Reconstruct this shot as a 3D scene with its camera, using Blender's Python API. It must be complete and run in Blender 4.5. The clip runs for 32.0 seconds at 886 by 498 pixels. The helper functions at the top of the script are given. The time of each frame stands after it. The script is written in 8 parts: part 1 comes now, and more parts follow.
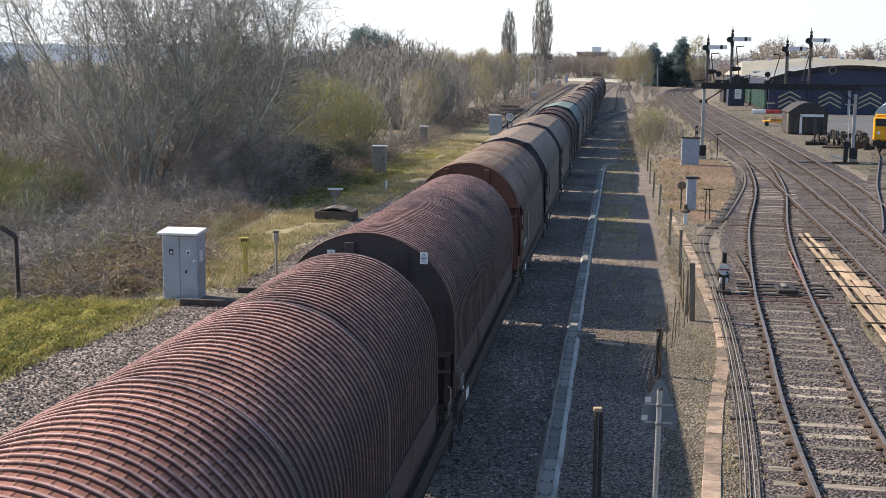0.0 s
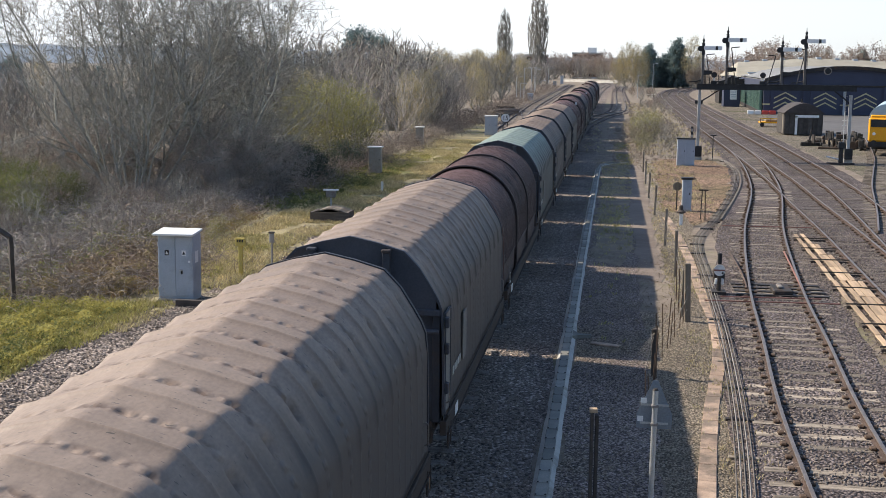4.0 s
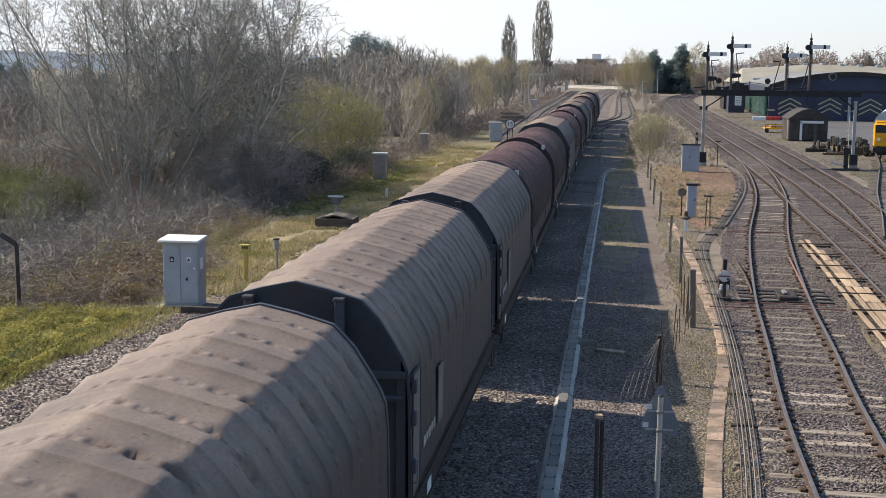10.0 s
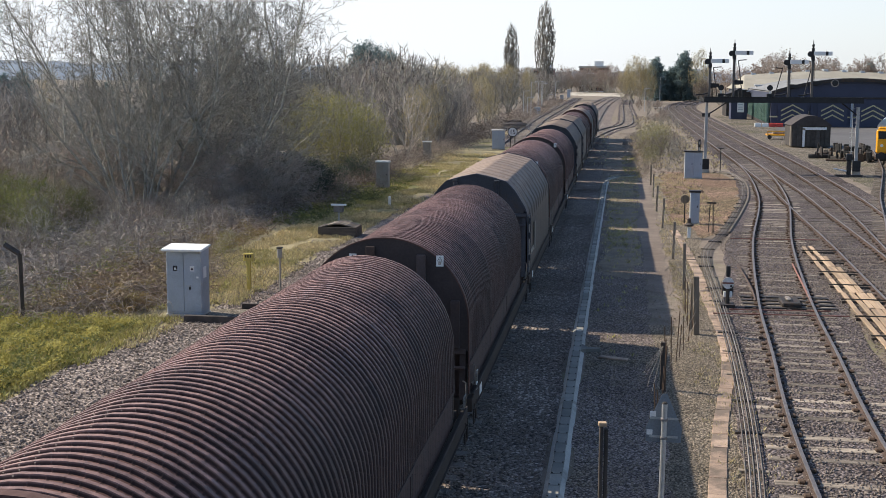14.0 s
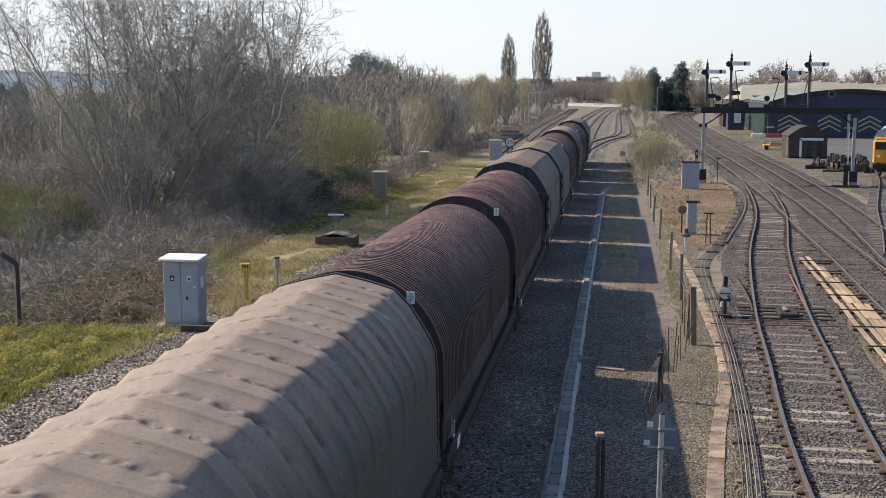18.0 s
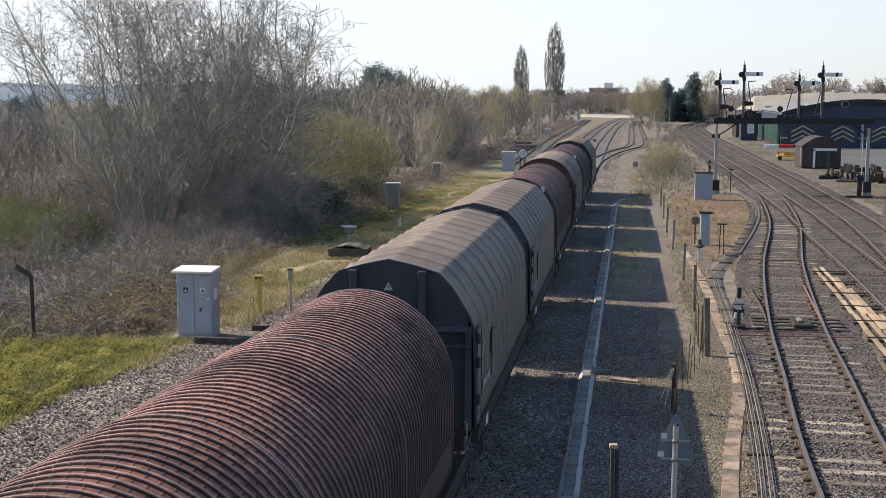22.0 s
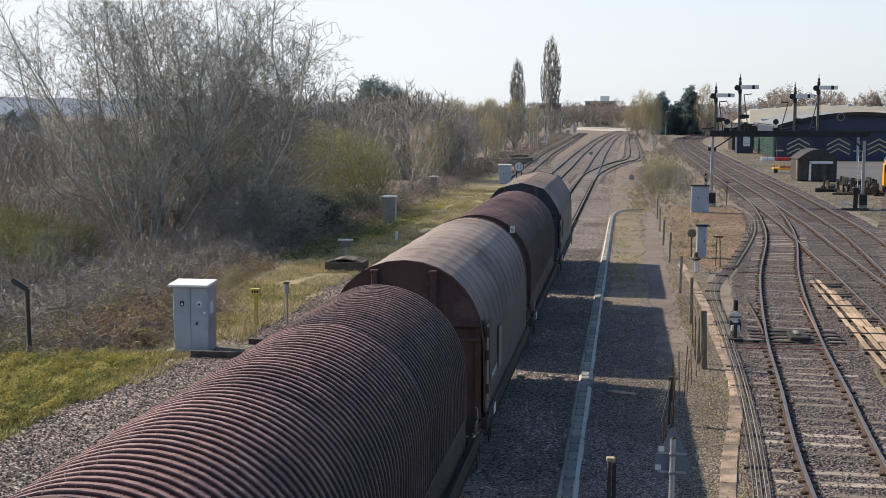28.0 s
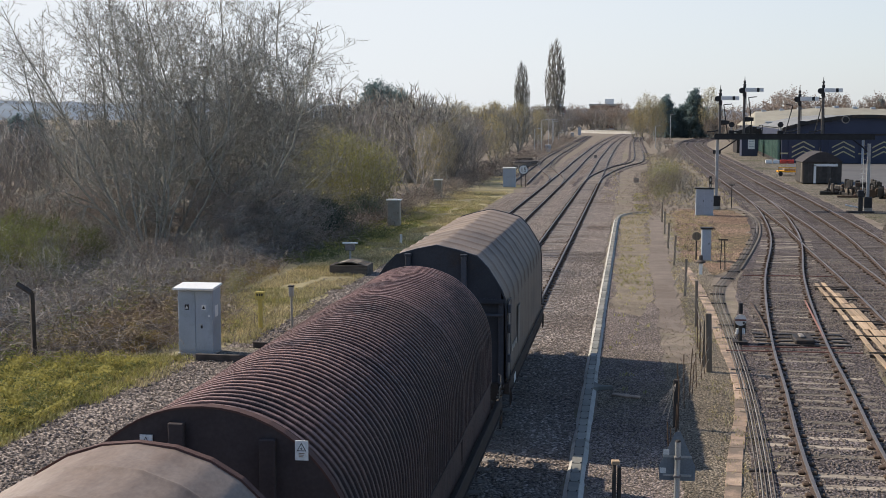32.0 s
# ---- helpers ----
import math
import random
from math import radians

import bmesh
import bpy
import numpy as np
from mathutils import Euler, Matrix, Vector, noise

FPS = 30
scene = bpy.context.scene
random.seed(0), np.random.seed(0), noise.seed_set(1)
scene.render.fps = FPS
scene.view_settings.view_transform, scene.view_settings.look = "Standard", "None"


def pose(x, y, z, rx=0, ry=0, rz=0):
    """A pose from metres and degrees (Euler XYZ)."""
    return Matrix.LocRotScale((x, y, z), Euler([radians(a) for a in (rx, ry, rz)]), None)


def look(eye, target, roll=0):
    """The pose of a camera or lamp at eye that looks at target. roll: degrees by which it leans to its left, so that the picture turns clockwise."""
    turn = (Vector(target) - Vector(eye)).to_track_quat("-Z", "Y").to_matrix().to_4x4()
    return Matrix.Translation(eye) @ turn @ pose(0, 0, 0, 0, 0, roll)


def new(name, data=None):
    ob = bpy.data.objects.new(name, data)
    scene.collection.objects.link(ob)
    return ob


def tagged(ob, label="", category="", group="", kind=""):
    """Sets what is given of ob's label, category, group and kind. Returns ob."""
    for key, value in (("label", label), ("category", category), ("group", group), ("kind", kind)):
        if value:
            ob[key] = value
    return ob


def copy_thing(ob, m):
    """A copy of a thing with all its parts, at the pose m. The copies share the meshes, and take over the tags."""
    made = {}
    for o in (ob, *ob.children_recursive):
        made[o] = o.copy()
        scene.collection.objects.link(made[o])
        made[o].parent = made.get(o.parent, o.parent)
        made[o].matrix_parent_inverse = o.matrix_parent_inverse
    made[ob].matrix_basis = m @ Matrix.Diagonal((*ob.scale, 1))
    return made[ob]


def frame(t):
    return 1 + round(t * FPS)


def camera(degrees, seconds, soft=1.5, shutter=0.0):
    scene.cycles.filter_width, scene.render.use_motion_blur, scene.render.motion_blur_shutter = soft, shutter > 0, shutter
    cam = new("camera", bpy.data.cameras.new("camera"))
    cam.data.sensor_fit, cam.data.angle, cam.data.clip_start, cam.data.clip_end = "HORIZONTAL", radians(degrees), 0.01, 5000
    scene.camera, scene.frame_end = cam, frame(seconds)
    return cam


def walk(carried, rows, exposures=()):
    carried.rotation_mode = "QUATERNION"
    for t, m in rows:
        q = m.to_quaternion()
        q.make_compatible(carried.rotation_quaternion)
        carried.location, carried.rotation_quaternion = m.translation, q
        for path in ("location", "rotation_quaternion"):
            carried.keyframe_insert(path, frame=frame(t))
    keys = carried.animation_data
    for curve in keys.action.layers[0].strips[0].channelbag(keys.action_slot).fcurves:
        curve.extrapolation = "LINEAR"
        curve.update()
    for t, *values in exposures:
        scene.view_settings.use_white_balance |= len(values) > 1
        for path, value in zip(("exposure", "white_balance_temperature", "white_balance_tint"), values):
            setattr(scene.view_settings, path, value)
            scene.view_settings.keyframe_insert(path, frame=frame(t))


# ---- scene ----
# Camera: held by hand over the line, looking along it; PATH is seconds, turn, tilt, lean.
cam = camera(2 * math.degrees(math.atan(784 / 2250)), 32.0, soft=0.4)
EYE = 6.55
PATH = (
    (0, 7.685, -8.320, 0.610), (0.5, 7.624, -8.427, 0.546), (1, 7.512, -8.371, 0.665), (1.5, 7.509, -8.316, 0.573),
    (2, 7.511, -8.350, 0.558), (2.5, 7.417, -8.307, 0.556), (3, 7.458, -8.329, 0.621), (3.5, 7.504, -8.328, 0.641),
    (5.5, 7.409, -8.072, 0.582), (6, 7.454, -8.084, 0.590), (6.5, 7.410, -8.079, 0.655), (7, 7.449, -8.016, 0.569),
    (7.5, 7.478, -7.970, 0.545), (8, 7.557, -7.959, 0.610), (8.5, 7.603, -7.948, 0.616), (9, 7.565, -7.958, 0.608),
    (9.5, 7.635, -8.002, 0.519), (10, 7.710, -8.000, 0.526), (10.5, 7.746, -7.901, 0.522), (11, 7.692, -7.844, 0.527),
    (11.5, 7.846, -7.683, 0.386), (12, 7.811, -7.716, 0.418), (12.5, 7.849, -7.692, 0.472), (13, 7.852, -7.626, 0.452),
    (13.5, 7.758, -7.630, 0.488), (14, 7.854, -7.644, 0.279), (14.5, 7.948, -7.937, 0.074), (16.5, 7.898, -7.335, 0.173),
    (17, 7.854, -7.275, 0.383), (17.5, 7.741, -7.275, 0.325), (18, 7.733, -7.188, 0.342), (18.5, 7.700, -7.140, 0.348),
    (19, 7.724, -7.099, 0.351), (19.5, 7.920, -7.039, 0.250), (20, 8.045, -7.017, 0.226), (20.5, 7.998, -6.934, 0.284),
    (21, 8.259, -6.676, 0.219), (21.5, 8.465, -6.730, 0.108), (22, 8.320, -6.676, 0.155), (22.5, 8.219, -6.596, 0.152),
    (23, 8.134, -6.591, 0.128), (23.5, 8.228, -6.626, 0.099), (24, 8.355, -6.648, 0.044), (24.5, 8.351, -6.632, 0.047),
    (25, 8.323, -6.598, 0.140), (25.5, 8.266, -6.538, 0.111), (27.5, 8.066, -6.165, 0.130), (28, 8.167, -6.082, 0.086),
    (28.5, 8.209, -6.094, 0.003), (29, 8.328, -6.060, -0.015), (29.5, 8.148, -6.045, 0.102), (30, 8.061, -6.014, 0.134),
    (30.5, 8.096, -5.974, 0.124), (31, 8.204, -6.001, 0.118), (31.5, 8.246, -5.929, 0.097), (32, 8.374, -5.940, 0.013),
)


def held(turn, tilt, lean):
    return Matrix.Translation((0, 0, EYE)) @ pose(0, 0, 0, 0, 0, turn) @ pose(0, 0, 0, 90 + tilt) @ pose(0, 0, 0, 0, 0, lean)


walk(cam, [(t, held(a, b, c)) for t, a, b, c in PATH],
     [(0, 0.5), (3, 0.5), (6, 0.38), (9, 0.36), (12, 0.34), (14, 0.34), (17, 0.34), (19, 0.2), (21, 0.36), (23, 0.24), (24, 0.22), (25, 0.11), (28, 0.22), (30, 0.14), (32, 0.08)])

# ---- light ----
SUN_FROM = Vector((-1.2, 0.34, 1.0)).normalized()
scene.view_settings.exposure = 0.0
world = bpy.data.worlds.new("world")
scene.world = world
world.use_nodes = True
wt = world.node_tree
sky = wt.nodes.new("ShaderNodeTexSky")
sky.sky_type, sky.sun_disc = "NISHITA", False
sky.sun_elevation = math.asin(SUN_FROM.z)
sky.sun_rotation = math.atan2(SUN_FROM.x, SUN_FROM.y)
sky.air_density, sky.dust_density, sky.ozone_density = 1.0, 1.0, 4.0
# thin white haze, thickest low in the sky all round
geo = wt.nodes.new("ShaderNodeTexCoord")
sep = wt.nodes.new("ShaderNodeSeparateXYZ")
low = wt.nodes.new("ShaderNodeMapRange")
low.interpolation_type = "SMOOTHSTEP"
low.inputs[1].default_value, low.inputs[2].default_value, low.inputs[3].default_value, low.inputs[4].default_value = 0.09, 0.26, 1.0, 0.0
haze = wt.nodes.new("ShaderNodeMix")
haze.data_type = "RGBA"
haze.inputs[7].default_value = (9.5, 9.9, 10.45, 1)
wt.links.new(geo.outputs["Generated"], sep.inputs[0])
wt.links.new(sep.outputs["Z"], low.inputs[0])
away = wt.nodes.new("ShaderNodeVectorMath")
away.operation = "DOT_PRODUCT"
away.inputs[1].default_value = Vector((SUN_FROM.x, SUN_FROM.y, 0)).normalized()
wt.links.new(geo.outputs["Generated"], away.inputs[0])
fade = wt.nodes.new("ShaderNodeMapRange")
fade.interpolation_type = "SMOOTHSTEP"
fade.inputs[1].default_value, fade.inputs[2].default_value, fade.inputs[3].default_value, fade.inputs[4].default_value = -0.9, 0.8, 0.05, 1.0
wt.links.new(away.outputs["Value"], fade.inputs[0])
both = wt.nodes.new("ShaderNodeMath")
both.operation = "MULTIPLY"
wt.links.new(low.outputs[0], both.inputs[0])
wt.links.new(fade.outputs[0], both.inputs[1])
wt.links.new(both.outputs[0], haze.inputs[0])
high = wt.nodes.new("ShaderNodeVectorMath")
high.operation = "SCALE"
high.inputs["Scale"].default_value = 1.55
wt.links.new(sky.outputs[0], high.inputs[0])
wt.links.new(high.outputs[0], haze.inputs[6])
wt.links.new(haze.outputs[2], wt.nodes["Background"].inputs[0])
wt.nodes["Background"].inputs[1].default_value = 0.085
sun = new("sun", bpy.data.lights.new("sun", "SUN"))
sun.data.energy, sun.data.angle, sun.data.color = 5.0, radians(0.6), (1.0, 0.90, 0.76)
sun.matrix_world = look(SUN_FROM * 100, (0, 0, 0))


# ---- materials ----
def surf(name, a, b, scale=2.0, rough=0.8, metal=0.0, bump=0.2, fine=40.0, c=None, stain=0.5, vary=0.0, spec=0.3, stretch=(1, 1, 1), depth=0.01):
    """Two colours mixed by a broad noise, a third in patches, fine grain in colour and relief."""
    m = bpy.data.materials.new(name)
    m.use_nodes = True
    t = m.node_tree
    N, Lk = t.nodes.new, t.links.new
    bs = t.nodes["Principled BSDF"]
    co = N("ShaderNodeTexCoord")
    mp = N("ShaderNodeMapping")
    mp.inputs["Scale"].default_value = stretch
    Lk(co.outputs["Object"], mp.inputs[0])
    info = N("ShaderNodeObjectInfo")
    off = N("ShaderNodeVectorMath")
    off.operation = "MULTIPLY_ADD"
    off.inputs[1].default_value = (1, 1, 1)
    sc = N("ShaderNodeMath")
    sc.operation = "MULTIPLY"
    sc.inputs[1].default_value = 37.0
    Lk(info.outputs["Random"], sc.inputs[0])
    Lk(mp.outputs[0], off.inputs[0])
    Lk(sc.outputs[0], off.inputs[2])
    n1 = N("ShaderNodeTexNoise")
    n1.inputs["Scale"].default_value, n1.inputs["Detail"].default_value, n1.inputs["Roughness"].default_value = scale, 6, 0.65
    n2 = N("ShaderNodeTexNoise")
    n2.inputs["Scale"].default_value, n2.inputs["Detail"].default_value = fine, 4
    Lk(off.outputs[0], n1.inputs[0])
    Lk(off.outputs[0], n2.inputs[0])
    r1 = N("ShaderNodeValToRGB")
    r1.color_ramp.elements[0].position, r1.color_ramp.elements[1].position = 0.35, 0.65
    r1.color_ramp.elements[0].color, r1.color_ramp.elements[1].color = (*a, 1), (*b, 1)
    Lk(n1.outputs[0], r1.inputs[0])
    col = r1.outputs[0]
    if c:
        n3 = N("ShaderNodeTexNoise")
        n3.inputs["Scale"].default_value, n3.inputs["Detail"].default_value, n3.inputs["Roughness"].default_value = scale * 0.43, 8, 0.7
        Lk(off.outputs[0], n3.inputs[0])
        r3 = N("ShaderNodeMapRange")
        r3.inputs[1].default_value, r3.inputs[2].default_value = 0.62 - 0.24 * stain, 0.74 - 0.2 * stain
        Lk(n3.outputs[0], r3.inputs[0])
        mx = N("ShaderNodeMix")
        mx.data_type = "RGBA"
        mx.inputs[7].default_value = (*c, 1)
        Lk(r3.outputs[0], mx.inputs[0])
        Lk(col, mx.inputs[6])
        col = mx.outputs[2]
    hv = N("ShaderNodeHueSaturation")
    g = N("ShaderNodeMapRange")
    g.inputs[3].default_value, g.inputs[4].default_value = 0.72, 1.28
    Lk(n2.outputs[0], g.inputs[0])
    val = g.outputs[0]
    if vary:
        v = N("ShaderNodeMapRange")
        v.inputs[3].default_value, v.inputs[4].default_value = 1 - vary, 1 + vary
        Lk(info.outputs["Random"], v.inputs[0])
        mu = N("ShaderNodeMath")
        mu.operation = "MULTIPLY"
        Lk(val, mu.inputs[0])
        Lk(v.outputs[0], mu.inputs[1])
        val = mu.outputs[0]
    Lk(val, hv.inputs["Value"])
    Lk(col, hv.inputs["Color"])
    Lk(hv.outputs[0], bs.inputs["Base Color"])
    bs.inputs["Metallic"].default_value = metal
    bs.inputs["Specular IOR Level"].default_value = spec
    rr = N("ShaderNodeMapRange")
    rr.inputs[3].default_value, rr.inputs[4].default_value = max(0.05, rough - 0.12), min(1, rough + 0.12)
    Lk(n1.outputs[0], rr.inputs[0])
    Lk(rr.outputs[0], bs.inputs["Roughness"])
    if bump:
        bp = N("ShaderNodeBump")
        bp.inputs["Strength"].default_value, bp.inputs["Distance"].default_value = bump, depth
        Lk(n2.outputs[0], bp.inputs["Height"])
        Lk(bp.outputs[0], bs.inputs["Normal"])
    return m


def gravel(name, a, b, cell=0.055, c=None, stain=0.4, lift=0.8):
    """Broken stone: cells of their own colour and height, shade painted in the gaps, over broad soiled patches."""
    m = surf(name, a, b, 0.35, 0.95, 0, 0.0, 30, c, stain, spec=0.15)
    t = m.node_tree
    N, Lk = t.nodes.new, t.links.new
    bs = t.nodes["Principled BSDF"]
    co = N("ShaderNodeTexCoord")
    vo = N("ShaderNodeTexVoronoi")
    vo.inputs["Scale"].default_value = 1 / cell
    Lk(co.outputs["Object"], vo.inputs[0])
    bw = N("ShaderNodeRGBToBW")
    Lk(vo.outputs["Color"], bw.inputs[0])
    mr = N("ShaderNodeMapRange")
    mr.inputs[3].default_value, mr.inputs[4].default_value = 0.3, 2.1
    Lk(bw.outputs[0], mr.inputs[0])
    # colour falls off towards the gaps, as shadow between the stones
    dk = N("ShaderNodeMapRange")
    dk.inputs[1].default_value, dk.inputs[2].default_value, dk.inputs[3].default_value, dk.inputs[4].default_value = 0.35, 0.7, 1.0, 0.3
    Lk(vo.outputs["Distance"], dk.inputs[0])
    mu = N("ShaderNodeMath")
    mu.operation = "MULTIPLY"
    Lk(mr.outputs[0], mu.inputs[0])
    Lk(dk.outputs[0], mu.inputs[1])
    hs = N("ShaderNodeHueSaturation")
    src = bs.inputs["Base Color"].links[0].from_socket
    Lk(src, hs.inputs["Color"])
    Lk(mu.outputs[0], hs.inputs["Value"])
    Lk(hs.outputs[0], bs.inputs["Base Color"])
    ad = N("ShaderNodeMath")
    ad.operation = "SUBTRACT"
    Lk(bw.outputs[0], ad.inputs[0])
    Lk(vo.outputs["Distance"], ad.inputs[1])
    bp = N("ShaderNodeBump")
    bp.inputs["Strength"].default_value, bp.inputs["Distance"].default_value = lift, 0.04
    Lk(ad.outputs[0], bp.inputs["Height"])
    Lk(bp.outputs[0], bs.inputs["Normal"])
    return m


def ribbed(m, pitch, cell=0.12, tick=0.7, wide=0.24, pale=1.5, dull=0.78):
    """Narrow rubbed ribs, painted paler as if lit; the flat bands between them are crossed by short raised crimps, set
    like brickwork, with light and shade painted along their edges.
    """
    t = m.node_tree
    N, Lk = t.nodes.new, t.links.new
    bs = t.nodes["Principled BSDF"]
    uv = N("ShaderNodeUVMap")
    sp = N("ShaderNodeSeparateXYZ")
    Lk(uv.outputs[0], sp.inputs[0])

    def wave(src, size, lo, hi, a, b):
        k = N("ShaderNodeMath")
        k.operation = "PINGPONG"
        k.inputs[1].default_value = size / 2
        Lk(src, k.inputs[0])
        r = N("ShaderNodeMapRange")
        r.inputs[1].default_value, r.inputs[2].default_value, r.inputs[3].default_value, r.inputs[4].default_value = lo, hi, a, b
        Lk(k.outputs[0], r.inputs[0])
        return r.outputs[0]

    def sums(op, a, b):
        k = N("ShaderNodeMath")
        k.operation = op
        for i, v in enumerate((a, b)):
            if isinstance(v, float):
                k.inputs[i].default_value = v
            else:
                Lk(v, k.inputs[i])
        return k.outputs[0]

    rib = wave(sp.outputs["Y"], pitch, pitch * (0.49 - wide / 2), pitch * (0.51 - wide / 2), 0.0, 1.0)
    row = N("ShaderNodeMath")
    row.operation = "FLOOR"
    Lk(sums("ADD", sums("MULTIPLY", sp.outputs["Y"], 1 / pitch), 0.5), row.inputs[0])
    rnd = N("ShaderNodeTexWhiteNoise")
    rnd.noise_dimensions = "1D"
    Lk(row.outputs[0], rnd.inputs["W"])
    half = sums("MULTIPLY", sums("MODULO", row.outputs[0], 2.0), cell / 2)
    shift = sums("ADD", half, sums("MULTIPLY", rnd.outputs["Value"], cell * 0.3))
    along_band = sums("MODULO", sums("ADD", sp.outputs["X"], shift), cell)
    # painted on each crimp: a bright lit line, then a dark shadow line
    crimp, painted_shade = N("ShaderNodeMath"), N("ShaderNodeMath")
    for k, at in ((crimp, 0.006), (painted_shade, 0.023)):
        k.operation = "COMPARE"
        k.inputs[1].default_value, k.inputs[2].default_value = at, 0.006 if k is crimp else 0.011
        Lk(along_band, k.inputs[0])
    crimp, painted_shade = crimp.outputs[0], painted_shade.outputs[0]
    # dark line painted along both edges of each rib as its shadow
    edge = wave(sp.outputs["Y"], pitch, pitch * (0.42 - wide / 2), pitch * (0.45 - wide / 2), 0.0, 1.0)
    painted_shade = sums("MAXIMUM", painted_shade, edge)
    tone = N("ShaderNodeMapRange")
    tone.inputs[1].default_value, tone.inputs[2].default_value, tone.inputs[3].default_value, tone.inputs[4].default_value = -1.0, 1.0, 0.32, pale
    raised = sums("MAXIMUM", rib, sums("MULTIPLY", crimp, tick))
    Lk(sums("SUBTRACT", raised, sums("MULTIPLY", painted_shade, sums("SUBTRACT", 1.0, rib))), tone.inputs[0])
    # rubbed and dusty in blotches
    blot = N("ShaderNodeTexNoise")
    blot.inputs["Scale"].default_value, blot.inputs["Detail"].default_value = 9.0, 4
    Lk(uv.outputs[0], blot.inputs[0])
    br = N("ShaderNodeMapRange")
    br.inputs[1].default_value, br.inputs[2].default_value, br.inputs[3].default_value, br.inputs[4].default_value = 0.35, 0.7, 0.78, 1.4
    Lk(blot.outputs[0], br.inputs[0])
    hs = N("ShaderNodeHueSaturation")
    Lk(bs.inputs["Base Color"].links[0].from_socket, hs.inputs["Color"])
    Lk(sums("MULTIPLY", tone.outputs[0], br.outputs[0]), hs.inputs["Value"])
    sat = N("ShaderNodeMapRange")
    sat.inputs[3].default_value, sat.inputs[4].default_value = 1.12, dull
    Lk(rib, sat.inputs[0])
    Lk(sat.outputs[0], hs.inputs["Saturation"])
    Lk(hs.outputs[0], bs.inputs["Base Color"])
    bp = N("ShaderNodeBump")
    bp.inputs["Strength"].default_value, bp.inputs["Distance"].default_value = 1.0, 0.03 * tick
    Lk(sums("MULTIPLY", crimp, sums("SUBTRACT", 1.0, rib)), bp.inputs["Height"])
    Lk(bs.inputs["Normal"].links[0].from_socket, bp.inputs["Normal"])
    Lk(bp.outputs[0], bs.inputs["Normal"])
    return m


def scuffed(m, gap, mark=(0.20, 0.13, 0.095), low=0.54, dark=0.7):
    """Rubbed brown patches in a row midway between the bows, and short dark scratches all over."""
    t = m.node_tree
    N, Lk = t.nodes.new, t.links.new
    bs = t.nodes["Principled BSDF"]
    uv = N("ShaderNodeUVMap")
    sp = N("ShaderNodeSeparateXYZ")
    Lk(uv.outputs[0], sp.inputs[0])
    pp = N("ShaderNodeMath")
    pp.operation = "PINGPONG"
    pp.inputs[1].default_value = gap / 2
    Lk(sp.outputs["Y"], pp.inputs[0])
    mid = N("ShaderNodeMapRange")
    mid.inputs[1].default_value, mid.inputs[2].default_value = gap * 0.36, gap * 0.5
    Lk(pp.outputs[0], mid.inputs[0])
    n1 = N("ShaderNodeTexNoise")
    n1.inputs["Scale"].default_value, n1.inputs["Detail"].default_value = 5.0, 3
    Lk(uv.outputs[0], n1.inputs[0])
    r1 = N("ShaderNodeMapRange")
    r1.inputs[1].default_value, r1.inputs[2].default_value = low, low + 0.1
    Lk(n1.outputs[0], r1.inputs[0])
    rub = N("ShaderNodeMath")
    rub.operation = "MULTIPLY"
    Lk(mid.outputs[0], rub.inputs[0])
    Lk(r1.outputs[0], rub.inputs[1])
    mp = N("ShaderNodeMapping")
    mp.inputs["Scale"].default_value = (1.0, 2.6, 1.0)
    mp.inputs["Rotation"].default_value = (0, 0, 0.5)
    Lk(uv.outputs[0], mp.inputs[0])
    n2 = N("ShaderNodeTexNoise")
    n2.inputs["Scale"].default_value, n2.inputs["Detail"].default_value = 9.0, 2
    Lk(mp.outputs[0], n2.inputs[0])
    r2 = N("ShaderNodeMapRange")
    r2.inputs[1].default_value, r2.inputs[2].default_value, r2.inputs[4].default_value = 0.67, 0.71, dark
    Lk(n2.outputs[0], r2.inputs[0])
    # small bumps in a row midway between the bows, where the load has pressed from below
    bump_row = N("ShaderNodeMath")
    bump_row.operation = "PINGPONG"
    bump_row.inputs[1].default_value = 0.075
    Lk(sp.outputs["X"], bump_row.inputs[0])
    knob = N("ShaderNodeMapRange")
    knob.interpolation_type = "SMOOTHSTEP"
    knob.inputs[1].default_value, knob.inputs[2].default_value = 0.01, 0.07
    Lk(bump_row.outputs[0], knob.inputs[0])
    line = N("ShaderNodeMapRange")
    line.interpolation_type = "SMOOTHSTEP"
    line.inputs[1].default_value, line.inputs[2].default_value = gap * 0.40, gap * 0.48
    Lk(pp.outputs[0], line.inputs[0])
    n4 = N("ShaderNodeTexNoise")
    n4.inputs["Scale"].default_value = 3.0
    Lk(uv.outputs[0], n4.inputs[0])
    high = knob.outputs[0]
    for other in (line.outputs[0], n4.outputs[0]):
        k = N("ShaderNodeMath")
        k.operation = "MULTIPLY"
        Lk(high, k.inputs[0])
        Lk(other, k.inputs[1])
        high = k.outputs[0]
    bp = N("ShaderNodeBump")
    bp.inputs["Strength"].default_value, bp.inputs["Distance"].default_value = 1.0, 0.022
    Lk(high, bp.inputs["Height"])
    Lk(bs.inputs["Normal"].links[0].from_socket, bp.inputs["Normal"])
    Lk(bp.outputs[0], bs.inputs["Normal"])
    mx = N("ShaderNodeMix")
    mx.data_type = "RGBA"
    mx.inputs[7].default_value = (*mark, 1)
    Lk(rub.outputs[0], mx.inputs[0])
    Lk(bs.inputs["Base Color"].links[0].from_socket, mx.inputs[6])
    my = N("ShaderNodeMix")
    my.data_type = "RGBA"
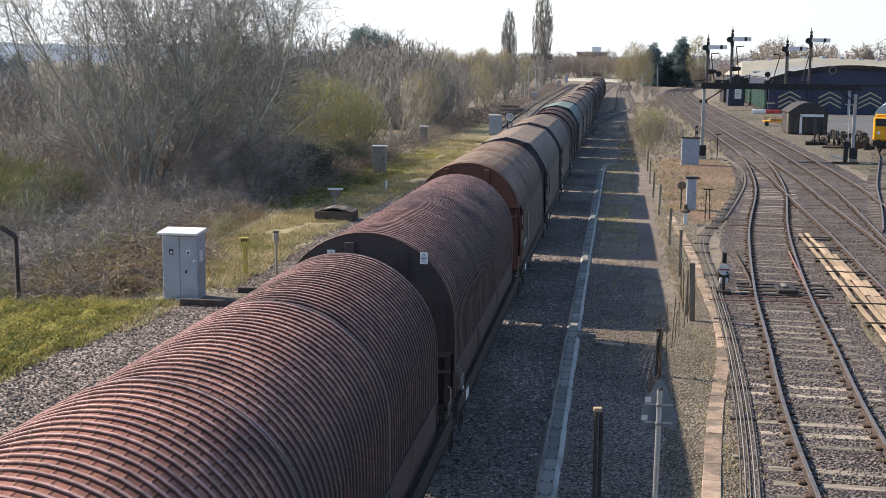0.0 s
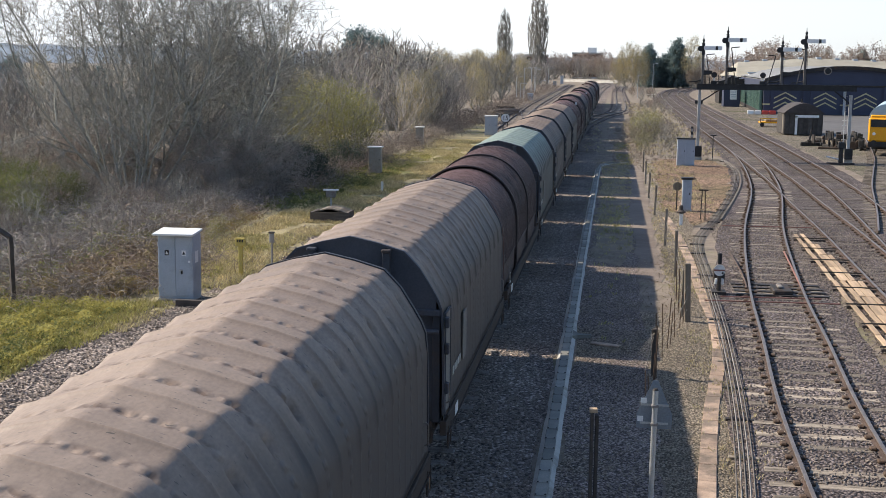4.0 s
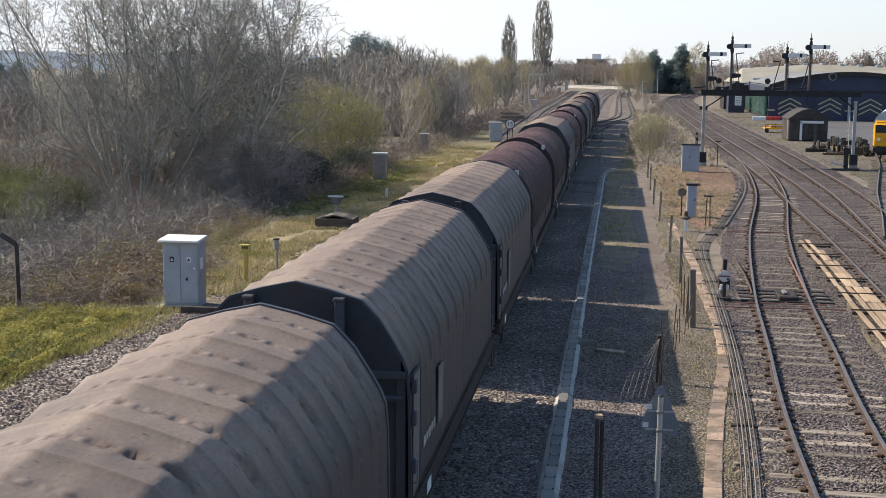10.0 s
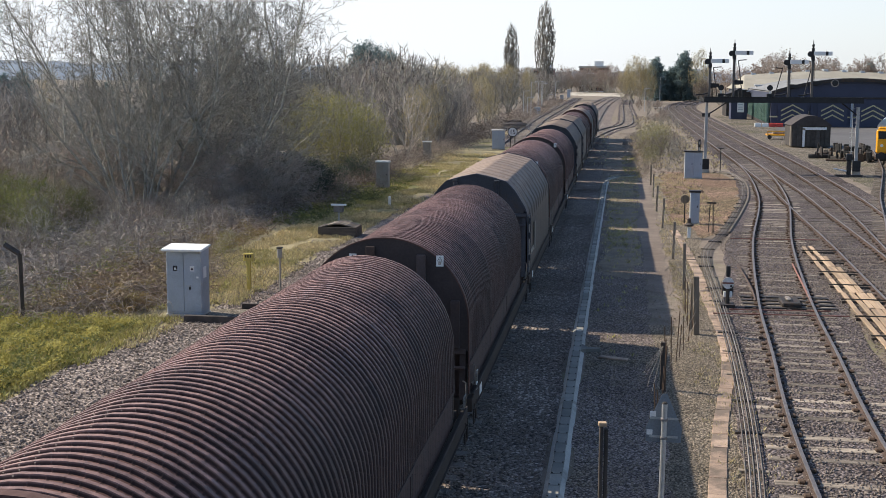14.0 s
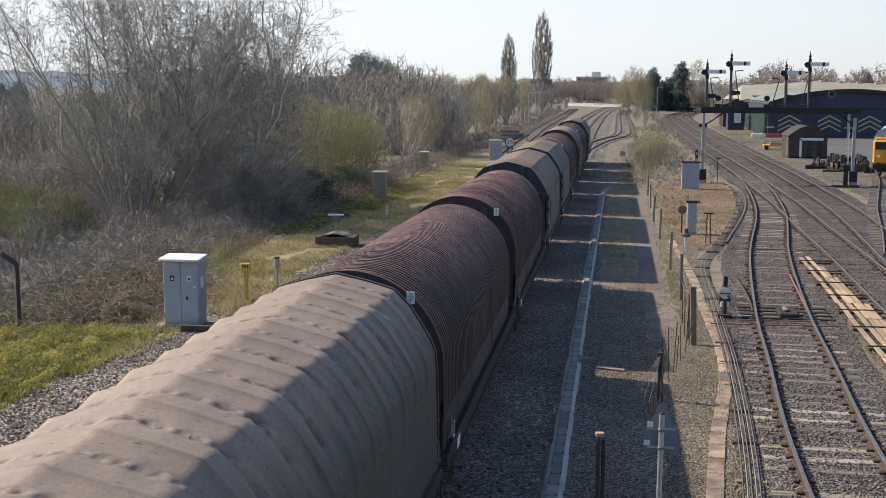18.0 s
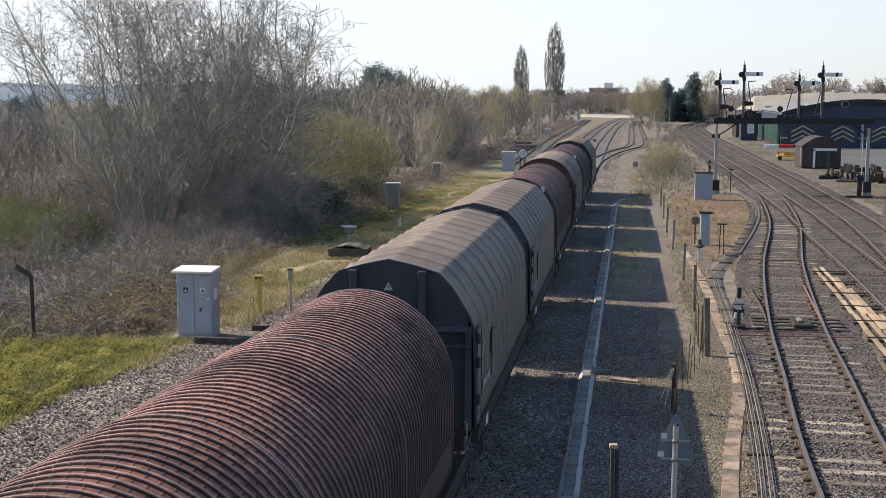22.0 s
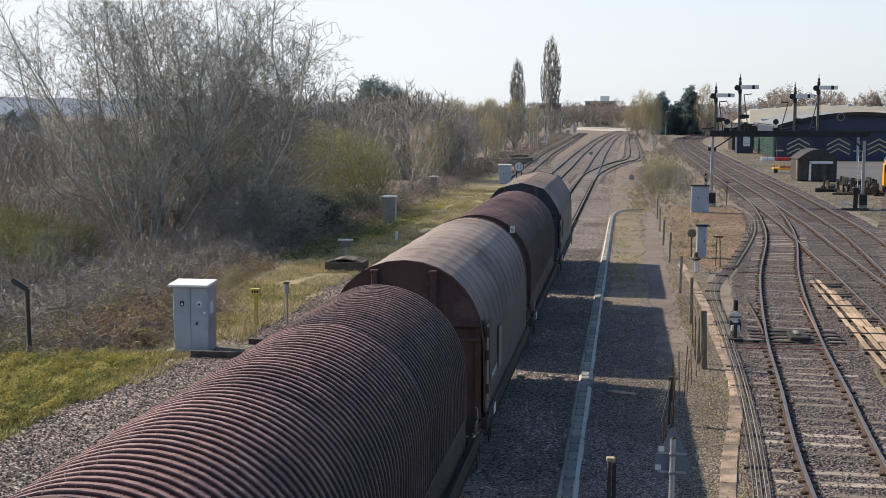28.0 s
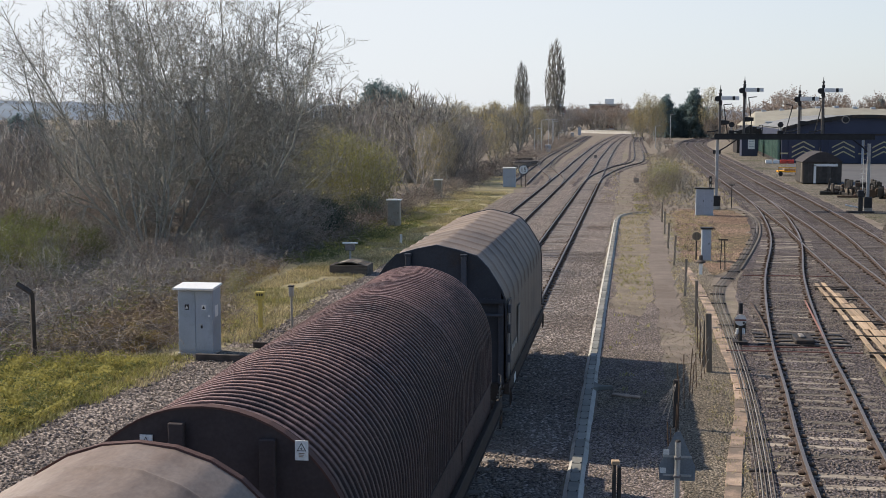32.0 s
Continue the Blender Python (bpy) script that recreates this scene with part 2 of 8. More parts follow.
    my.inputs[7].default_value = (0.05, 0.05, 0.05, 1)
    Lk(r2.outputs[0], my.inputs[0])
    Lk(mx.outputs[2], my.inputs[6])
    Lk(my.outputs[2], bs.inputs["Base Color"])
    return shaded_sides(m)


def wrinkled(m, deep=0.012):
    """Thin creases round the sheet, here and there, with rust washed into them."""
    t = m.node_tree
    N, Lk = t.nodes.new, t.links.new
    bs = t.nodes["Principled BSDF"]
    uv = N("ShaderNodeUVMap")
    lines = []
    for size, low, seed in (((0.55, 5.0, 1.0), 0.94, 0.0), ((0.8, 11.0, 1.0), 0.955, 7.0)):
        mp = N("ShaderNodeMapping")
        mp.inputs["Scale"].default_value, mp.inputs["Location"].default_value = size, (seed, seed, 0)
        Lk(uv.outputs[0], mp.inputs[0])
        n = N("ShaderNodeTexNoise")
        n.inputs["Scale"].default_value, n.inputs["Detail"].default_value = 1.0, 2
        Lk(mp.outputs[0], n.inputs[0])
        pp = N("ShaderNodeMath")
        pp.operation = "PINGPONG"
        pp.inputs[1].default_value = 0.12
        Lk(n.outputs[0], pp.inputs[0])
        r = N("ShaderNodeMapRange")
        r.inputs[1].default_value, r.inputs[2].default_value = 0.12 * (low - 0.04), 0.12
        Lk(pp.outputs[0], r.inputs[0])
        lines.append(r.outputs[0])
    mx = N("ShaderNodeMath")
    mx.operation = "MAXIMUM"
    Lk(lines[0], mx.inputs[0])
    Lk(lines[1], mx.inputs[1])
    bp = N("ShaderNodeBump")
    bp.inputs["Strength"].default_value, bp.inputs["Distance"].default_value = 1.0, deep
    Lk(mx.outputs[0], bp.inputs["Height"])
    Lk(bs.inputs["Normal"].links[0].from_socket, bp.inputs["Normal"])
    Lk(bp.outputs[0], bs.inputs["Normal"])
    patchy = N("ShaderNodeTexNoise")
    patchy.inputs["Scale"].default_value, patchy.inputs["Detail"].default_value = 1.6, 5
    Lk(uv.outputs[0], patchy.inputs[0])
    pr = N("ShaderNodeMapRange")
    pr.inputs[1].default_value, pr.inputs[2].default_value, pr.inputs[4].default_value = 0.45, 0.62, 0.6
    Lk(patchy.outputs[0], pr.inputs[0])
    k = N("ShaderNodeMath")
    k.operation = "MULTIPLY"
    Lk(pr.outputs[0], k.inputs[0])
    Lk(mx.outputs[0], k.inputs[1])
    mix = N("ShaderNodeMix")
    mix.data_type = "RGBA"
    mix.inputs[7].default_value = (0.15, 0.075, 0.045, 1)
    Lk(k.outputs[0], mix.inputs[0])
    Lk(bs.inputs["Base Color"].links[0].from_socket, mix.inputs[6])
    Lk(mix.outputs[2], bs.inputs["Base Color"])
    return m


def shaded_sides(m, middle=3.53, painted_shade=(0.048, 0.047, 0.048), edge=1.45, share=0.85):
    """Shade painted into the colour, in long dark streaks down both sides of the sheet."""
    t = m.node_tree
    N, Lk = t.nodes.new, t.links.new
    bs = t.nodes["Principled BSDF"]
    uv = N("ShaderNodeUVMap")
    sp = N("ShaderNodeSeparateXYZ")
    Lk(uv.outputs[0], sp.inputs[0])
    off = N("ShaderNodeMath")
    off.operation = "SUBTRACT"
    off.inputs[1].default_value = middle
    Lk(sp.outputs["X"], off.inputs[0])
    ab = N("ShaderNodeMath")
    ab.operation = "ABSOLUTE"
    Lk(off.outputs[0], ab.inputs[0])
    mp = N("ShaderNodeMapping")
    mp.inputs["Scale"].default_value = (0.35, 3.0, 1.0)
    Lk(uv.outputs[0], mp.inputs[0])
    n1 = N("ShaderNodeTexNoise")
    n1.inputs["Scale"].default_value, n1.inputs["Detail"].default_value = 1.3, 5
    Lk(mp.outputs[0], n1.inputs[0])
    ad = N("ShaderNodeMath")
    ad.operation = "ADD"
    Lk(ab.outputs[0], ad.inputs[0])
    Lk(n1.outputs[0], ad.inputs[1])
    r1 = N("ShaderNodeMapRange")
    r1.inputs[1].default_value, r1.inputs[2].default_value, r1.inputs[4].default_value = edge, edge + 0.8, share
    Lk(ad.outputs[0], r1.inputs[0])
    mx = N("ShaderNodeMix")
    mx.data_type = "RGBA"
    mx.inputs[7].default_value = (*painted_shade, 1)
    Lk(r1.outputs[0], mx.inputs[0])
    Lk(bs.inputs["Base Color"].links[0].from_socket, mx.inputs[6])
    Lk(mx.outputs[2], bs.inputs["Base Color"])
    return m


BALLAST = gravel("ballast", (0.108, 0.089, 0.085), (0.19, 0.158, 0.149), 0.062, (0.085, 0.064, 0.057), 0.5, 1.0)
BALLAST_PALE = gravel("pale_ballast", (0.225, 0.184, 0.158), (0.365, 0.304, 0.26), 0.066, (0.175, 0.132, 0.106), 0.45, 1.0)
CESS = gravel("cess_gravel", (0.195, 0.156, 0.137), (0.32, 0.26, 0.226), 0.045, (0.22, 0.178, 0.115), 0.5, 0.9)
GROUND = surf("rough_ground", (0.15, 0.118, 0.092), (0.27, 0.22, 0.17), 0.9, 0.95, 0, 0.6, 14, (0.17, 0.155, 0.085), 0.45, depth=0.06)
VERGE = surf("verge_grass", (0.25, 0.21, 0.115), (0.37, 0.31, 0.175), 0.45, 0.95, 0, 0.8, 16, (0.16, 0.155, 0.055), 0.45, depth=0.06)
SCRUB_FLOOR = surf("leaf_mould", (0.06, 0.047, 0.035), (0.125, 0.097, 0.07), 1.2, 0.95, 0, 0.8, 18, (0.075, 0.08, 0.035), 0.5, depth=0.05)
CESS_TURF = surf("thin_cess_turf", (0.20, 0.16, 0.118), (0.285, 0.23, 0.165), 1.3, 0.95, 0, 0.8, 22, (0.17, 0.135, 0.10), 0.6, depth=0.05)
PATH_EARTH = surf("trodden_earth", (0.165, 0.13, 0.105), (0.235, 0.19, 0.153), 0.8, 0.95, 0, 0.5, 30, (0.15, 0.115, 0.09), 0.5)
BROWN_EARTH = gravel("bare_brown_earth", (0.23, 0.147, 0.10), (0.33, 0.225, 0.157), 0.08, (0.20, 0.16, 0.09), 0.5, 0.8)
DULL = surf("dull_grey_rod", (0.20, 0.18, 0.16), (0.30, 0.275, 0.25), 4, 0.8, 0.2, 0.1, 40, (0.14, 0.10, 0.075), 0.4)
YARD = gravel("yard_ground", (0.17, 0.145, 0.115), (0.26, 0.22, 0.17), 0.05, (0.13, 0.12, 0.06), 0.45, 0.5)
TARMAC = surf("tarmac", (0.105, 0.10, 0.097), (0.14, 0.134, 0.13), 0.2, 0.9, 0, 0.3, 30, (0.085, 0.08, 0.078), 0.5)
RAIL_TOP = surf("worn_rail_head", (0.15, 0.125, 0.112), (0.215, 0.185, 0.168), 3, 0.45, 0.4, 0.05, 60, (0.20, 0.15, 0.12), 0.3)
RAIL_SIDE = surf("rusty_rail", (0.065, 0.046, 0.038), (0.115, 0.08, 0.064), 3, 0.85, 0.1, 0.3, 60)
SLEEPER = surf("weathered_sleeper", (0.19, 0.16, 0.128), (0.34, 0.285, 0.225), 2.5, 0.9, 0, 0.4, 40, (0.09, 0.075, 0.06), 0.6, vary=0.5, stretch=(0.4, 3, 3))
SLEEPER_DARK = surf("dark_sleeper", (0.085, 0.07, 0.058), (0.145, 0.12, 0.098), 2.5, 0.9, 0, 0.4, 40, (0.06, 0.05, 0.042), 0.5, vary=0.4, stretch=(0.4, 3, 3))
SLEEPER_CON = surf("concrete_sleeper", (0.19, 0.168, 0.15), (0.25, 0.222, 0.198), 2.5, 0.9, 0, 0.3, 40, (0.12, 0.09, 0.075), 0.5, vary=0.15)
CHAIR = surf("rusty_chair", (0.08, 0.055, 0.04), (0.12, 0.08, 0.055), 8, 0.9, 0.1, 0.3, 60)
CONCRETE = surf("concrete", (0.40, 0.38, 0.34), (0.50, 0.475, 0.43), 1.5, 0.9, 0, 0.25, 50, (0.28, 0.26, 0.22), 0.45, vary=0.12)
CONCRETE_WARM = surf("worn_concrete_edging", (0.36, 0.255, 0.185), (0.50, 0.365, 0.27), 2.6, 0.9, 0, 0.5, 50, (0.20, 0.155, 0.12), 0.75, vary=0.2)
GRP = surf("pale_trough_lid", (0.20, 0.193, 0.168), (0.28, 0.268, 0.235), 2.0, 0.8, 0, 0.15, 60, (0.20, 0.20, 0.18), 0.5, vary=0.28)
ROD_GREY = surf("grimy_rod", (0.10, 0.09, 0.082), (0.17, 0.155, 0.14), 4, 0.85, 0.1, 0.1, 40, (0.09, 0.06, 0.045), 0.4)
STEEL_DARK = surf("dark_steel", (0.035, 0.032, 0.03), (0.06, 0.055, 0.05), 3, 0.7, 0.3, 0.15, 40, (0.10, 0.06, 0.04), 0.3)
STEEL_GREY = surf("grey_painted_steel", (0.36, 0.40, 0.45), (0.41, 0.45, 0.50), 1.2, 0.55, 0, 0.05, 60, (0.30, 0.33, 0.36), 0.3)
GALV = surf("galvanised_steel", (0.42, 0.43, 0.43), (0.52, 0.53, 0.53), 6, 0.5, 0.6, 0.05, 60)
WHITE = surf("white_paint", (0.74, 0.74, 0.72), (0.80, 0.80, 0.78), 2, 0.6, 0, 0.05, 40, (0.62, 0.60, 0.55), 0.3)
BLACK = surf("black_paint", (0.02, 0.02, 0.021), (0.035, 0.035, 0.036), 3, 0.6, 0, 0.05, 40)
YELLOW = surf("yellow_paint", (0.55, 0.42, 0.10), (0.62, 0.48, 0.14), 3, 0.7, 0, 0.1, 40, (0.42, 0.32, 0.10), 0.4)
TAN = surf("sandy_paint", (0.34, 0.31, 0.26), (0.40, 0.365, 0.31), 2, 0.7, 0, 0.08, 40, (0.30, 0.26, 0.2), 0.4)
YELLOW_LOCO = surf("loco_yellow", (0.80, 0.355, 0.014), (0.83, 0.39, 0.02), 2, 0.5, 0, 0.03, 40, (0.6, 0.33, 0.03), 0.25)
BLUE_LOCO = surf("loco_grey_blue", (0.32, 0.42, 0.47), (0.37, 0.47, 0.52), 2, 0.5, 0, 0.03, 40)
GLASS_DARK = surf("dark_glass", (0.02, 0.025, 0.03), (0.03, 0.035, 0.04), 1, 0.1, 0, 0, 10, spec=0.6)
WOOD_OLD = surf("grey_weathered_wood", (0.20, 0.165, 0.125), (0.30, 0.255, 0.20), 3, 0.9, 0, 0.4, 40, (0.12, 0.10, 0.08), 0.4, vary=0.25, stretch=(3, 3, 0.5))
PLANK = surf("fresh_timber", (0.38, 0.27, 0.17), (0.50, 0.36, 0.24), 2, 0.85, 0, 0.3, 40, (0.33, 0.25, 0.17), 0.4, vary=0.25, stretch=(3, 0.4, 3))
TARRED = surf("tarred_boards", (0.05, 0.045, 0.041), (0.085, 0.076, 0.068), 3, 0.85, 0, 0.3, 40, (0.07, 0.055, 0.045), 0.3, vary=0.25)
WOOD_DARK = surf("creosoted_wood", (0.05, 0.042, 0.037), (0.09, 0.075, 0.065), 3, 0.9, 0, 0.4, 40, vary=0.25)
RED_ROD = surf("faded_red_rod", (0.19, 0.09, 0.075), (0.26, 0.13, 0.105), 3, 0.8, 0, 0.1, 40)
SHED_BLUE = surf("navy_sheet_cladding", (0.042, 0.048, 0.08), (0.055, 0.063, 0.098), 0.3, 0.65, 0.1, 0.1, 12, (0.05, 0.055, 0.08), 0.3)
ROOF_PALE = surf("pale_sheet_roof", (0.29, 0.265, 0.205), (0.36, 0.33, 0.265), 0.3, 0.8, 0, 0.1, 10, (0.25, 0.24, 0.2), 0.4)
GREEN_SHEET = surf("green_sheet", (0.10, 0.165, 0.135), (0.135, 0.21, 0.17), 0.5, 0.65, 0, 0.1, 20, (0.10, 0.15, 0.11), 0.3, vary=0.12)
BRICK_FAR = surf("far_brick", (0.23, 0.14, 0.11), (0.28, 0.17, 0.13), 0.1, 0.9, 0, 0, 2)
BARK = surf("grey_bark", (0.26, 0.24, 0.203), (0.375, 0.348, 0.298), 4, 0.95, 0, 0.3, 30, (0.17, 0.175, 0.10), 0.3, vary=0.2)
BARK_PALE = surf("pale_grey_bark", (0.31, 0.295, 0.255), (0.46, 0.44, 0.385), 4, 0.95, 0, 0.3, 30, (0.17, 0.175, 0.10), 0.3, vary=0.2)
TWIG_DARK = surf("dark_twig", (0.225, 0.21, 0.181), (0.355, 0.335, 0.29), 0.5, 0.95, 0, 0, 6, vary=0.2)
BUD_BROWN = surf("brown_bud", (0.25, 0.19, 0.15), (0.36, 0.28, 0.22), 0.4, 0.9, 0, 0, 8, vary=0.2)
TWIG = surf("twig", (0.24, 0.213, 0.19), (0.35, 0.313, 0.28), 0.5, 0.95, 0, 0, 6, vary=0.25)
TWIG_RED = surf("reddish_twig", (0.30, 0.25, 0.215), (0.43, 0.365, 0.32), 0.5, 0.95, 0, 0, 6, vary=0.2)
TWIG_PALE = surf("pale_twig", (0.265, 0.24, 0.20), (0.365, 0.335, 0.28), 0.5, 0.95, 0, 0, 6, vary=0.2)
BRAMBLE = surf("bramble_stem", (0.225, 0.185, 0.152), (0.325, 0.275, 0.23), 0.6, 0.95, 0, 0, 8, (0.21, 0.135, 0.10), 0.4)
BUD = surf("bud_leaf", (0.35, 0.33, 0.075), (0.47, 0.43, 0.13), 0.4, 0.85, 0, 0, 8, (0.25, 0.27, 0.06), 0.4, vary=0.25)
WILLOW = surf("willow_leaf", (0.27, 0.255, 0.085), (0.36, 0.33, 0.13), 0.4, 0.85, 0, 0, 8, (0.19, 0.20, 0.07), 0.4, vary=0.2)
LEAF_DULL = surf("dull_green_leaf", (0.13, 0.145, 0.05), (0.21, 0.22, 0.085), 0.4, 0.85, 0, 0, 8, (0.09, 0.10, 0.04), 0.4, vary=0.3)
BUD_GOLD = surf("gold_bud", (0.34, 0.28, 0.13), (0.44, 0.365, 0.18), 0.3, 0.85, 0, 0, 8, vary=0.2)
# needles for far conifers, bluer and paler with haze mixed into the colour
LEAF_BLUE = surf("haze_blue_needle", (0.15, 0.21, 0.21), (0.225, 0.295, 0.285), 0.6, 0.9, 0, 0, 8, vary=0.2)
LEAF_DARK = surf("evergreen_leaf", (0.055, 0.075, 0.055), (0.095, 0.12, 0.08), 0.6, 0.95, 0, 0, 8, vary=0.25)
GRASS_Y = surf("dry_grass", (0.46, 0.385, 0.215), (0.60, 0.505, 0.30), 0.5, 0.9, 0, 0, 8, (0.31, 0.285, 0.12), 0.55)
GRASS_G = surf("green_grass", (0.36, 0.33, 0.11), (0.50, 0.45, 0.18), 0.5, 0.9, 0, 0, 8, (0.19, 0.20, 0.06), 0.5)
WEED = surf("leafy_weed", (0.35, 0.312, 0.085), (0.48, 0.425, 0.14), 0.8, 0.85, 0, 0, 8, (0.24, 0.225, 0.07), 0.45)


def leafy(m, share=0.4):
    """Thin leaves let part of the light through."""
    t = m.node_tree
    bs = t.nodes["Principled BSDF"]
    tr = t.nodes.new("ShaderNodeBsdfTranslucent")
    mx = t.nodes.new("ShaderNodeMixShader")
    mx.inputs[0].default_value = share
    t.links.new(bs.inputs["Base Color"].links[0].from_socket, tr.inputs["Color"])
    t.links.new(bs.outputs[0], mx.inputs[1])
    t.links.new(tr.outputs[0], mx.inputs[2])
    t.links.new(mx.outputs[0], t.nodes["Material Output"].inputs["Surface"])


for leaf in (LEAF_BLUE, LEAF_DULL, WILLOW, BUD, BUD_GOLD, BUD_BROWN, WEED, GRASS_G, GRASS_Y):
    leafy(leaf, 0.2 if leaf in (GRASS_G, GRASS_Y) else 0.4)


def mottled(m, share):
    """Each stem or blade has its own lightness."""
    t = m.node_tree
    bs = t.nodes["Principled BSDF"]
    ge = t.nodes.new("ShaderNodeNewGeometry")
    mr = t.nodes.new("ShaderNodeMapRange")
    mr.inputs[3].default_value, mr.inputs[4].default_value = 1 - share, 1 + share
    hs = t.nodes.new("ShaderNodeHueSaturation")
    t.links.new(ge.outputs["Random Per Island"], mr.inputs[0])
    t.links.new(mr.outputs[0], hs.inputs["Value"])
    t.links.new(bs.inputs["Base Color"].links[0].from_socket, hs.inputs["Color"])
    t.links.new(hs.outputs[0], bs.inputs["Base Color"])


for stem in (TWIG_DARK, TWIG, TWIG_PALE, BRAMBLE, GRASS_Y, GRASS_G):
    mottled(stem, 0.55)


# ---- helpers of the scene ----
def part(name, bm, material, parent=None, label="", at=None, smooth=False):
    """Link a bmesh (or mesh) as one object under a thing or a part."""
    me = bm
    if not isinstance(bm, bpy.types.Mesh):
        me = bpy.data.meshes.new(name)
        bm.to_mesh(me)
        bm.free()
    if material is not None and not me.materials:
        me.materials.append(material)
    if smooth:
        me.polygons.foreach_set("use_smooth", [True] * len(me.polygons))
    ob = new(name, me)
    if parent is not None:
        ob.parent = parent
    if at is not None:
        ob.matrix_basis = at
    if label:
        ob["label"] = label
    return ob


def thing(name, label, category, at=None, group="", kind=""):
    ob = new(name)
    ob.empty_display_size = 0.2
    if at is not None:
        ob.matrix_basis = at
    return tagged(ob, label, category, group, kind)


def box(bm, x0, x1, y0, y1, z0, z1, bevel=0.0, m=None):
    v = [bm.verts.new((x, y, z)) for x in (x0, x1) for y in (y0, y1) for z in (z0, z1)]
    fs = [bm.faces.new([v[i] for i in q]) for q in ((0, 1, 3, 2), (4, 6, 7, 5), (0, 4, 5, 1), (2, 3, 7, 6), (0, 2, 6, 4), (1, 5, 7, 3))]
    geo = v
    if bevel:
        es = list({e for f in fs for e in f.edges})
        r = bmesh.ops.bevel(bm, geom=es, offset=bevel, segments=1, affect="EDGES", profile=0.5)
        geo = list({w for f in r["faces"] for w in f.verts} | {w for w in v if w.is_valid})
    if m is not None:
        bmesh.ops.transform(bm, matrix=m, verts=geo)
    return bm


def B(x0, x1, y0, y1, z0, z1, bevel=0.0, m=None):
    return box(bmesh.new(), x0, x1, y0, y1, z0, z1, bevel, m)


def tube(bm, a, b, r0, r1=None, n=8, caps=True):
    a, b = Vector(a), Vector(b)
    r1 = r0 if r1 is None else r1
    q = (b - a).to_track_quat("Z", "Y").to_matrix()
    ra, rb = [], []
    for i in range(n):
        u = q @ Vector((math.cos(2 * math.pi * i / n), math.sin(2 * math.pi * i / n), 0))
        ra.append(bm.verts.new(a + u * r0))
        rb.append(bm.verts.new(b + u * r1))
    for i in range(n):
        bm.faces.new((ra[i], ra[(i + 1) % n], rb[(i + 1) % n], rb[i]))
    if caps:
        bm.faces.new(ra[::-1])
        bm.faces.new(rb)
    return bm


def T(a, b, r0, r1=None, n=8):
    return tube(bmesh.new(), a, b, r0, r1, n)


def bent(points, r, n=6):
    bm = bmesh.new()
    for a, b in zip(points, points[1:]):
        tube(bm, a, b, r, r, n)
    return bm


def lathe(bm, prof, n=16, at=(0, 0, 0)):
    """Turn (radius, height) pairs about z."""
    rings = []
    for r, z in prof:
        rings.append([bm.verts.new((at[0] + r * math.cos(2 * math.pi * i / n), at[1] + r * math.sin(2 * math.pi * i / n), at[2] + z)) for i in range(n)])
    for a, b in zip(rings, rings[1:]):
        for i in range(n):
            bm.faces.new((a[i], a[(i + 1) % n], b[(i + 1) % n], b[i]))
    bm.faces.new(rings[0][::-1])
    bm.faces.new(rings[-1])
    return bm


def slab(points, z0, z1, bm=None):
    """A prism over a plan outline."""
    bm = bm or bmesh.new()
    lo = [bm.verts.new((x, y, z0)) for x, y in points]
    hi = [bm.verts.new((x, y, z1)) for x, y in points]
    k = len(points)
    bm.faces.new(lo[::-1])
    bm.faces.new(hi)
    for i in range(k):
        bm.faces.new((lo[i], lo[(i + 1) % k], hi[(i + 1) % k], hi[i]))
    bmesh.ops.recalc_face_normals(bm, faces=bm.faces)
    return bm


def spread(name, verts, faces, material, parent=None, label="", smooth=False):
    me = bpy.data.meshes.new(name)
    me.from_pydata(verts, [], faces)
    return part(name, me, material, parent, label, smooth=smooth)


def along(points, step):
    """Points at even steps on a smooth line through plan points, with the heading of each."""
    P = [Vector((x, y)) for x, y in points]
    P = [P[0] * 2 - P[1]] + P + [P[-1] * 2 - P[-2]]
    fine = []
    for i in range(1, len(P) - 2):
        for k in range(24):
            u = k / 24
            p0, p1, p2, p3 = P[i - 1:i + 3]
            fine.append(0.5 * (2 * p1 + (p2 - p0) * u + (2 * p0 - 5 * p1 + 4 * p2 - p3) * u * u + (3 * p1 - p0 - 3 * p2 + p3) * u ** 3))
    fine.append(P[-2])
    out, run, nxt = [], 0.0, 0.0
    for a, b in zip(fine, fine[1:]):
        d = (b - a).length
        while d > 0 and run + d >= nxt:
            q = a + (b - a) * ((nxt - run) / d)
            out.append((q.x, q.y, math.atan2(b.y - a.y, b.x - a.x)))
            nxt += step
        run += d
    return out


def ribbon(line, x0, x1, z0, z1, wobble=0.0, rng=None):
    """A raised band along a line, from x0 to x1 to the right of it, flat on top with sloping sides."""
    bm = bmesh.new()
    rows = []
    for x, y, h in line:
        nx, ny = math.sin(h), -math.cos(h)
        a, b = x0, x1
        if wobble:
            a += rng.uniform(-wobble, wobble)
            b += rng.uniform(-wobble, wobble)
        s = abs(z1 - z0) * 1.2
        rows.append([bm.verts.new((x + nx * o, y + ny * o, z)) for o, z in ((a - s, z0), (a, z1), (b, z1), (b + s, z0))])
    for p, q in zip(rows, rows[1:]):
        for i in range(3):
            bm.faces.new((p[i], p[i + 1], q[i + 1], q[i]))
    bmesh.ops.recalc_face_normals(bm, faces=bm.faces)
    return bm


# ---- ground ----
rng = random.Random(7)
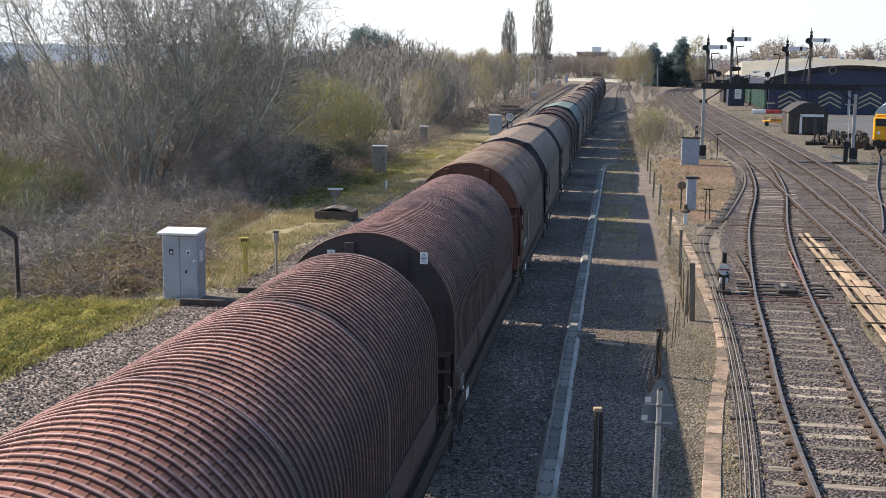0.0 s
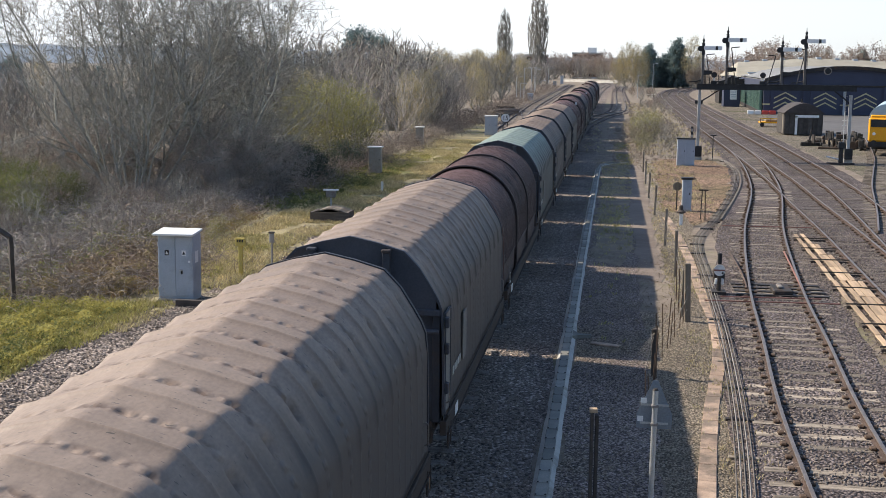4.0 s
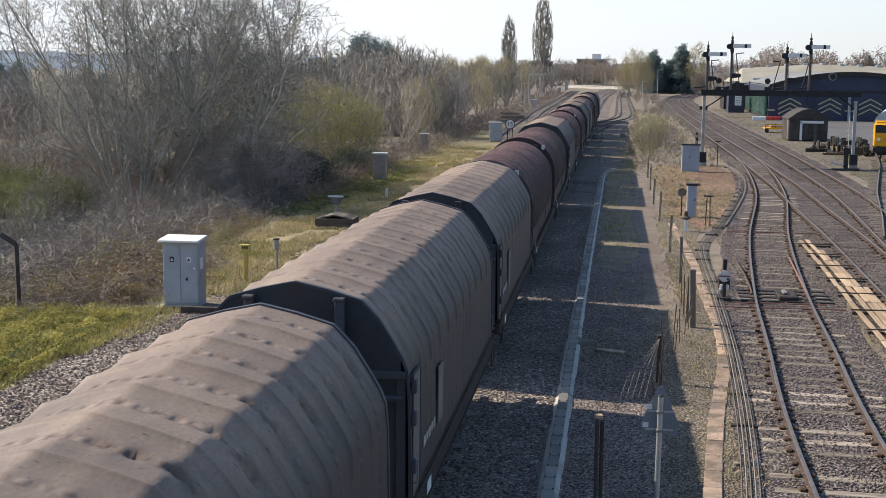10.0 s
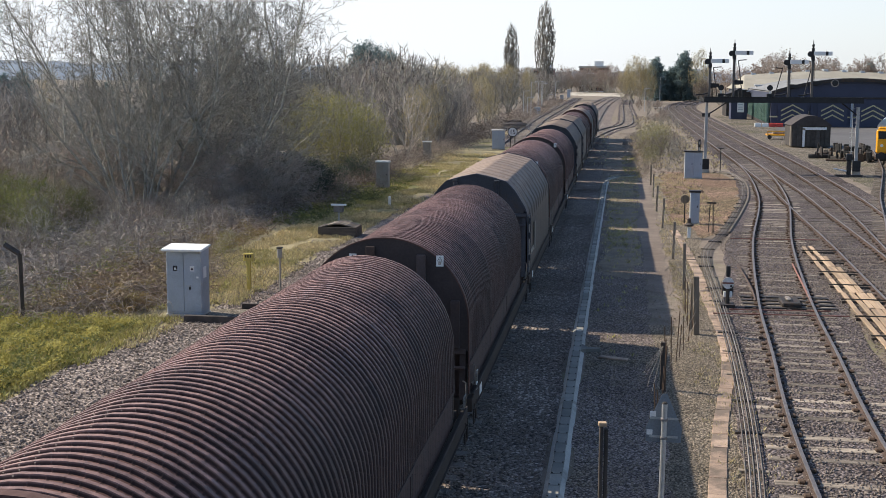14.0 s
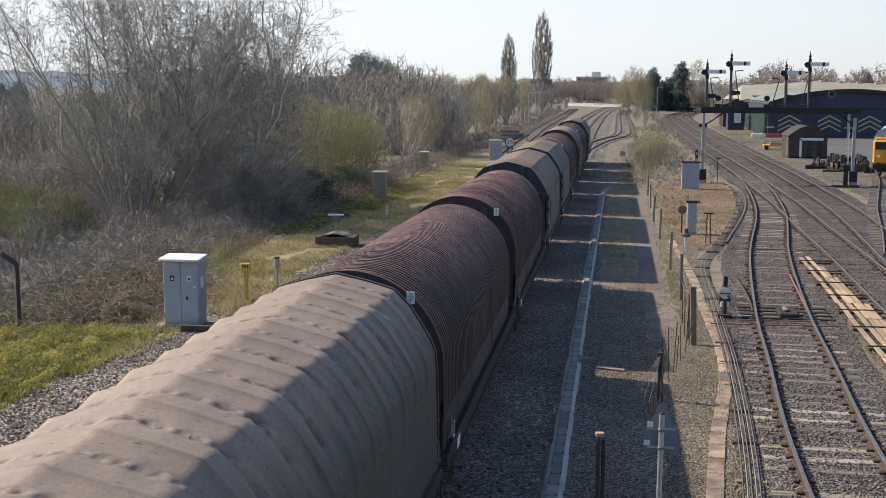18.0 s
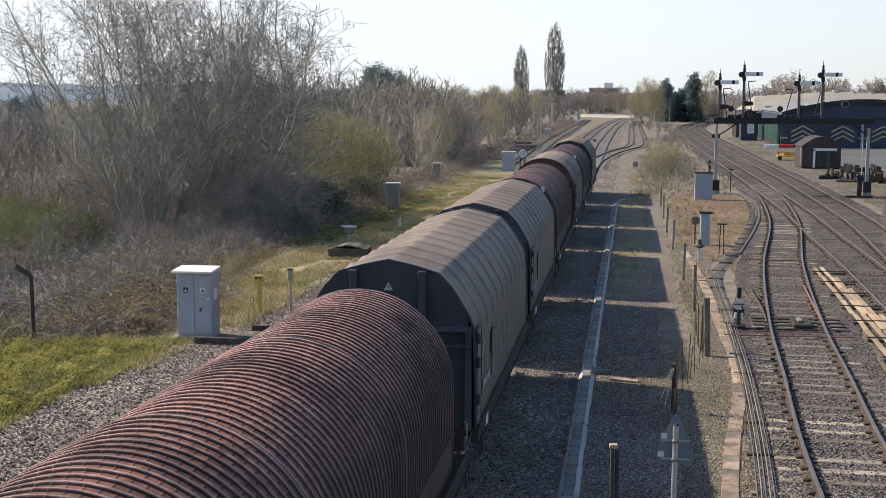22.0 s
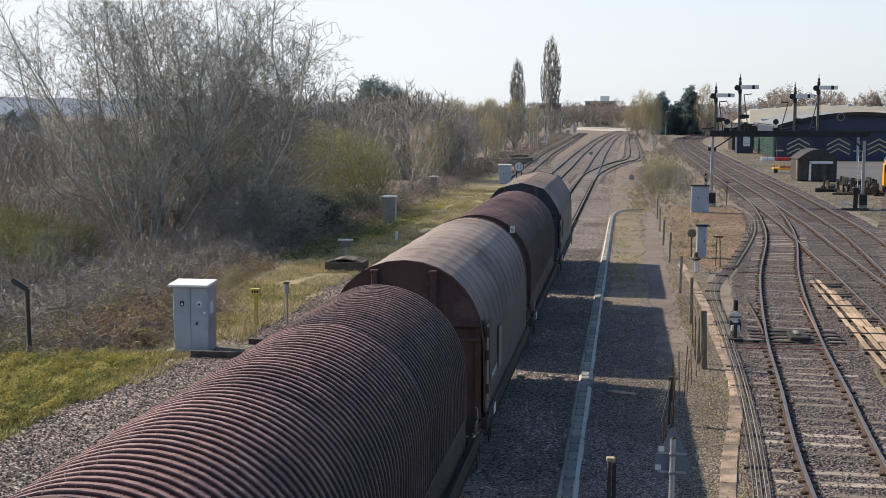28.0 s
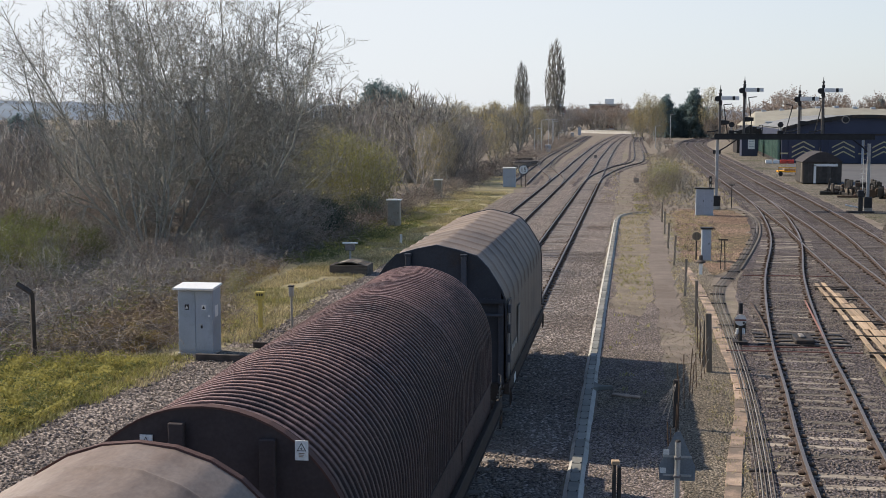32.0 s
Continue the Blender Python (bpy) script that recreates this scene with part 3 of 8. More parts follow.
TAN_GRAVEL = gravel("tan_gravel", (0.22, 0.18, 0.13), (0.34, 0.28, 0.21), 0.04, (0.17, 0.14, 0.10), 0.5, 0.9)


def ground_sheet():
    bm = bmesh.new()
    xs = [-2500, -900, -300, -120, -60, -30, -16, -9, 0, 9, 30, 60, 120, 300, 900, 2500]
    ys = [-600, -100, -20, 20, 60, 100, 160, 260, 400, 700, 1300, 2400, 4200]
    g = [[bm.verts.new((x, y, 0)) for x in xs] for y in ys]
    for a, b in zip(g, g[1:]):
        for i in range(len(xs) - 1):
            bm.faces.new((a[i], a[i + 1], b[i + 1], b[i]))
    return tagged(part("ground", bm, GROUND), "rough ground of dry grass and bare earth", "ground", kind="structure")


ground_sheet()


def patch(name, pts, z, material, label, category, n=3, amp=0.25):
    """A flat patch of ground with an uneven edge."""
    out = []
    for (xa, ya), (xb, yb) in zip(pts, pts[1:] + pts[:1]):
        d = math.hypot(xb - xa, yb - ya)
        k = max(1, int(d / 1.2)) if d < 200 else 12
        for i in range(k):
            u = i / k
            out.append((xa + (xb - xa) * u + rng.uniform(-amp, amp), ya + (yb - ya) * u + rng.uniform(-amp, amp)))
    bm = bmesh.new()
    f = bm.faces.new([bm.verts.new((x, y, z)) for x, y in out])
    bmesh.ops.triangulate(bm, faces=[f])
    bmesh.ops.recalc_face_normals(bm, faces=bm.faces)
    if bm.faces[:] and sum(fc.normal.z for fc in bm.faces) < 0:
        bmesh.ops.reverse_faces(bm, faces=bm.faces)
    return tagged(part(name, bm, material), label, category, kind="structure")


patch("verge", [(-10.8, 5), (-11.0, 28), (-10.9, 60), (-10.2, 110), (-10.2, 165), (-17, 165), (-16.5, 90), (-16, 40), (-18, 5)], 0.008, VERGE, "yellow-green grass verge beside the line", "grass")
# ground made darker here so that the pale stems stand out
patch("leaf_mould", [(-15.9, 32.5), (-15.6, 40), (-15.6, 50), (-15.4, 60), (-16.0, 78), (-34, 78), (-42, 60), (-34, 36), (-20, 30)], 0.014, SCRUB_FLOOR, "dark brown ground below the scrub and trees", "ground", amp=0.4)
patch("cess", [(-0.75, 5), (-0.75, 70), (-0.6, 80), (1.1, 80), (1.0, 50), (0.95, 5)], 0.012, CESS, "stony cess with thin dry grass", "ground", amp=0.12)
patch("cess_grass", [(-0.55, 43), (-0.55, 60), (-0.5, 84), (0.9, 86), (0.95, 60), (0.85, 46), (0.3, 42)], 0.016, CESS_TURF, "dry yellow-green grass between trough and path", "grass", amp=0.14)
patch("footpath", [(0.95, 40), (1.0, 66), (1.3, 85), (2.0, 85), (1.85, 60), (1.75, 39)], 0.018, PATH_EARTH, "trodden earth path along the fence", "path", amp=0.16)
patch("gravel_shoulder", [(-9.0, 5), (-9.0, 110), (-9.9, 110), (-10.5, 70), (-11.0, 45), (-11.2, 33), (-11.8, 30), (-12.25, 27), (-12.4, 20), (-12.2, 5)], 0.014, BALLAST_PALE, "stone ballast spread beside the main line", "ballast", amp=0.2)
patch("tan_gravel", [(0.9, 5), (0.95, 34), (1.85, 34), (2.0, 60), (3.4, 58), (3.2, 40), (3.0, 30), (2.2, 14), (1.6, 5)], 0.015, TAN_GRAVEL, "tan gravel and litter beside the path", "ground", amp=0.15)
patch("yard", [(15.2, 50), (15.2, 110), (15.6, 180), (17, 240), (60, 240), (90, 50)], 0.008, YARD, "gravelly yard ground by the shed", "ground")
patch("apron", [(19, 132), (21.5, 184), (70, 184), (70, 100), (30, 100)], 0.016, TARMAC, "worn grey tarmac apron before the shed", "road", amp=0.4)
patch("brown_patch", [(3.0, 52), (3.9, 54), (5.2, 61), (6.5, 71), (7.4, 80), (7.6, 88), (6.9, 92), (3.2, 92), (2.6, 78), (2.5, 60)], 0.012, BROWN_EARTH, "bare brown earth by the equipment boxes", "ground")


# ---- railway tracks ----
RAIL_Z = 0.17


def rail_mesh(line, off):
    prof = [(-0.065, 0.04, 1), (-0.065, 0.052, 1), (-0.01, 0.065, 1), (-0.01, 0.135, 1), (-0.035, 0.142, 0), (-0.035, 0.166, 0), (-0.028, 0.17, 0),
            (0.028, 0.17, 0), (0.035, 0.166, 1), (0.035, 0.142, 1), (0.01, 0.135, 1), (0.01, 0.065, 1), (0.065, 0.052, 1), (0.065, 0.04, 1)]
    verts, faces, mats = [], [], []
    k = len(prof)
    for x, y, h in line:
        nx, ny = math.sin(h), -math.cos(h)
        verts += [(x + nx * (off + a), y + ny * (off + a), z) for a, z, _ in prof]
    for i in range(len(line) - 1):
        for j in range(k - 1):
            faces.append((i * k + j, (i + 1) * k + j, (i + 1) * k + j + 1, i * k + j + 1))
            mats.append(0 if prof[j][1] >= 0.166 or j in (4, 5) else 1)
    me = bpy.data.meshes.new("rail")
    me.from_pydata(verts, [], faces)
    me.materials.append(RAIL_TOP)
    me.materials.append(RAIL_SIDE)
    me.polygons.foreach_set("material_index", mats)
    return me


def sleeper_mesh(material, long=2.6):
    bm = B(-long / 2, long / 2, -0.125, 0.125, -0.05, 0.045, 0.012)
    me = bpy.data.meshes.new("sleeper")
    bm.to_mesh(me)
    bm.free()
    me.materials.append(material)
    return me


def chair_mesh():
    bm = bmesh.new()
    for s in (-1, 1):
        for d in (-1, 1):
            box(bm, s * 0.752 + d * 0.115 - 0.06, s * 0.752 + d * 0.115 + 0.06, -0.075, 0.075, 0.045, 0.105, 0.02)
    me = bpy.data.meshes.new("rail_chairs")
    bm.to_mesh(me)
    bm.free()
    me.materials.append(CHAIR)
    return me


CHAIRS = chair_mesh()


def track(points, label, material, near=(0, 0), gap=0.7, step=2.0, skip=None, chairs=True):
    """Two rails on sleepers; sleepers within the near stretch of the line are pieces, the rest one mesh."""
    tr = thing("railway_track", label, "track", kind="structure")
    line = along(points, step)
    for off in (-0.752, 0.752):
        part("rail", rail_mesh(line, off), None, tr)
    me = sleeper_mesh(material)
    verts, faces = [], []
    for x, y, h in along(points, gap):
        if skip and skip[0] < y < skip[1]:
            continue
        turn = math.degrees(h) - 90
        jx, jt = rng.uniform(-0.05, 0.05), rng.uniform(-1.2, 1.2)
        m = pose(x + jx, y, rng.uniform(-0.024, 0.002), 0, 0, turn + jt)
        if near[0] < y < near[1]:
            s = part("sleeper", me, None, tr, at=m)
            if chairs:
                part("rail_chair", CHAIRS, None, s)
        elif y < 330:
            o = len(verts)
            verts += [tuple(m @ v.co) for v in me.vertices]
            faces += [tuple(o + i for i in p.vertices) for p in me.polygons]
    if verts:
        tagged(spread("sleepers", verts, faces, material, tr), kind="stuff")
    return tr


LEFT_MAIN = [(-7.25, -290), (-7.25, -150), (-7.25, -10), (-7.25, 60), (-7.25, 150), (-7.4, 215), (-6.7, 340), (-3, 480), (9, 640)]
TRAIN_LINE = [(-3.8, -290), (-3.8, -150), (-3.8, -30), (-3.8, 60), (-3.8, 150), (-3.95, 215), (-3.2, 340), (0.6, 480), (13, 640)]
SIDING = [(-10.6, 122), (-11.2, 145), (-12.1, 186), (-12.6, 214), (-13.0, 275), (-14.4, 440)]
CROSSOVER = [(-12.0, 186), (-11.3, 170), (-9.6, 152), (-7.8, 136), (-7.25, 122)]
BRANCH = [(-3.8, 120), (-3.5, 140), (-1.6, 166), (0.6, 182), (1.25, 200), (1.4, 235), (1.5, 341), (3, 420)]
LOOP = [(8.2, 18), (8.55, 35), (9.1, 51), (9.4, 64), (9.75, 77), (9.9, 103), (9.9, 130), (10.0, 178), (10.4, 234), (12.2, 307), (19, 380), (34, 450)]
RUN_ROUND = [(9.2, 25), (10.6, 45), (12.0, 64), (12.6, 77), (13.1, 104), (13.2, 131), (13.5, 178), (14.1, 235), (15.9, 308), (22.5, 375), (36, 440)]
TURNOUT = [(3.8, 8), (4.0, 22), (4.47, 30.5), (4.95, 38.3), (6.14, 51.6), (8.2, 69), (9.4, 86), (9.9, 101)]
YARD_ROAD = [(11.4, 52), (12.9, 60), (15.0, 72), (17.4, 84), (19.6, 95), (21.8, 108), (24.0, 122)]

bed = along([(-5.5, -290), (-5.5, -150), (-5.5, -10), (-5.5, 60), (-5.5, 150), (-5.7, 215), (-4.9, 340), (-1, 480), (11, 640)], 1.5)
tagged(part("ballast_bed", ribbon(bed, -3.9, 4.35, 0.004, 0.022, 0.12, rng), BALLAST_PALE), "pale grey-brown stone ballast under the main lines", "ballast", kind="structure")
for pts, w, nm in ((TURNOUT, 1.75, "ballast_bed_turnout"), (LOOP, 1.85, "ballast_bed_loop"), (RUN_ROUND, 1.9, "ballast_bed_run_round"), (BRANCH, 1.7, "ballast_bed_branch"), (SIDING, 1.7, "ballast_bed_siding")):
    z = {"ballast_bed_turnout": 0.030, "ballast_bed_loop": 0.026}.get(nm, 0.0225)
    tagged(part(nm, ribbon(along(pts, 1.5), -w, w, 0.003, z, 0.1, rng), BALLAST), "dark grey-brown stone ballast under the track", "ballast", kind="structure")

MAIN_LABEL = "straight main line with bright rails on concrete sleepers"
track(TRAIN_LINE, MAIN_LABEL, SLEEPER_CON, near=(25, 125))
track(LEFT_MAIN, MAIN_LABEL, SLEEPER_CON, near=(60, 125))
track(SIDING, "rusty siding beside the main line", SLEEPER)
track(CROSSOVER, "curved crossover between siding and main line", SLEEPER, step=1.0)
track(BRANCH, "branch track curving off the main line", SLEEPER, step=1.0)
track(LOOP, "heritage line of bullhead rail on wooden sleepers", SLEEPER_DARK, near=(20, 130))
track(RUN_ROUND, "second heritage track of bullhead rail on wooden sleepers", SLEEPER_DARK, near=(40, 130))
track(TURNOUT, "turnout track of bullhead rail on wooden sleepers", SLEEPER, near=(15, 85), step=1.0)
track(YARD_ROAD, "yard track in the shed yard", SLEEPER, step=1.0)


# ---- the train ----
HOOD_RED = shaded_sides(ribbed(surf("rusty_red_hood", (0.222, 0.107, 0.08), (0.345, 0.172, 0.129), 1.1, 0.64, 0.0, 0.15, 25, (0.11, 0.06, 0.05), 0.5, vary=0.15), 0.157), 3.48, (0.042, 0.032, 0.037), 1.4, 0.8)
HOOD_DARK = shaded_sides(ribbed(surf("dark_rust_hood", (0.143, 0.08, 0.066), (0.222, 0.126, 0.103), 1.1, 0.62, 0.0, 0.15, 25, (0.07, 0.045, 0.042), 0.5, vary=0.3), 0.157, 0.12, 0.6, 0.36, 1.45, 0.92), 3.48, (0.036, 0.030, 0.034), 1.35, 0.8)
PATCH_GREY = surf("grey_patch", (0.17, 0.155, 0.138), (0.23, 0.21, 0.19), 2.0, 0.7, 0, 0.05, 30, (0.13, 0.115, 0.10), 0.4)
HOOD_MID = shaded_sides(ribbed(surf("brown_red_hood", (0.15, 0.077, 0.06), (0.235, 0.122, 0.095), 1.1, 0.62, 0.0, 0.15, 25, (0.08, 0.05, 0.044), 0.5, vary=0.15), 0.157, 0.12, 0.7, 0.36, 1.35, 0.9), 3.48, (0.036, 0.030, 0.034), 1.4, 0.8)
PANEL_RED = surf("blackish_brown_end_panel", (0.052, 0.04, 0.04), (0.076, 0.06, 0.058), 1.5, 0.65, 0.1, 0.1, 30, (0.085, 0.055, 0.045), 0.25, vary=0.3)
PANEL_RUST = surf("bare_rust_end_panel", (0.08, 0.043, 0.037), (0.125, 0.068, 0.056), 1.2, 0.8, 0.1, 0.15, 30, (0.15, 0.10, 0.08), 0.3)
PANEL_ORANGE = surf("red_rust_end_panel", (0.12, 0.055, 0.04), (0.18, 0.08, 0.056), 1.2, 0.8, 0.1, 0.15, 30, (0.09, 0.05, 0.04), 0.4)
PANEL_DARK = surf("dark_grey_end_panel", (0.045, 0.05, 0.062), (0.07, 0.073, 0.086), 1.5, 0.6, 0.1, 0.08, 30, (0.08, 0.06, 0.05), 0.25, vary=0.3)
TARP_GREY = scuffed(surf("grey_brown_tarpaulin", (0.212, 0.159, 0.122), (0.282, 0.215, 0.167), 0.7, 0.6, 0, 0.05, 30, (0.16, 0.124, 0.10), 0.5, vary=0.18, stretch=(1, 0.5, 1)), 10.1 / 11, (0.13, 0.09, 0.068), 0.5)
TARP_CREASED = shaded_sides(surf("creased_tarpaulin", (0.22, 0.168, 0.129), (0.292, 0.227, 0.177), 0.9, 0.58, 0, 0.05, 30, (0.165, 0.13, 0.105), 0.5, vary=0.12, stretch=(1, 0.5, 1)), 3.53, (0.07, 0.07, 0.072), 1.5, 0.6)
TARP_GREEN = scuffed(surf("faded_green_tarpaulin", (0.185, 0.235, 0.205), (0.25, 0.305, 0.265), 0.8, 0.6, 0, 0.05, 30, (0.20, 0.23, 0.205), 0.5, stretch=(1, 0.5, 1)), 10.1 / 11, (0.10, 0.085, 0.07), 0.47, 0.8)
TARP_RUST = shaded_sides(wrinkled(surf("rust_stained_tarpaulin", (0.19, 0.131, 0.096), (0.305, 0.226, 0.17), 1.4, 0.65, 0, 0.05, 30, (0.16, 0.082, 0.05), 0.5, stretch=(0.7, 1.5, 0.7))), edge=1.6)
TARP_BROWN = shaded_sides(surf("smooth_brown_tarpaulin", (0.24, 0.185, 0.15), (0.32, 0.255, 0.21), 0.8, 0.65, 0, 0.05, 30, (0.16, 0.105, 0.075), 0.4, stretch=(1, 0.5, 1)))
FRAME_BROWN = surf("grimy_brown_underframe", (0.035, 0.028, 0.024), (0.06, 0.047, 0.04), 2, 0.85, 0.1, 0.2, 30)
WHEEL_M = surf("wheel_steel", (0.10, 0.085, 0.075), (0.16, 0.14, 0.125), 4, 0.6, 0.5, 0.1, 40)

TARP_SHAPE = [(0, 3.81), (0.40, 3.725), (0.80, 3.61), (0.89, 3.52), (1.02, 3.38), (1.18, 3.13), (1.30, 2.93), (1.36, 2.78), (1.385, 2.5), (1.40, 1.75), (1.40, 1.08)]
ROUND_SHAPE = [(0, 3.80), (0.30, 3.77), (0.58, 3.68), (0.82, 3.54), (1.03, 3.34), (1.19, 3.10), (1.30, 2.84), (1.36, 2.58), (1.385, 2.3), (1.40, 1.7), (1.40, 1.08)]
RIB_SHAPE = [(1.38 * math.sin(a), 2.36 + 1.38 * math.cos(a)) for a in [math.pi / 2 * i / 14 for i in range(15)]] + [(1.385, 2.1), (1.39, 1.7), (1.39, 1.05)]


def dense(half, step):
    """The whole outline from left foot to right foot at even steps, with outward normals."""
    pts = [(-x, z) for x, z in half[::-1]] + list(half[1:])
    P = [Vector(p) for p in pts]
    out = []
    for a, b in zip(P, P[1:]):
        k = max(1, round((b - a).length / step))
        out += [a + (b - a) * (i / k) for i in range(k)]
    out.append(P[-1])
    nrm = []
    for i in range(len(out)):
        d = out[min(i + 1, len(out) - 1)] - out[max(i - 1, 0)]
        nrm.append(Vector((-d.y, d.x)).normalized())
    return out, nrm


def sheet(half, ys, push, step=0.09, scale=1.0, foot=1.08):
    """A cover over an outline, with a ring at each of ys; push(arc, x, z, y) moves it outwards."""
    ny = len(ys) - 1
    P, N = dense(half, step)
    arc = [0.0]
    for a, b in zip(P, P[1:]):
        arc.append(arc[-1] + (b - a).length)
    verts, faces, uvs = [], [], []
    k = len(P)
    for j in range(ny + 1):
        y = ys[j]
        for i in range(k):
            d = push(arc[i], P[i].x, P[i].y, y)
            x, z = P[i].x * scale + N[i].x * d, foot + (P[i].y - foot) * scale + N[i].y * d
            verts.append((x, y, z))
            uvs.append((arc[i], y))
    for j in range(ny):
        for i in range(k - 1):
            a = j * k + i
            faces.append((a, a + 1, a + k + 1, a + k))
    me = bpy.data.meshes.new("cover")
    me.from_pydata(verts, [], faces)
    uv = me.uv_layers.new(name="UVMap")
    for li, l in enumerate(me.loops):
        uv.data[li].uv = uvs[l.vertex_index]
    return me


def arch_plate(half, y0, y1, cut, grow=0.0):
    """A thick end plate that fills the outline above the height cut."""
    P, N = dense(half, 0.12)
    ring = [(p.x + n.x * grow, p.y + n.y * grow) for p, n in zip(P, N) if p.y > cut]
    ring = [(ring[0][0], cut)] + ring + [(ring[-1][0], cut)]
    bm = bmesh.new()
    a = [bm.verts.new((x, y0, z)) for x, z in ring]
    b = [bm.verts.new((x, y1, z)) for x, z in ring]
    bm.faces.new(a)
    bm.faces.new(b[::-1])
    k = len(ring)
    for i in range(k):
        bm.faces.new((a[i], b[i], b[(i + 1) % k], a[(i + 1) % k]))
    bmesh.ops.recalc_face_normals(bm, faces=bm.faces)
    return bm


def hoop(half, y0, y1, grow, thick, cut=1.1):
    """A rim that follows the outline."""
    P, N = dense(half, 0.12)
    bm = bmesh.new()
    rows = []
    for p, n in zip(P, N):
        if p.y < cut:
            continue
        q, r = p + n * grow, p + n * (grow + thick)
        rows.append([bm.verts.new((q.x, y0, q.y)), bm.verts.new((r.x, y0, r.y)), bm.verts.new((r.x, y1, r.y)), bm.verts.new((q.x, y1, q.y))])
    for a, b in zip(rows, rows[1:]):
        for i in range(4):
            bm.faces.new((a[i], a[(i + 1) % 4], b[(i + 1) % 4], b[i]))
    bm.faces.new(rows[0])
    bm.faces.new(rows[-1][::-1])
    bmesh.ops.recalc_face_normals(bm, faces=bm.faces)
    return bm


def warning_plate(parent, x, y, z, size=0.2, tall=False):
    """A white plate, or a bare triangle, with a dark mark."""
    if tall:
        p = part("warning_plate", B(x - size * 0.5, x + size * 0.5, y - 0.012, y, z - size * 0.75, z + size * 0.75), WHITE, parent, "white warning plate")
        for name, mat_, k, dy in (("triangle_mark", BLACK, 1.0, 0.015), ("triangle_field", WHITE, 0.74, 0.018)):
            bm = bmesh.new()
            bm.faces.new([bm.verts.new((x + dx * size * k, y - dy, z + size * (0.2 + dz * k))) for dx, dz in ((-0.37, -0.24), (0.37, -0.24), (0, 0.42))])
            part(name, bm, mat_, p)
        bm = bmesh.new()
        bm.faces.new([bm.verts.new((x + dx * size * 0.28, y - 0.021, z + size * (0.16 + dz * 0.28))) for dx, dz in ((0.12, 0.7), (-0.3, -0.05), (0.02, -0.02), (-0.1, -0.6), (0.32, 0.14), (0.02, 0.1))])
        part("flash_mark", bm, BLACK, p)
        for k in range(3):
            part("text_bar", B(x - size * 0.22, x + size * (0.22 - 0.05 * k), y - 0.015, y - 0.012, z - size * (0.24 + 0.13 * k), z - size * (0.17 + 0.13 * k)), CONCRETE_WARM, p)
    else:
        bm = bmesh.new()
        a = [(x - size, z - size * 0.8), (x + size, z - size * 0.8), (x, z + size * 0.95)]
        v = [bm.verts.new((px, y - 0.01, pz)) for px, pz in a]
        w = [bm.verts.new((px, y, pz)) for px, pz in a]
        bm.faces.new(v)
        for i in range(3):
            bm.faces.new((v[i], w[i], w[(i + 1) % 3], v[(i + 1) % 3]))
        p = part("warning_triangle", bm, CONCRETE, parent, "pale faded warning triangle")
        bm = bmesh.new()
        q = [(0.1, 0.6), (-0.25, -0.05), (0.05, -0.02), (-0.1, -0.55), (0.3, 0.12), (0.0, 0.1)]
        bm.faces.new([bm.verts.new((x + dx * size, y - 0.014, z + dz * size)) for dx, dz in q])
        part("flash_mark", bm, BLACK, p)


TARP_LONG, HOOD_LONG = 10.1, 12.6


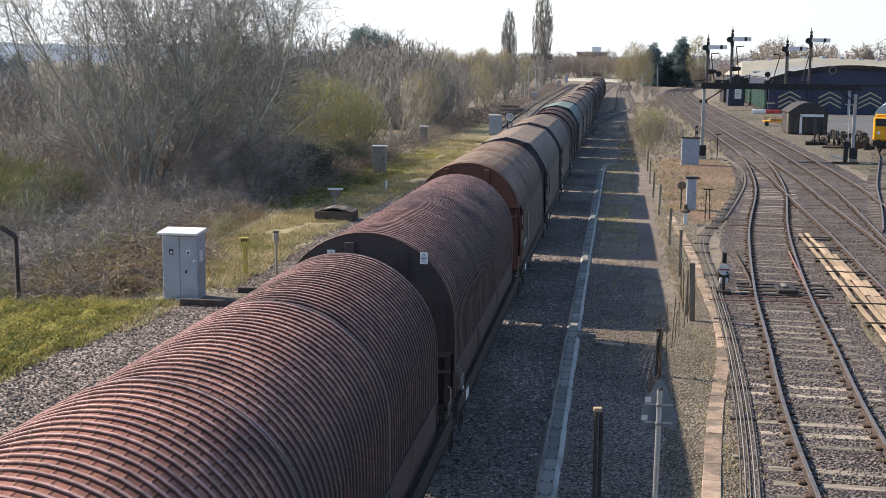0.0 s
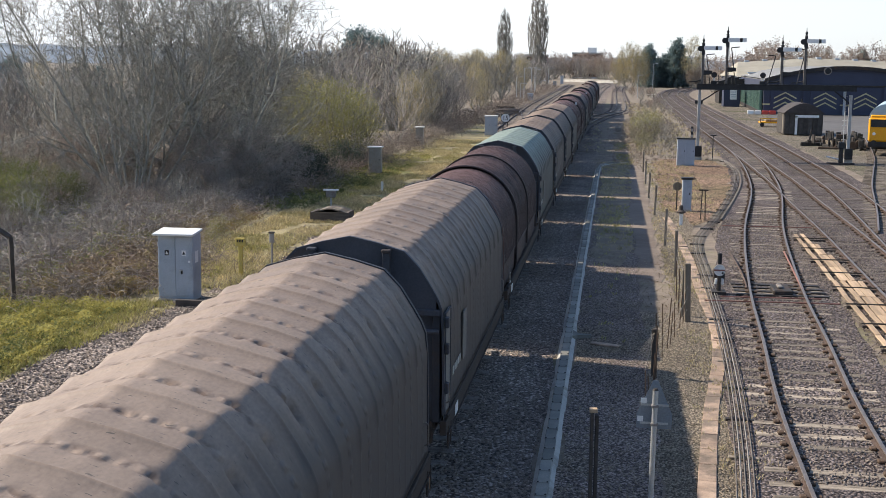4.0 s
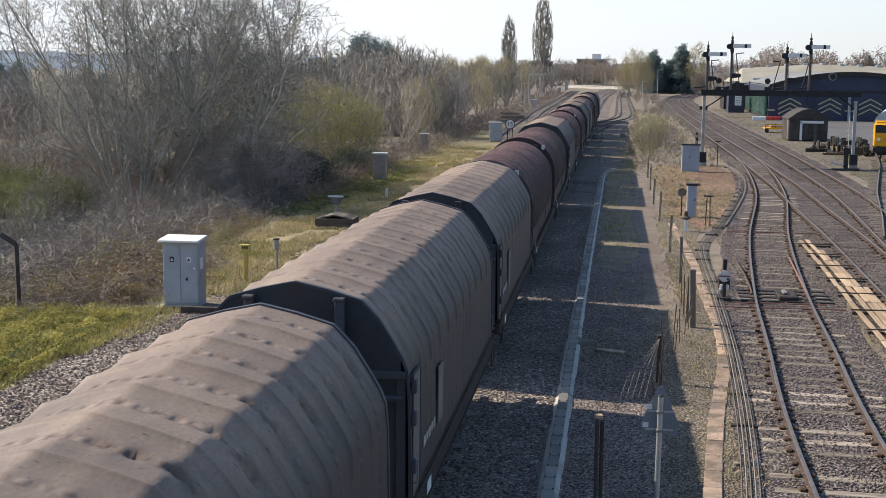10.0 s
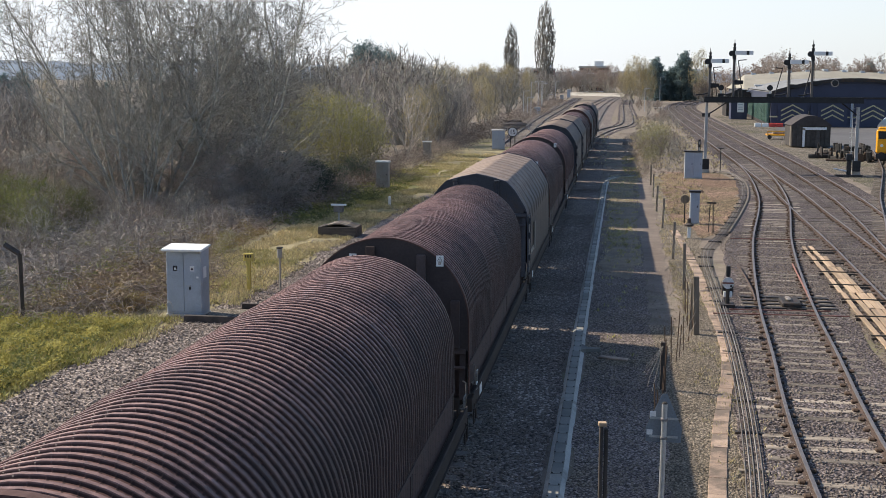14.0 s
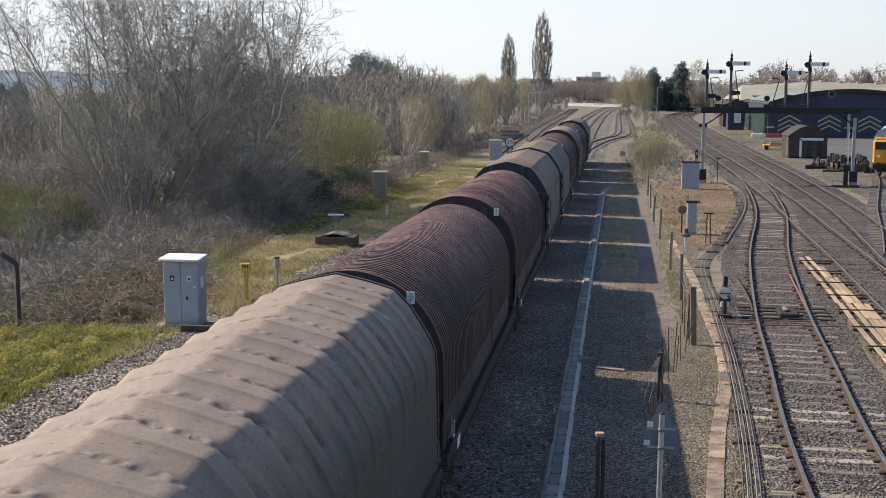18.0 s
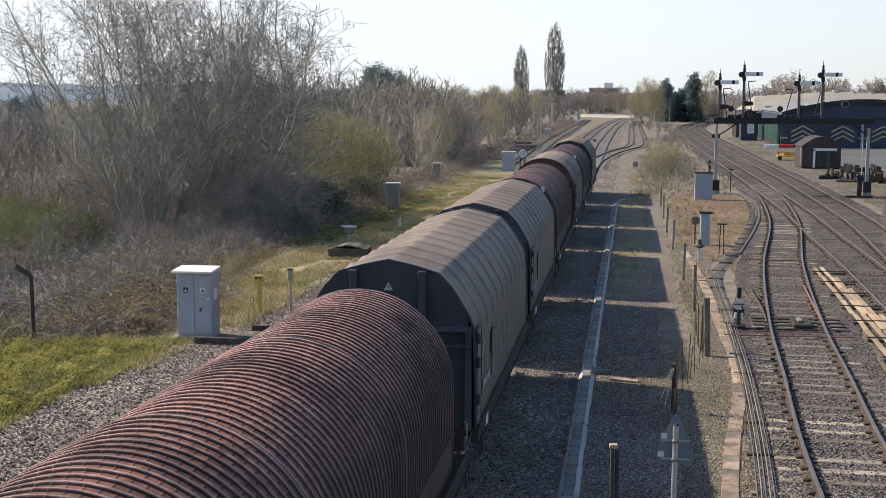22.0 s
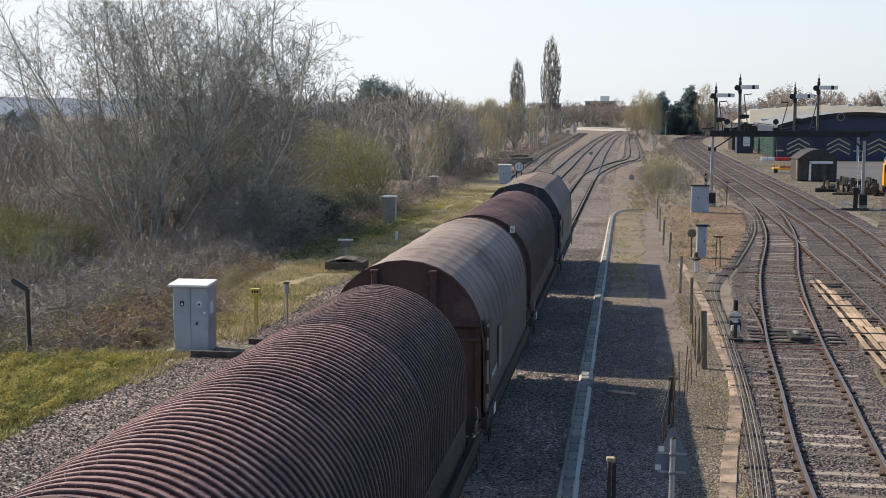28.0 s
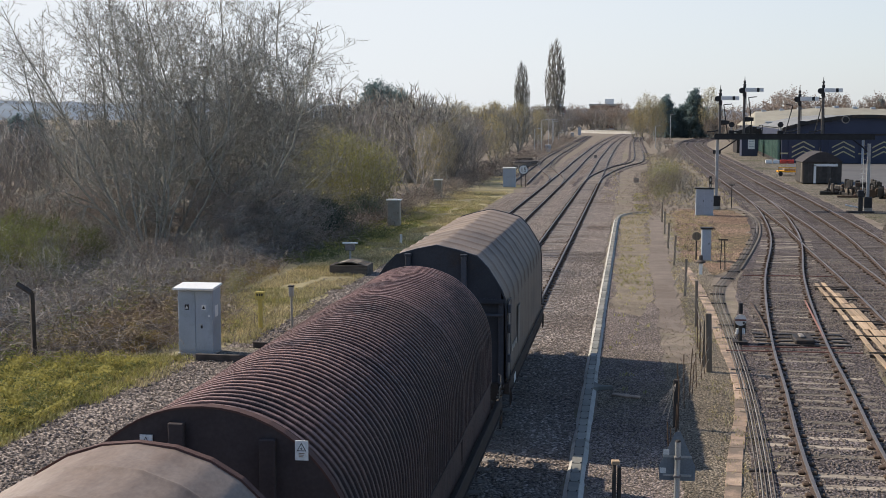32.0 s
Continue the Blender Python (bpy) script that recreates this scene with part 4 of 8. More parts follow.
def underframe(w, LONG):
    """Sole bars, headstocks, buffers, bogies and steps, all low on the wagon."""
    part("floor_frame", B(-1.3, 1.3, 0.1, LONG - 0.1, 0.95, 1.08), FRAME_BROWN, w)
    for s in (-1, 1):
        bm = bmesh.new()
        box(bm, s * 1.42 - 0.05, s * 1.42 + 0.05, 0.0, LONG, 0.86, 1.08, 0.01)
        box(bm, s * 1.36 - 0.03, s * 1.36 + 0.13 if s > 0 else s * 1.36 + 0.03, 0.2, LONG - 0.2, 0.84, 0.86)
        part("sole_bar", bm, FRAME_BROWN, w)
        part("side_rail", T((s * 1.47, 0.1, 1.14), (s * 1.47, LONG - 0.1, 1.14), 0.022, n=6), FRAME_BROWN, w)
    for y, d in ((0.02, -1), (LONG - 0.02, 1)):
        part("headstock", B(-1.25, 1.25, min(y, y - d * 0.12), max(y, y - d * 0.12), 0.72, 1.08, 0.015), FRAME_BROWN, w)
        for s in (-1, 1):
            b = part("buffer", T((s * 0.875, y, 0.98), (s * 0.875, y + d * 0.4, 0.98), 0.10, 0.09, 12), FRAME_BROWN, w)
            part("buffer_head", T((s * 0.875, y + d * 0.4, 0.98), (s * 0.875, y + d * 0.45, 0.98), 0.22, 0.20, 16), WHEEL_M, b)
        part("drawhook", B(-0.06, 0.06, min(y, y + d * 0.45), max(y, y + d * 0.45), 0.9, 1.0, 0.02), FRAME_BROWN, w)
    for yc in (2.0, LONG - 2.0):
        bo = part("bogie", B(-1.0, 1.0, yc - 0.25, yc + 0.25, 0.55, 0.85, 0.03), FRAME_BROWN, w)
        for s in (-1, 1):
            part("side_frame", B(s * 1.0 - 0.06, s * 1.0 + 0.06, yc - 1.25, yc + 1.25, 0.42, 0.68, 0.03), FRAME_BROWN, bo)
        for dy in (-0.9, 0.9):
            part("axle", T((-1.05, yc + dy, 0.46), (1.05, yc + dy, 0.46), 0.08), FRAME_BROWN, bo)
            for s in (-1, 1):
                bm = bmesh.new()
                tube(bm, (s * 0.69, yc + dy, 0.46), (s * 0.72, yc + dy, 0.46), 0.49, 0.49, 24)
                tube(bm, (s * 0.72, yc + dy, 0.46), (s * 0.82, yc + dy, 0.46), 0.46, 0.455, 24)
                part("wheel", bm, WHEEL_M, bo)
    for s in (-1, 1):
        for y in (0.25, LONG - 0.35):
            part("step_iron", bent([(s * 1.47, y, 0.95), (s * 1.47, y, 0.6), (s * 1.47, y + 0.3, 0.6), (s * 1.47, y + 0.3, 0.95)], 0.014), FRAME_BROWN, w)
            part("hand_rail", bent([(s * 1.43, y, 1.3), (s * 1.48, y, 1.33), (s * 1.48, y, 1.6), (s * 1.43, y, 1.63)], 0.011), DULL, w)
    for s in (-1, 1):
        part("label_plate", B(s * 1.47 - 0.005, s * 1.47 + 0.005, 1.1, 1.45, 0.87, 1.04), WHITE, w)


def end_wall(w, y0, y1, cut, material, LONG):
    part("lower_end", B(-1.3, 1.3, y0, y1, 1.08, cut), material, w)
    for s in (-1, 1):
        part("corner_post", B(s * 1.3 - 0.06, s * 1.3 + 0.06, min(y0, 0.02) if y0 < 5 else y0, y1 if y0 < 5 else LONG - 0.02, 1.05, cut, 0.012), material, w)
    if y0 < 5:
        part("lip_beam", B(-1.36, 1.36, -0.03, 0.2, cut - 0.08, cut + 0.02, 0.012), material, w)
        part("cross_pipe", T((0.15, -0.06, cut - 0.3), (1.35, -0.06, cut - 0.3), 0.035), material, w)


def tarp_wagon(label, half, cover_mat, panel_mat, seed, bows=14, sag=0.03, dents=0.0, strut_x=0.56, fold=0.0, triangle=0, ridge=0.016, LONG=TARP_LONG):
    r = random.Random(seed)
    w = thing("tarpaulin_wagon", label, "freight wagon", group="wagons of the freight train")
    gap = LONG / bows
    steps = 12 if bows < 20 else 6
    ph = [r.uniform(0, 9) for _ in range(6)]

    def push(arc, x, z, y):
        u = (y / gap) % 1.0
        e = (4 * u * (1 - u)) ** 0.8
        d = -sag * e * (1.0 if z > 3.45 else 0.55 if z > 2.6 else 0.15)
        bow = min(u, 1 - u) * gap / 0.026
        if bow < 3:
            d += ridge * math.exp(-bow * bow) * (1.0 if z > 2.5 else 0.2)
        d += 0.006 * math.sin(y * 2.3 + ph[0] + arc * 1.7) * math.sin(arc * 3.1 + ph[1]) + 0.006 * noise.noise((arc * 2.2, y * 2.2, seed))
        if dents and z > 2.7:
            q = int(y / gap)
            for k in range(-4, 5):
                ac = k * 0.27 + 0.05 * noise.noise((q * 5.1, k * 4.3, seed))
                mid = 0.5 + 0.07 * noise.noise((q * 3.7, k * 2.9, seed))
                size = 0.075 + 0.03 * noise.noise((q * 1.9, k * 3.1, seed + 2))
                rr = ((x - ac) / size) ** 2 + ((u - mid) * gap / (size * 0.8)) ** 2
                if rr < 4:
                    d -= dents * math.exp(-rr * 1.5) * (1.5 if k > 2 else 0.75) * max(0.15, 0.8 + 0.8 * noise.noise((q * 2.3, k * 7.7, seed + 5)))
        if fold:
            d += fold * abs(noise.noise((arc * 0.8, y * 7.0, seed + 3)))
        if y < 0.25 or y > LONG - 0.25:
            d = max(d, -0.004)
        return d + 0.02

    rings = [0.03] + [q * gap + o for q in range(bows) for o in (0.0, 0.022, 0.05, *[gap * (i + 1) / (steps - 2) for i in range(steps - 4)], gap - 0.05, gap - 0.022) if 0.04 < q * gap + o < LONG - 0.04] + [LONG - 0.03]
    rings.sort()
    part("tarpaulin", sheet(half, rings, push, 0.055), cover_mat, w, "", smooth=True)
    part("end_panel", arch_plate(half, 0.0, 0.09, 2.78), panel_mat, w, "dark steel end panel")
    part("end_panel", arch_plate(half, LONG - 0.09, LONG, 2.78), panel_mat, w)
    part("end_hoop", hoop(half, -0.015, 0.06, 0.0, 0.035), panel_mat, w)
    part("end_hoop", hoop(half, LONG - 0.06, LONG + 0.015, 0.0, 0.035), panel_mat, w)
    # lower ends set outwards to narrow the strip of sun between wagons
    end_wall(w, 0.10, 0.18, 2.76, panel_mat, LONG)
    end_wall(w, LONG - 0.14, LONG - 0.06, 2.76, panel_mat, LONG)
    for s in (-1, 1):
        top = 3.62
        part("end_strut", B(s * strut_x - 0.055, s * strut_x + 0.055, -0.10, 0.0, 2.78, top, 0.01), panel_mat, w)
        part("strut_cap", B(s * strut_x - 0.07, s * strut_x + 0.07, -0.13, -0.002, top, top + 0.05, 0.01), panel_mat, w)
    if triangle:
        warning_plate(w, 0.0, -0.002, triangle, 0.075)
    for s in (-1, 1):
        d = part("side_door", B(s * 1.415 - 0.012, s * 1.415 + 0.012, 0.12, 0.72, 1.1, 2.7), PATCH_GREY, w)
        for a in ((0.115, 0.14, 1.1, 2.72), (0.70, 0.725, 1.1, 2.72), (0.14, 0.70, 2.69, 2.715)):
            part("door_frame", B(s * 1.43 - 0.01, s * 1.43 + 0.01, *a), panel_mat, d)
        for z in (1.5, 2.1, 2.5):
            part("latch", B(s * 1.46 - 0.03, s * 1.46 + 0.03, 0.02, 0.14, z, z + 0.16, 0.01), panel_mat, d)
        for k in range(5):
            part("stencil_bar", B(s * 1.437 - 0.004, s * 1.437 + 0.004, 1.0 + k * 0.22, 1.14 + k * 0.22, 1.55 + 0.02 * (k % 2), 1.68), CONCRETE, w)
        part("side_patch", B(s * 1.44 - 0.008, s * 1.44 + 0.008, 2.3, 2.75, 1.5, 2.3), PATCH_GREY, w, "paler repair patch")
    underframe(w, LONG)
    return w


def hood_wagon(label, scales, seed, red=HOOD_RED, plates=True, rim=0.04, front=None):
    """Three ribbed steel hoods that slide over one another between round end panels."""
    LONG = HOOD_LONG
    w = thing("steel_hood_wagon", label, "freight wagon", group="wagons of the freight train")
    pitch = 0.157
    wide = 0.36 if red is HOOD_DARK else 0.24
    r = random.Random(seed)
    cuts = [0.05, 3.9, 7.7, LONG - 1.0]
    for k in range(3):
        y0, y1 = cuts[k] - (0.12 if k else 0), cuts[k + 1]

        def push(arc, x, z, y, k=k):
            u = (y / pitch) % 1.0
            rib = (0.022 if wide < 0.3 else 0.03) * min(1.0, max(0.0, (wide / 2 + 0.04 - abs(u - 0.5)) / 0.06)) if z > 1.62 else 0.0
            return rib + 0.012 * noise.noise((arc * 0.9, y * 0.9, seed + k)) + 0.006 * noise.noise((arc * 3.5, y * 3.5, seed + k))

        ys = sorted({y0, y1} | {q * pitch + o for q in range(int(y0 / pitch) - 1, int(y1 / pitch) + 2) for o in (0.0, *[pitch * (0.5 + v) for v in (-wide / 2 - 0.04, 0.02 - wide / 2, wide / 2 - 0.02, wide / 2 + 0.04)]) if y0 < q * pitch + o < y1})
        h = part("hood", sheet(RIB_SHAPE, ys, push, 0.11, scales[k], 1.05), front if front and not k else red, w, "ribbed rusty red steel hood")
        sc = scales[k]
        half = [(x * sc, 1.05 + (z - 1.05) * sc) for x, z in RIB_SHAPE]
        for y in (y0, y1 - 0.05):
            part("hood_edge", hoop(half, y - 0.01, y + 0.06, 0.0, rim), PANEL_RED, h)
        for s in (-1, 1):
            part("hood_rail", B(s * 1.40 * sc - 0.02, s * 1.40 * sc + 0.02, y0, y1, 1.60, 1.65), PANEL_RED, h)
    s0, s2 = scales[0], scales[2]
    h0 = [(x * s0, 1.05 + (z - 1.05) * s0) for x, z in RIB_SHAPE]
    part("end_panel", arch_plate(RIB_SHAPE if plates else h0, -0.02, 0.07, 1.9, 0.03), PANEL_RED, w, "round dark brown end panel")
    part("end_panel", arch_plate([(x * s2, 1.05 + (z - 1.05) * s2) for x, z in RIB_SHAPE], LONG - 1.06, LONG - 0.98, 1.9), PANEL_RED, w)
    part("end_hoop", hoop(RIB_SHAPE if plates else h0, -0.03, 0.08, 0.012, 0.02), PANEL_RUST, w, "thin rusty rim")
    end_wall(w, 0.2, 0.28, 1.92, PANEL_RED, LONG)
    end_wall(w, LONG - 1.20, LONG - 1.12, 1.92, PANEL_RED, LONG - 0.96)
    # added box, mostly hidden by the hood, keeps sun off the ground beside
    part("end_locker", B(-1.2, 1.2, LONG - 0.93, LONG - 0.12, 1.081, 1.72, 0.02), PANEL_RED, w, "low dark box added to block sun between the wagons")
    for x, top in ((-0.24, 3.62), (0.61, 3.50), (1.18, 2.75)):
        part("end_strut", B(x - 0.075, x + 0.075, -0.09, -0.02, 1.95, top, 0.01), PANEL_RED, w)
    if plates:
        for x in (-0.54, 0.92):
            warning_plate(w, x, -0.03, 3.40, 0.12, True)
    for s in (-1, 1):
        for y in (0.5, LONG - 0.5):
            part("lock_handle", bent([(s * 1.42, y - 0.12, 1.25), (s * 1.48, y - 0.12, 1.25), (s * 1.48, y - 0.12, 1.42), (s * 1.48, y + 0.12, 1.42), (s * 1.48, y + 0.12, 1.25), (s * 1.42, y + 0.12, 1.25)], 0.012), DULL, w, "bright lock handle")
        part("yellow_stripe_plate", B(s * 1.46 - 0.006, s * 1.46 + 0.006, 0.7, 0.85, 0.9, 1.4), WHITE, w)
    underframe(w, LONG)
    return w


RED_LABEL = "rusty red ribbed steel hood wagon with round end panels"
GREY_LABEL = "grey-brown tarpaulin wagon with dark angular end panel"
red_a = hood_wagon(RED_LABEL, (1.0, 0.985, 0.975), 3, rim=0.016)
red_d = hood_wagon("dark rust-brown ribbed steel hood wagon with round end panels", (0.985, 0.98, 0.975), 4, HOOD_DARK, rim=0.012)
red_e = hood_wagon("dark rust-brown ribbed hood wagon with one redder hood", (0.985, 0.98, 0.975), 6, HOOD_DARK, rim=0.012, front=HOOD_MID)
red_b = hood_wagon("dark red ribbed hood wagon with raised middle hood rims", (0.955, 0.985, 1.0), 5, HOOD_DARK, False)
grey_a = tarp_wagon(GREY_LABEL, TARP_SHAPE, TARP_GREY, PANEL_DARK, 11, 11, 0.015, 0.05, ridge=0.021)
grey_b = tarp_wagon(GREY_LABEL, TARP_SHAPE, TARP_GREY, PANEL_DARK, 12, 11, 0.017, 0.05, fold=0.003, triangle=3.40, ridge=0.021)
knobbly = tarp_wagon("grey-brown tarpaulin wagon with knobbly creased cover", TARP_SHAPE, TARP_GREY, PANEL_DARK, 23, 11, 0.017, 0.06, triangle=3.02, ridge=0.022)
creased = tarp_wagon("grey-brown tarpaulin wagon with sharply creased cover and dark end panel", TARP_SHAPE, TARP_CREASED, PANEL_DARK, 21, 11, 0.021, 0.022, ridge=0.022)
scrawled = tarp_wagon("grey-brown creased tarpaulin wagon with pale scrawl on its side", TARP_SHAPE, TARP_CREASED, PANEL_DARK, 22, 11, 0.021, 0.018, triangle=3.40, ridge=0.022)
green = tarp_wagon("faded green tarpaulin wagon with dark angular end panel", TARP_SHAPE, TARP_GREEN, PANEL_DARK, 13, 11, 0.016, 0.045, fold=0.0, ridge=0.018)
rust_a = tarp_wagon("rust-stained tarpaulin wagon with round bare rusty end panel", ROUND_SHAPE, TARP_RUST, PANEL_ORANGE, 14, 28, 0.007, 0.0, 0.52, 0.016, 0, 0.02, 9.8)
rust_b = tarp_wagon("smooth brown tarpaulin wagon with round rusty end panel", ROUND_SHAPE, TARP_BROWN, PANEL_RUST, 15, 13, 0.014, 0.0, 0.52, 0.0, 0, 0.014, 9.5)

# pale sprayed scrawl on two wagons' sides
SPRAY = surf("pale_spray_paint", (0.34, 0.33, 0.32), (0.42, 0.41, 0.40), 3, 0.7, 0, 0.0, 30, (0.24, 0.23, 0.22), 0.5)


def scrawl(w, seed, first, share):
    """Strokes of spray paint, each one unbroken band that swells and thins."""
    r = random.Random(seed)
    for k in range(7):
        y0, z0 = first + k * 0.75, 1.5 + r.uniform(0, 0.15)
        turn = r.uniform(0, 3)
        line = [(y0 + 0.30 * math.cos(turn + 0.35 * i) * (1 - 0.03 * i), z0 + 0.38 + 0.36 * math.sin(turn + 0.35 * i) * (1 - 0.02 * i)) for i in range(r.randint(8, 15))]
        verts, faces = [], []
        for i, (ya, za) in enumerate(line):
            yb, zb = line[min(i + 1, len(line) - 1)]
            yp, zp = line[max(i - 1, 0)]
            d = Vector((yb - yp, zb - zp)).normalized() * share * (0.5 + 0.5 * math.sin(math.pi * (i + 0.5) / len(line)))
            verts += [(1.43, ya - d.y, za + d.x), (1.43, ya + d.y, za - d.x)]
            if i:
                faces.append((2 * i - 2, 2 * i, 2 * i + 1, 2 * i - 1))
        spread("sprayed_scrawl", verts, faces, SPRAY, w, "pale sprayed scrawl")


scrawl(grey_b, 9, 3.2, 0.016)
scrawl(scrawled, 10, 1.2, 0.03)

ORDER = [red_a, red_a, red_e, rust_a, grey_a, grey_a, red_b, green, grey_b, grey_a, grey_a, red_d, red_d, knobbly, red_d, red_a, scrawled, creased, red_d, rust_b, red_d, creased]
FIRST_Y, TARP_PITCH, HOOD_PITCH, ROUND_PITCH = 19.04, 11.47, 13.05, 12.3


def travel(t):
    """Metres that the train has run since the start; it slows as it goes."""
    u = t / 32
    return sum(c * u ** (k + 1) for k, c in enumerate((313.187, -80.729, -57.583, 128.456, -290.583, 383.252, -168.376)))


# shifts fitted to the camera's view: how far each wagon stands off its even place
VIEW_SHIFT = {2: 0.15, 3: 0.4, 4: -0.75, 5: -0.5, 7: -0.4, 8: -0.5, 9: -0.4, 10: -0.33, 12: 0.2, 13: -0.1, 20: 0.3, 21: 0.5}
WAGONS = []
used = set()
y = FIRST_Y - 3 * HOOD_PITCH
for i, src in enumerate(ORDER):
    y += HOOD_PITCH if i == 0 or ORDER[i - 1] in (red_a, red_b, red_d, red_e) else ROUND_PITCH if ORDER[i - 1] in (rust_a, rust_b) else TARP_PITCH
    # offsets by kind of wagon, also set to fit the camera's view
    at = y + (0.2 if src is rust_a else 1.6 if src is rust_b else 0.85 if i == 18 else 0.0 if src in (red_a, red_b, red_d, red_e) else 0.75)
    at += VIEW_SHIFT.get(i, 0.0)
    if src in used:
        ob = copy_thing(src, pose(-3.8, at, RAIL_Z))
    else:
        used.add(src)
        ob = src
        ob.matrix_basis = pose(-3.8, at, RAIL_Z)
    WAGONS.append((ob, at))


def motions():
    for ob, y in WAGONS:
        walk(ob, [(t, pose(-3.8, y - travel(t), RAIL_Z)) for t in range(0, 33)])


# ---- things beside the main line ----
def face_text(parent, text, x, y, z, size, material, name="lettering", rot=90):
    cu = bpy.data.curves.new(name, "FONT")
    cu.body, cu.size, cu.align_x, cu.align_y, cu.extrude = text, size, "CENTER", "CENTER", 0.002
    ob = new(name, cu)
    me = bpy.data.meshes.new_from_object(ob)
    bpy.data.objects.remove(ob)
    return part(name, me, material, parent, at=pose(x, y, z, rot))


def equipment_cabinet():
    c = thing("equipment_cabinet", "tall pale grey two-door steel trackside cabinet with white roof", "cabinet", pose(-11.72, 33.35, 0.03) @ Matrix.Diagonal((1, 1, 1.05, 1)))
    part("plinth", B(-0.52, 0.52, -0.28, 0.42, -0.05, 0.06), CONCRETE, c)
    part("body", B(-0.5, 0.5, -0.25, 0.4, 0.06, 1.74, 0.012), STEEL_GREY, c)
    bm = bmesh.new()
    box(bm, -0.57, 0.57, -0.34, 0.5, 1.76, 1.82, 0.01, Matrix.Rotation(radians(4), 4, "X"))
    part("roof", bm, WHITE, c, "white sloping roof")
    part("roof_gap", B(-0.47, 0.47, -0.22, 0.38, 1.735, 1.79), STEEL_DARK, c)
    for s in (-1, 1):
        d = part("door", B(min(0.008 * s, 0.485 * s), max(0.008 * s, 0.485 * s), -0.272, -0.252, 0.12, 1.68, 0.006), STEEL_GREY, c)
        for z in (0.3, 0.9, 1.5):
            part("hinge", T((0.49 * s, -0.275, z - 0.05), (0.49 * s, -0.275, z + 0.05), 0.012, n=6), GALV, d)
        p = part("notice", B(s * 0.24 - 0.06, s * 0.24 + 0.06, -0.277, -0.273, 1.2, 1.34), WHITE if s > 0 else BLACK, d)
        bm = bmesh.new()
        bm.faces.new([bm.verts.new((s * 0.24 + dx, -0.279, 1.23 + dz)) for dx, dz in ((-0.045, 0), (0.045, 0), (0, 0.085))])
        part("notice_mark", bm, BLACK if s > 0 else WHITE, p)
    part("handle", B(0.10, 0.20, -0.30, -0.272, 0.80, 0.835, 0.004), GALV, c, "small steel handle")
    part("padlock", B(0.155, 0.2, -0.31, -0.275, 0.72, 0.8, 0.008), BLACK, c)
    part("sticker", B(0.36, 0.42, -0.276, -0.273, 1.02, 1.07), WHITE, c)
    part("side_plate", B(0.5, 0.505, -0.1, 0.15, 1.0, 1.3), WHITE, c)


equipment_cabinet()
hs = thing("hardstanding", "timber-edged gravel hardstanding beside the cabinet", "platform", pose(-10.6, 33.5, 0))
part("infill", B(-0.75, 0.95, -0.9, 0.75, 0, 0.06), YARD, hs)
part("front_slab", B(-0.85, 0.55, -1.0, -0.62, 0, 0.10, 0.012), CONCRETE, hs, "pale concrete slab")
for a in ((-0.9, 1.0, -1.12, -1.0), (0.95, 1.07, -1.12, 0.15), (0.93, 1.05, 0.17, 1.0), (0.1, 0.93, 0.88, 1.0)):
    part("edge_timber", B(*a, 0, 0.2, 0.01), WOOD_DARK, hs)


def line_post(x, y):
    p = thing("yellow_marker_post", "yellow marker post with a square number head", "marker post", pose(x, y, 0))
    part("post", B(-0.06, 0.06, -0.05, 0.05, 0, 0.98, 0.008), YELLOW, p)
    h = part("head", B(-0.15, 0.15, -0.07, 0.06, 0.96, 1.2, 0.01), YELLOW, p)
    for k in (-1, 0, 1):
        part("number_bar", B(k * 0.075 - 0.022, k * 0.075 + 0.022, -0.076, -0.071, 1.07, 1.15), BLACK, h)


line_post(-11.2, 37.5)
pp = thing("phone_post", "slim sandy post with a small hooded head", "post", pose(-10.05, 36.9, 0))
part("post", T((0, 0, 0), (0, 0, 1.3), 0.035), TAN, pp)
part("head_box", B(-0.07, 0.07, -0.08, 0.05, 1.16, 1.46, 0.02), TAN, pp)
part("head_hood", B(-0.085, 0.085, -0.1, 0.07, 1.46, 1.50, 0.01), STEEL_DARK, pp)
part("base_plate", B(-0.18, 0.18, -0.14, 0.14, 0, 0.05, 0.01), CONCRETE, pp)


def chamber():
    c = thing("cable_chamber", "low timber-sided cable chamber in the verge", "chamber", pose(-11.5, 51.8, 0))
    for a in ((-0.8, 0.8, -0.62, -0.5), (-0.8, 0.8, 0.5, 0.62)):
        bm = bmesh.new()
        box(bm, *a, 0, 0.42, 0.01)
        part("side_board", bm, SLEEPER_DARK, c)
    for s in (-1, 1):
        part("end_board", B(s * 0.74 - 0.06, s * 0.74 + 0.06, -0.5, 0.5, 0, 0.42, 0.01), SLEEPER_DARK, c)
    for k in range(5):
        x0, x1 = -0.68 + k * 0.272, -0.68 + (k + 1) * 0.272
        z0, z1 = [0.42 + 0.16 * math.sin(math.pi * (x + 0.68) / 1.36) for x in (x0, x1)]
        bm = bmesh.new()
        v = [bm.verts.new(p) for y in (-0.56, 0.56) for p in ((x0, y, z0 - 0.05), (x1, y, z1 - 0.05), (x1, y, z1), (x0, y, z0))]
        for f in ((0, 1, 2, 3), (7, 6, 5, 4), (3, 2, 6, 7), (1, 0, 4, 5), (0, 3, 7, 4), (2, 1, 5, 6)):
            bm.faces.new([v[i] for i in f])
        part("lid_board", bm, WOOD_OLD if k % 2 else SLEEPER_DARK, c)


